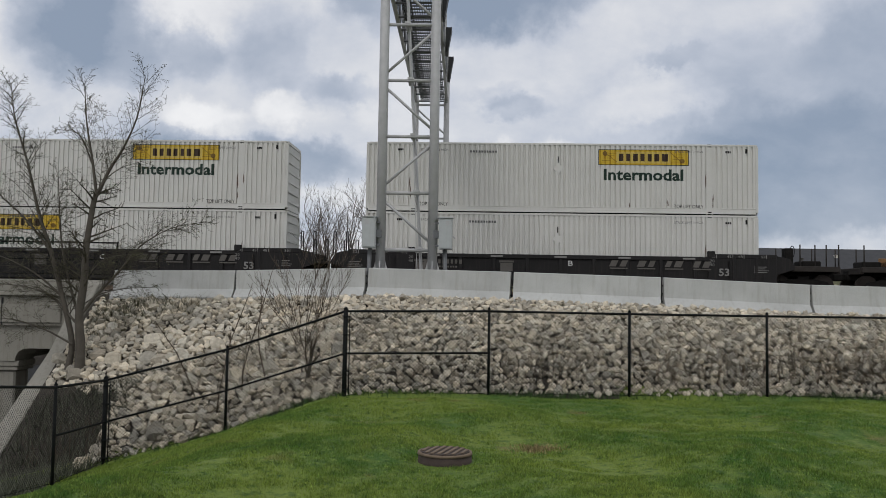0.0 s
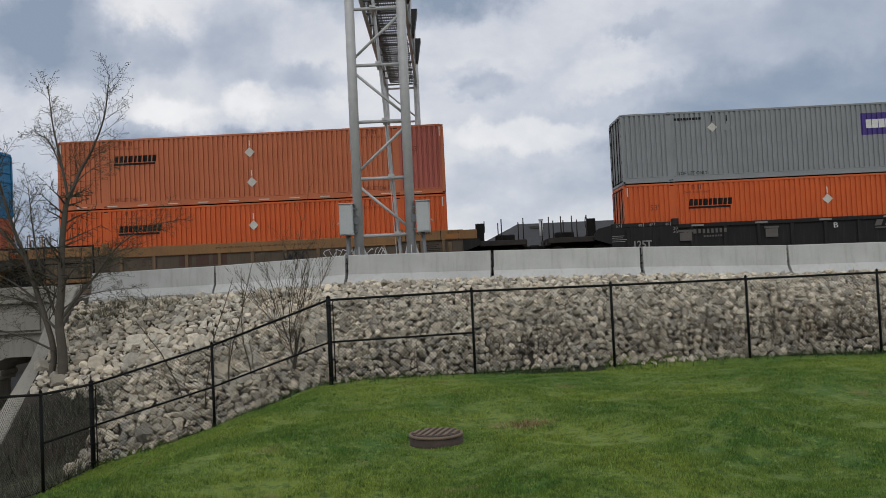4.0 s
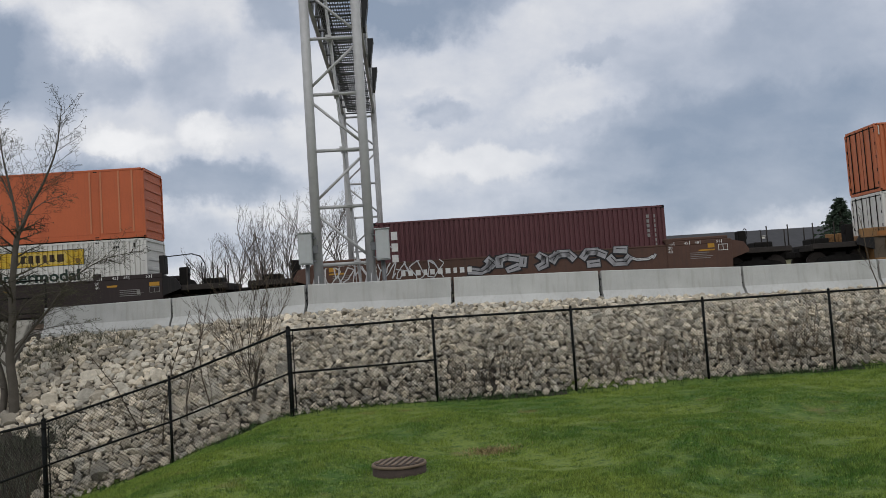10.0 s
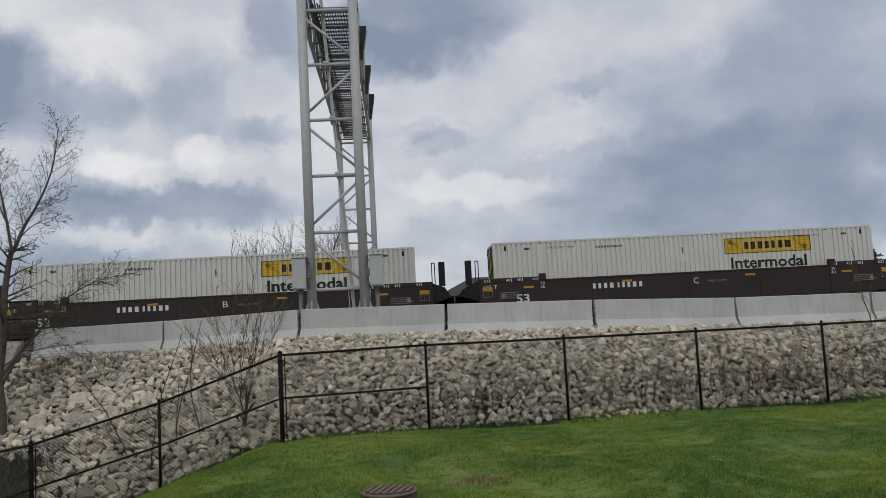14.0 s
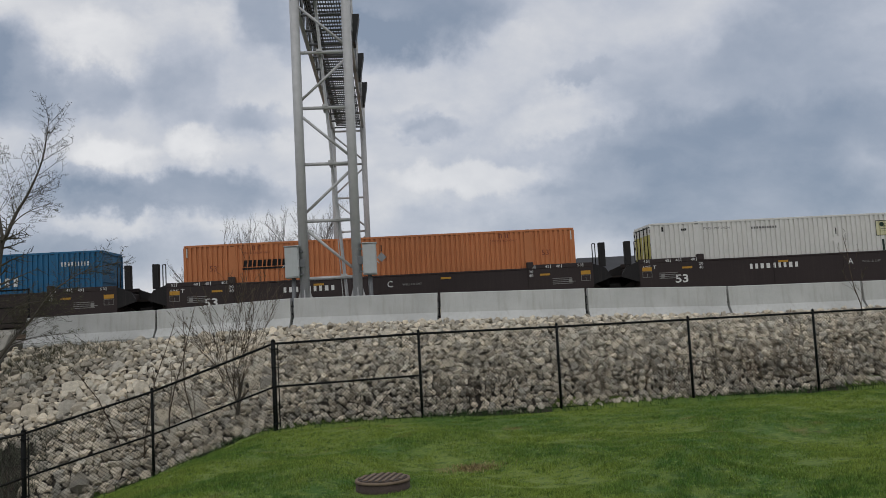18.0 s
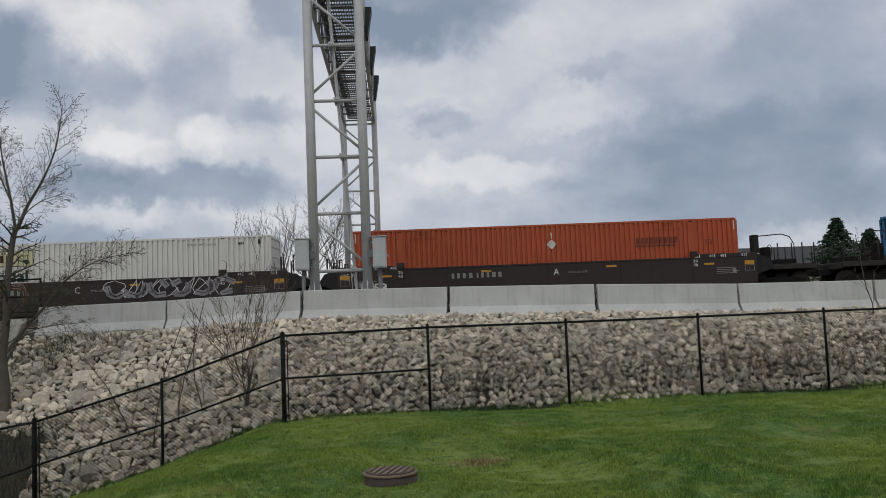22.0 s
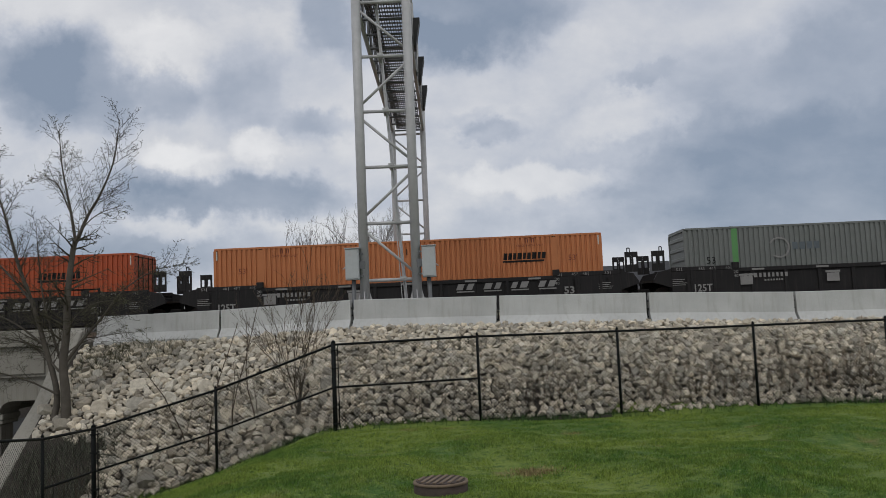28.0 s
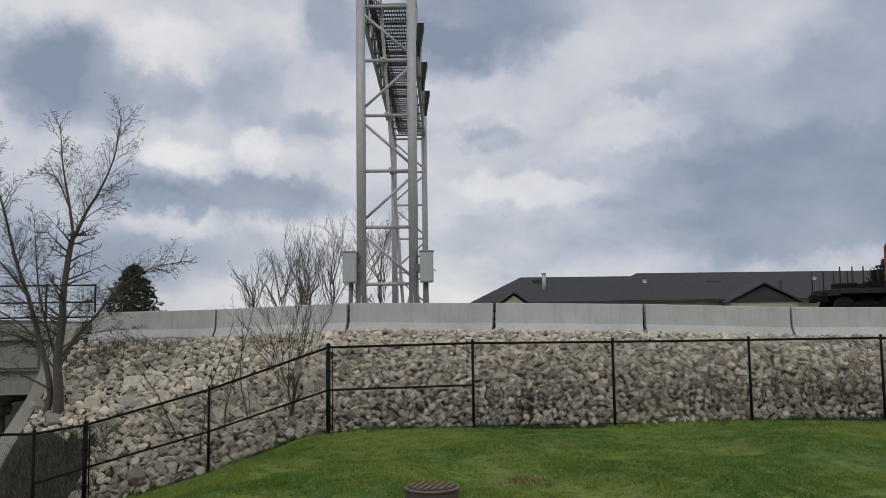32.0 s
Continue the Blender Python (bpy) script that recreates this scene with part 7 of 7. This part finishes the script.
# ------------------------------------------------ lawn blades
def lawn_blades():
    gen = np.random.default_rng(4)
    n = 760000
    y = 6.2 + (18.9 - 6.2) * gen.random(n) ** 1.15
    x = (gen.random(n) * 1.48 - 0.68) * y
    keep = (y < np.interp(x, [p[0] for p in FENCE], [p[1] for p in FENCE]) + 0.1) & ((x - 0.173) ** 2 + (y - 11.2) ** 2 > 0.385 ** 2)
    x, y = x[keep], y[keep]
    z = lawn_z(x, y)
    m = len(x)
    patch = 0.6 + 0.4 * np.sin(x * 1.3 + 2 * np.sin(y * 0.9)) * np.sin(y * 1.7 + np.sin(x * 2.1))
    clump = np.clip(np.sin(x * 3.1 + 2 * np.sin(y * 2.3)) * np.sin(y * 3.7 + 2 * np.sin(x * 2.7)) * 1.6, 0, 1)
    h = (0.012 + 0.022 * gen.random(m)) * (0.7 + 0.4 * patch + 0.8 * clump)
    w = 0.0035 + 0.004 * gen.random(m)
    a = gen.random(m) * 6.283
    lean = 1.1 * gen.random(m)
    co = np.empty((m, 3, 3))
    co[:, 0] = np.stack((x - w * np.sin(a), y + w * np.cos(a), z - 0.01), 1)
    co[:, 1] = np.stack((x + w * np.sin(a), y - w * np.cos(a), z - 0.01), 1)
    b = gen.random(m) * 6.283
    co[:, 2] = np.stack((x + h * lean * np.cos(b), y + h * lean * np.sin(b), z + h), 1)
    me = bpy.data.meshes.new("lawn_blades")
    me.vertices.add(m * 3)
    me.loops.add(m * 3)
    me.polygons.add(m)
    me.vertices.foreach_set("co", co.ravel())
    me.loops.foreach_set("vertex_index", np.arange(m * 3, dtype=np.int32))
    me.polygons.foreach_set("loop_start", np.arange(0, m * 3, 3, dtype=np.int32))
    me.update()
    me.materials.append(GRASS)
    ob = new("lawn_grass", me)
    tagged(ob, "short mown green lawn grass", "grass", kind="stuff")


lawn_blades()


# ------------------------------------------------ stones of the bank
def rock_meshes(count, seed):
    """Blocky broken stones: a few corners thrown out on a flattened, squared ball, and their hull."""
    rng_ = random.Random(seed)
    out = []
    for _ in range(count):
        bm = bmesh.new()
        ax = (1.0, rng_.uniform(0.66, 0.95), rng_.uniform(0.52, 0.78))
        for _k in range(18):
            v = Vector((rng_.gauss(0, 1), rng_.gauss(0, 1), rng_.gauss(0, 1))).normalized() * rng_.uniform(0.86, 1.04)
            v = Vector([math.copysign(abs(c) ** 0.7, c) for c in v])
            bm.verts.new((v.x * ax[0] * 0.46, v.y * ax[1] * 0.46, v.z * ax[2] * 0.46))
        bmesh.ops.convex_hull(bm, input=bm.verts)
        bmesh.ops.delete(bm, geom=[v for v in bm.verts if not v.link_faces], context="VERTS")
        bmesh.ops.recalc_face_normals(bm, faces=bm.faces)
        out.append(bm)
    return out


def scattered(rng_, tries, room, pick):
    """Places at which stones of different sizes lie close but hardly overlap: rows of x, share of the slope, size."""
    cells, got = {}, []
    for size in sorted((pick(rng_) for _ in range(tries)), reverse=True):
        xx, f = rng_.uniform(-9.45, 22.0), rng_.random()
        y0, y1 = fence_y(xx) + 0.05, barrier_y(xx) - 0.36
        up = f * math.hypot(y1 - y0, slope_z(xx, y1) - slope_z(xx, y0))
        if xx > -2.0:
            size *= 0.82 if size < 0.3 else 0.6
        ci, cj = int((xx + 20) / 0.5), int(up / 0.5)
        if all((px - xx) ** 2 + (pu - up) ** 2 > (room * (ps + size)) ** 2 for i in (-1, 0, 1) for j in (-1, 0, 1) for px, pu, ps in cells.get((ci + i, cj + j), ())):
            cells.setdefault((ci, cj), []).append((xx, up, size))
            got.append((xx, y0 + (y1 - y0) * f, size))
    return got


def stone_size(rng_):
    k = rng_.random()
    if k < 0.004:
        return rng_.uniform(0.38, 0.52)
    return 0.10 + 0.18 * rng_.random() ** 1.6


def stone_bank():
    rng_ = random.Random(12)
    shapes = []
    for bm in rock_meshes(18, 3):
        me = bpy.data.meshes.new("stone")
        bm.to_mesh(me)
        bm.free()
        me.materials.append(STONE)
        shapes.append(me)
    arrays = [(np.array([v.co[:] for v in me.vertices]), [tuple(p.vertices) for p in me.polygons]) for me in shapes]
    thing = base("stone_bank", pose(0, 0, 0), "bank of loose pale limestone riprap below the barriers", "rocks", kind="structure")
    # the open face, then a bed of smaller stones under it that fills the gaps
    spots = [(x, y, size, 0.02 + 0.05 * rng_.random(), True) for x, y, size in scattered(rng_, 60000, 0.315, stone_size)]
    spots += [(x, y, size, -0.035, False) for x, y, size in scattered(rng_, 12000, 0.38, lambda r: r.uniform(0.13, 0.22))]
    # stones lying loose on top, and those tucked against the barrier foot
    for _ in range(420):
        xx, f = rng_.uniform(-9.4, 16), rng_.random()
        y0, y1 = fence_y(xx) + 0.1, barrier_y(xx) - 0.42
        spots.append((xx, y0 + (y1 - y0) * f, rng_.uniform(0.10, 0.20), 0.10 + 0.04 * rng_.random(), True))
    for _ in range(300):
        xx = rng_.uniform(-8.9, 16)
        spots.append((xx, barrier_y(xx) - rng_.uniform(0.32, 0.6), rng_.uniform(0.10, 0.20), rng_.uniform(0.02, 0.10), True))
    single = 0
    verts, faces = [], []
    off = 0
    for xx, yy, size, up, face in spots:
        if xx < -7.45 and yy < 20.2 - 0.35 * (xx + 7.45):
            continue                              # weeds hold the foot of the bank here
        z = slope_z(xx, yy) + up
        pitch = math.atan2(slope_z(xx, yy + 0.2) - slope_z(xx, yy - 0.2), 0.4)
        turn = (Matrix.Rotation(pitch, 3, "X") @ Euler((rng_.gauss(0, 0.45), rng_.gauss(0, 0.45), 0)).to_matrix() @ Matrix.Rotation(rng_.uniform(0, 6.28), 3, "Z")).to_euler()
        i = rng_.randrange(len(shapes))
        mm = Matrix.LocRotScale((xx, yy, z), turn, (size * 1.1, size * 1.06, size * 1.06))
        if face and single < 300 and -8.5 < xx < 5.5 and size > 0.19:
            ob = new("stone", shapes[i])
            ob.matrix_basis = mm
            ob.parent = thing
            single += 1
        else:
            co, fs = arrays[i]
            a = np.array(mm)
            verts.append(co @ a[:3, :3].T + a[:3, 3])
            faces += [tuple(v + off for v in f) for f in fs]
            off += len(co)
    raw("stone_fill", np.concatenate(verts).tolist(), faces, STONE_FILL, thing)["kind"] = "stuff"


stone_bank()


# ------------------------------------------------ what moves
def motions():
    for thing, s, z in MOVING:
        walk(thing, [(t, on_track(s + run(t) + ahead, z)) for t, ahead in PACE.items()])


motions()
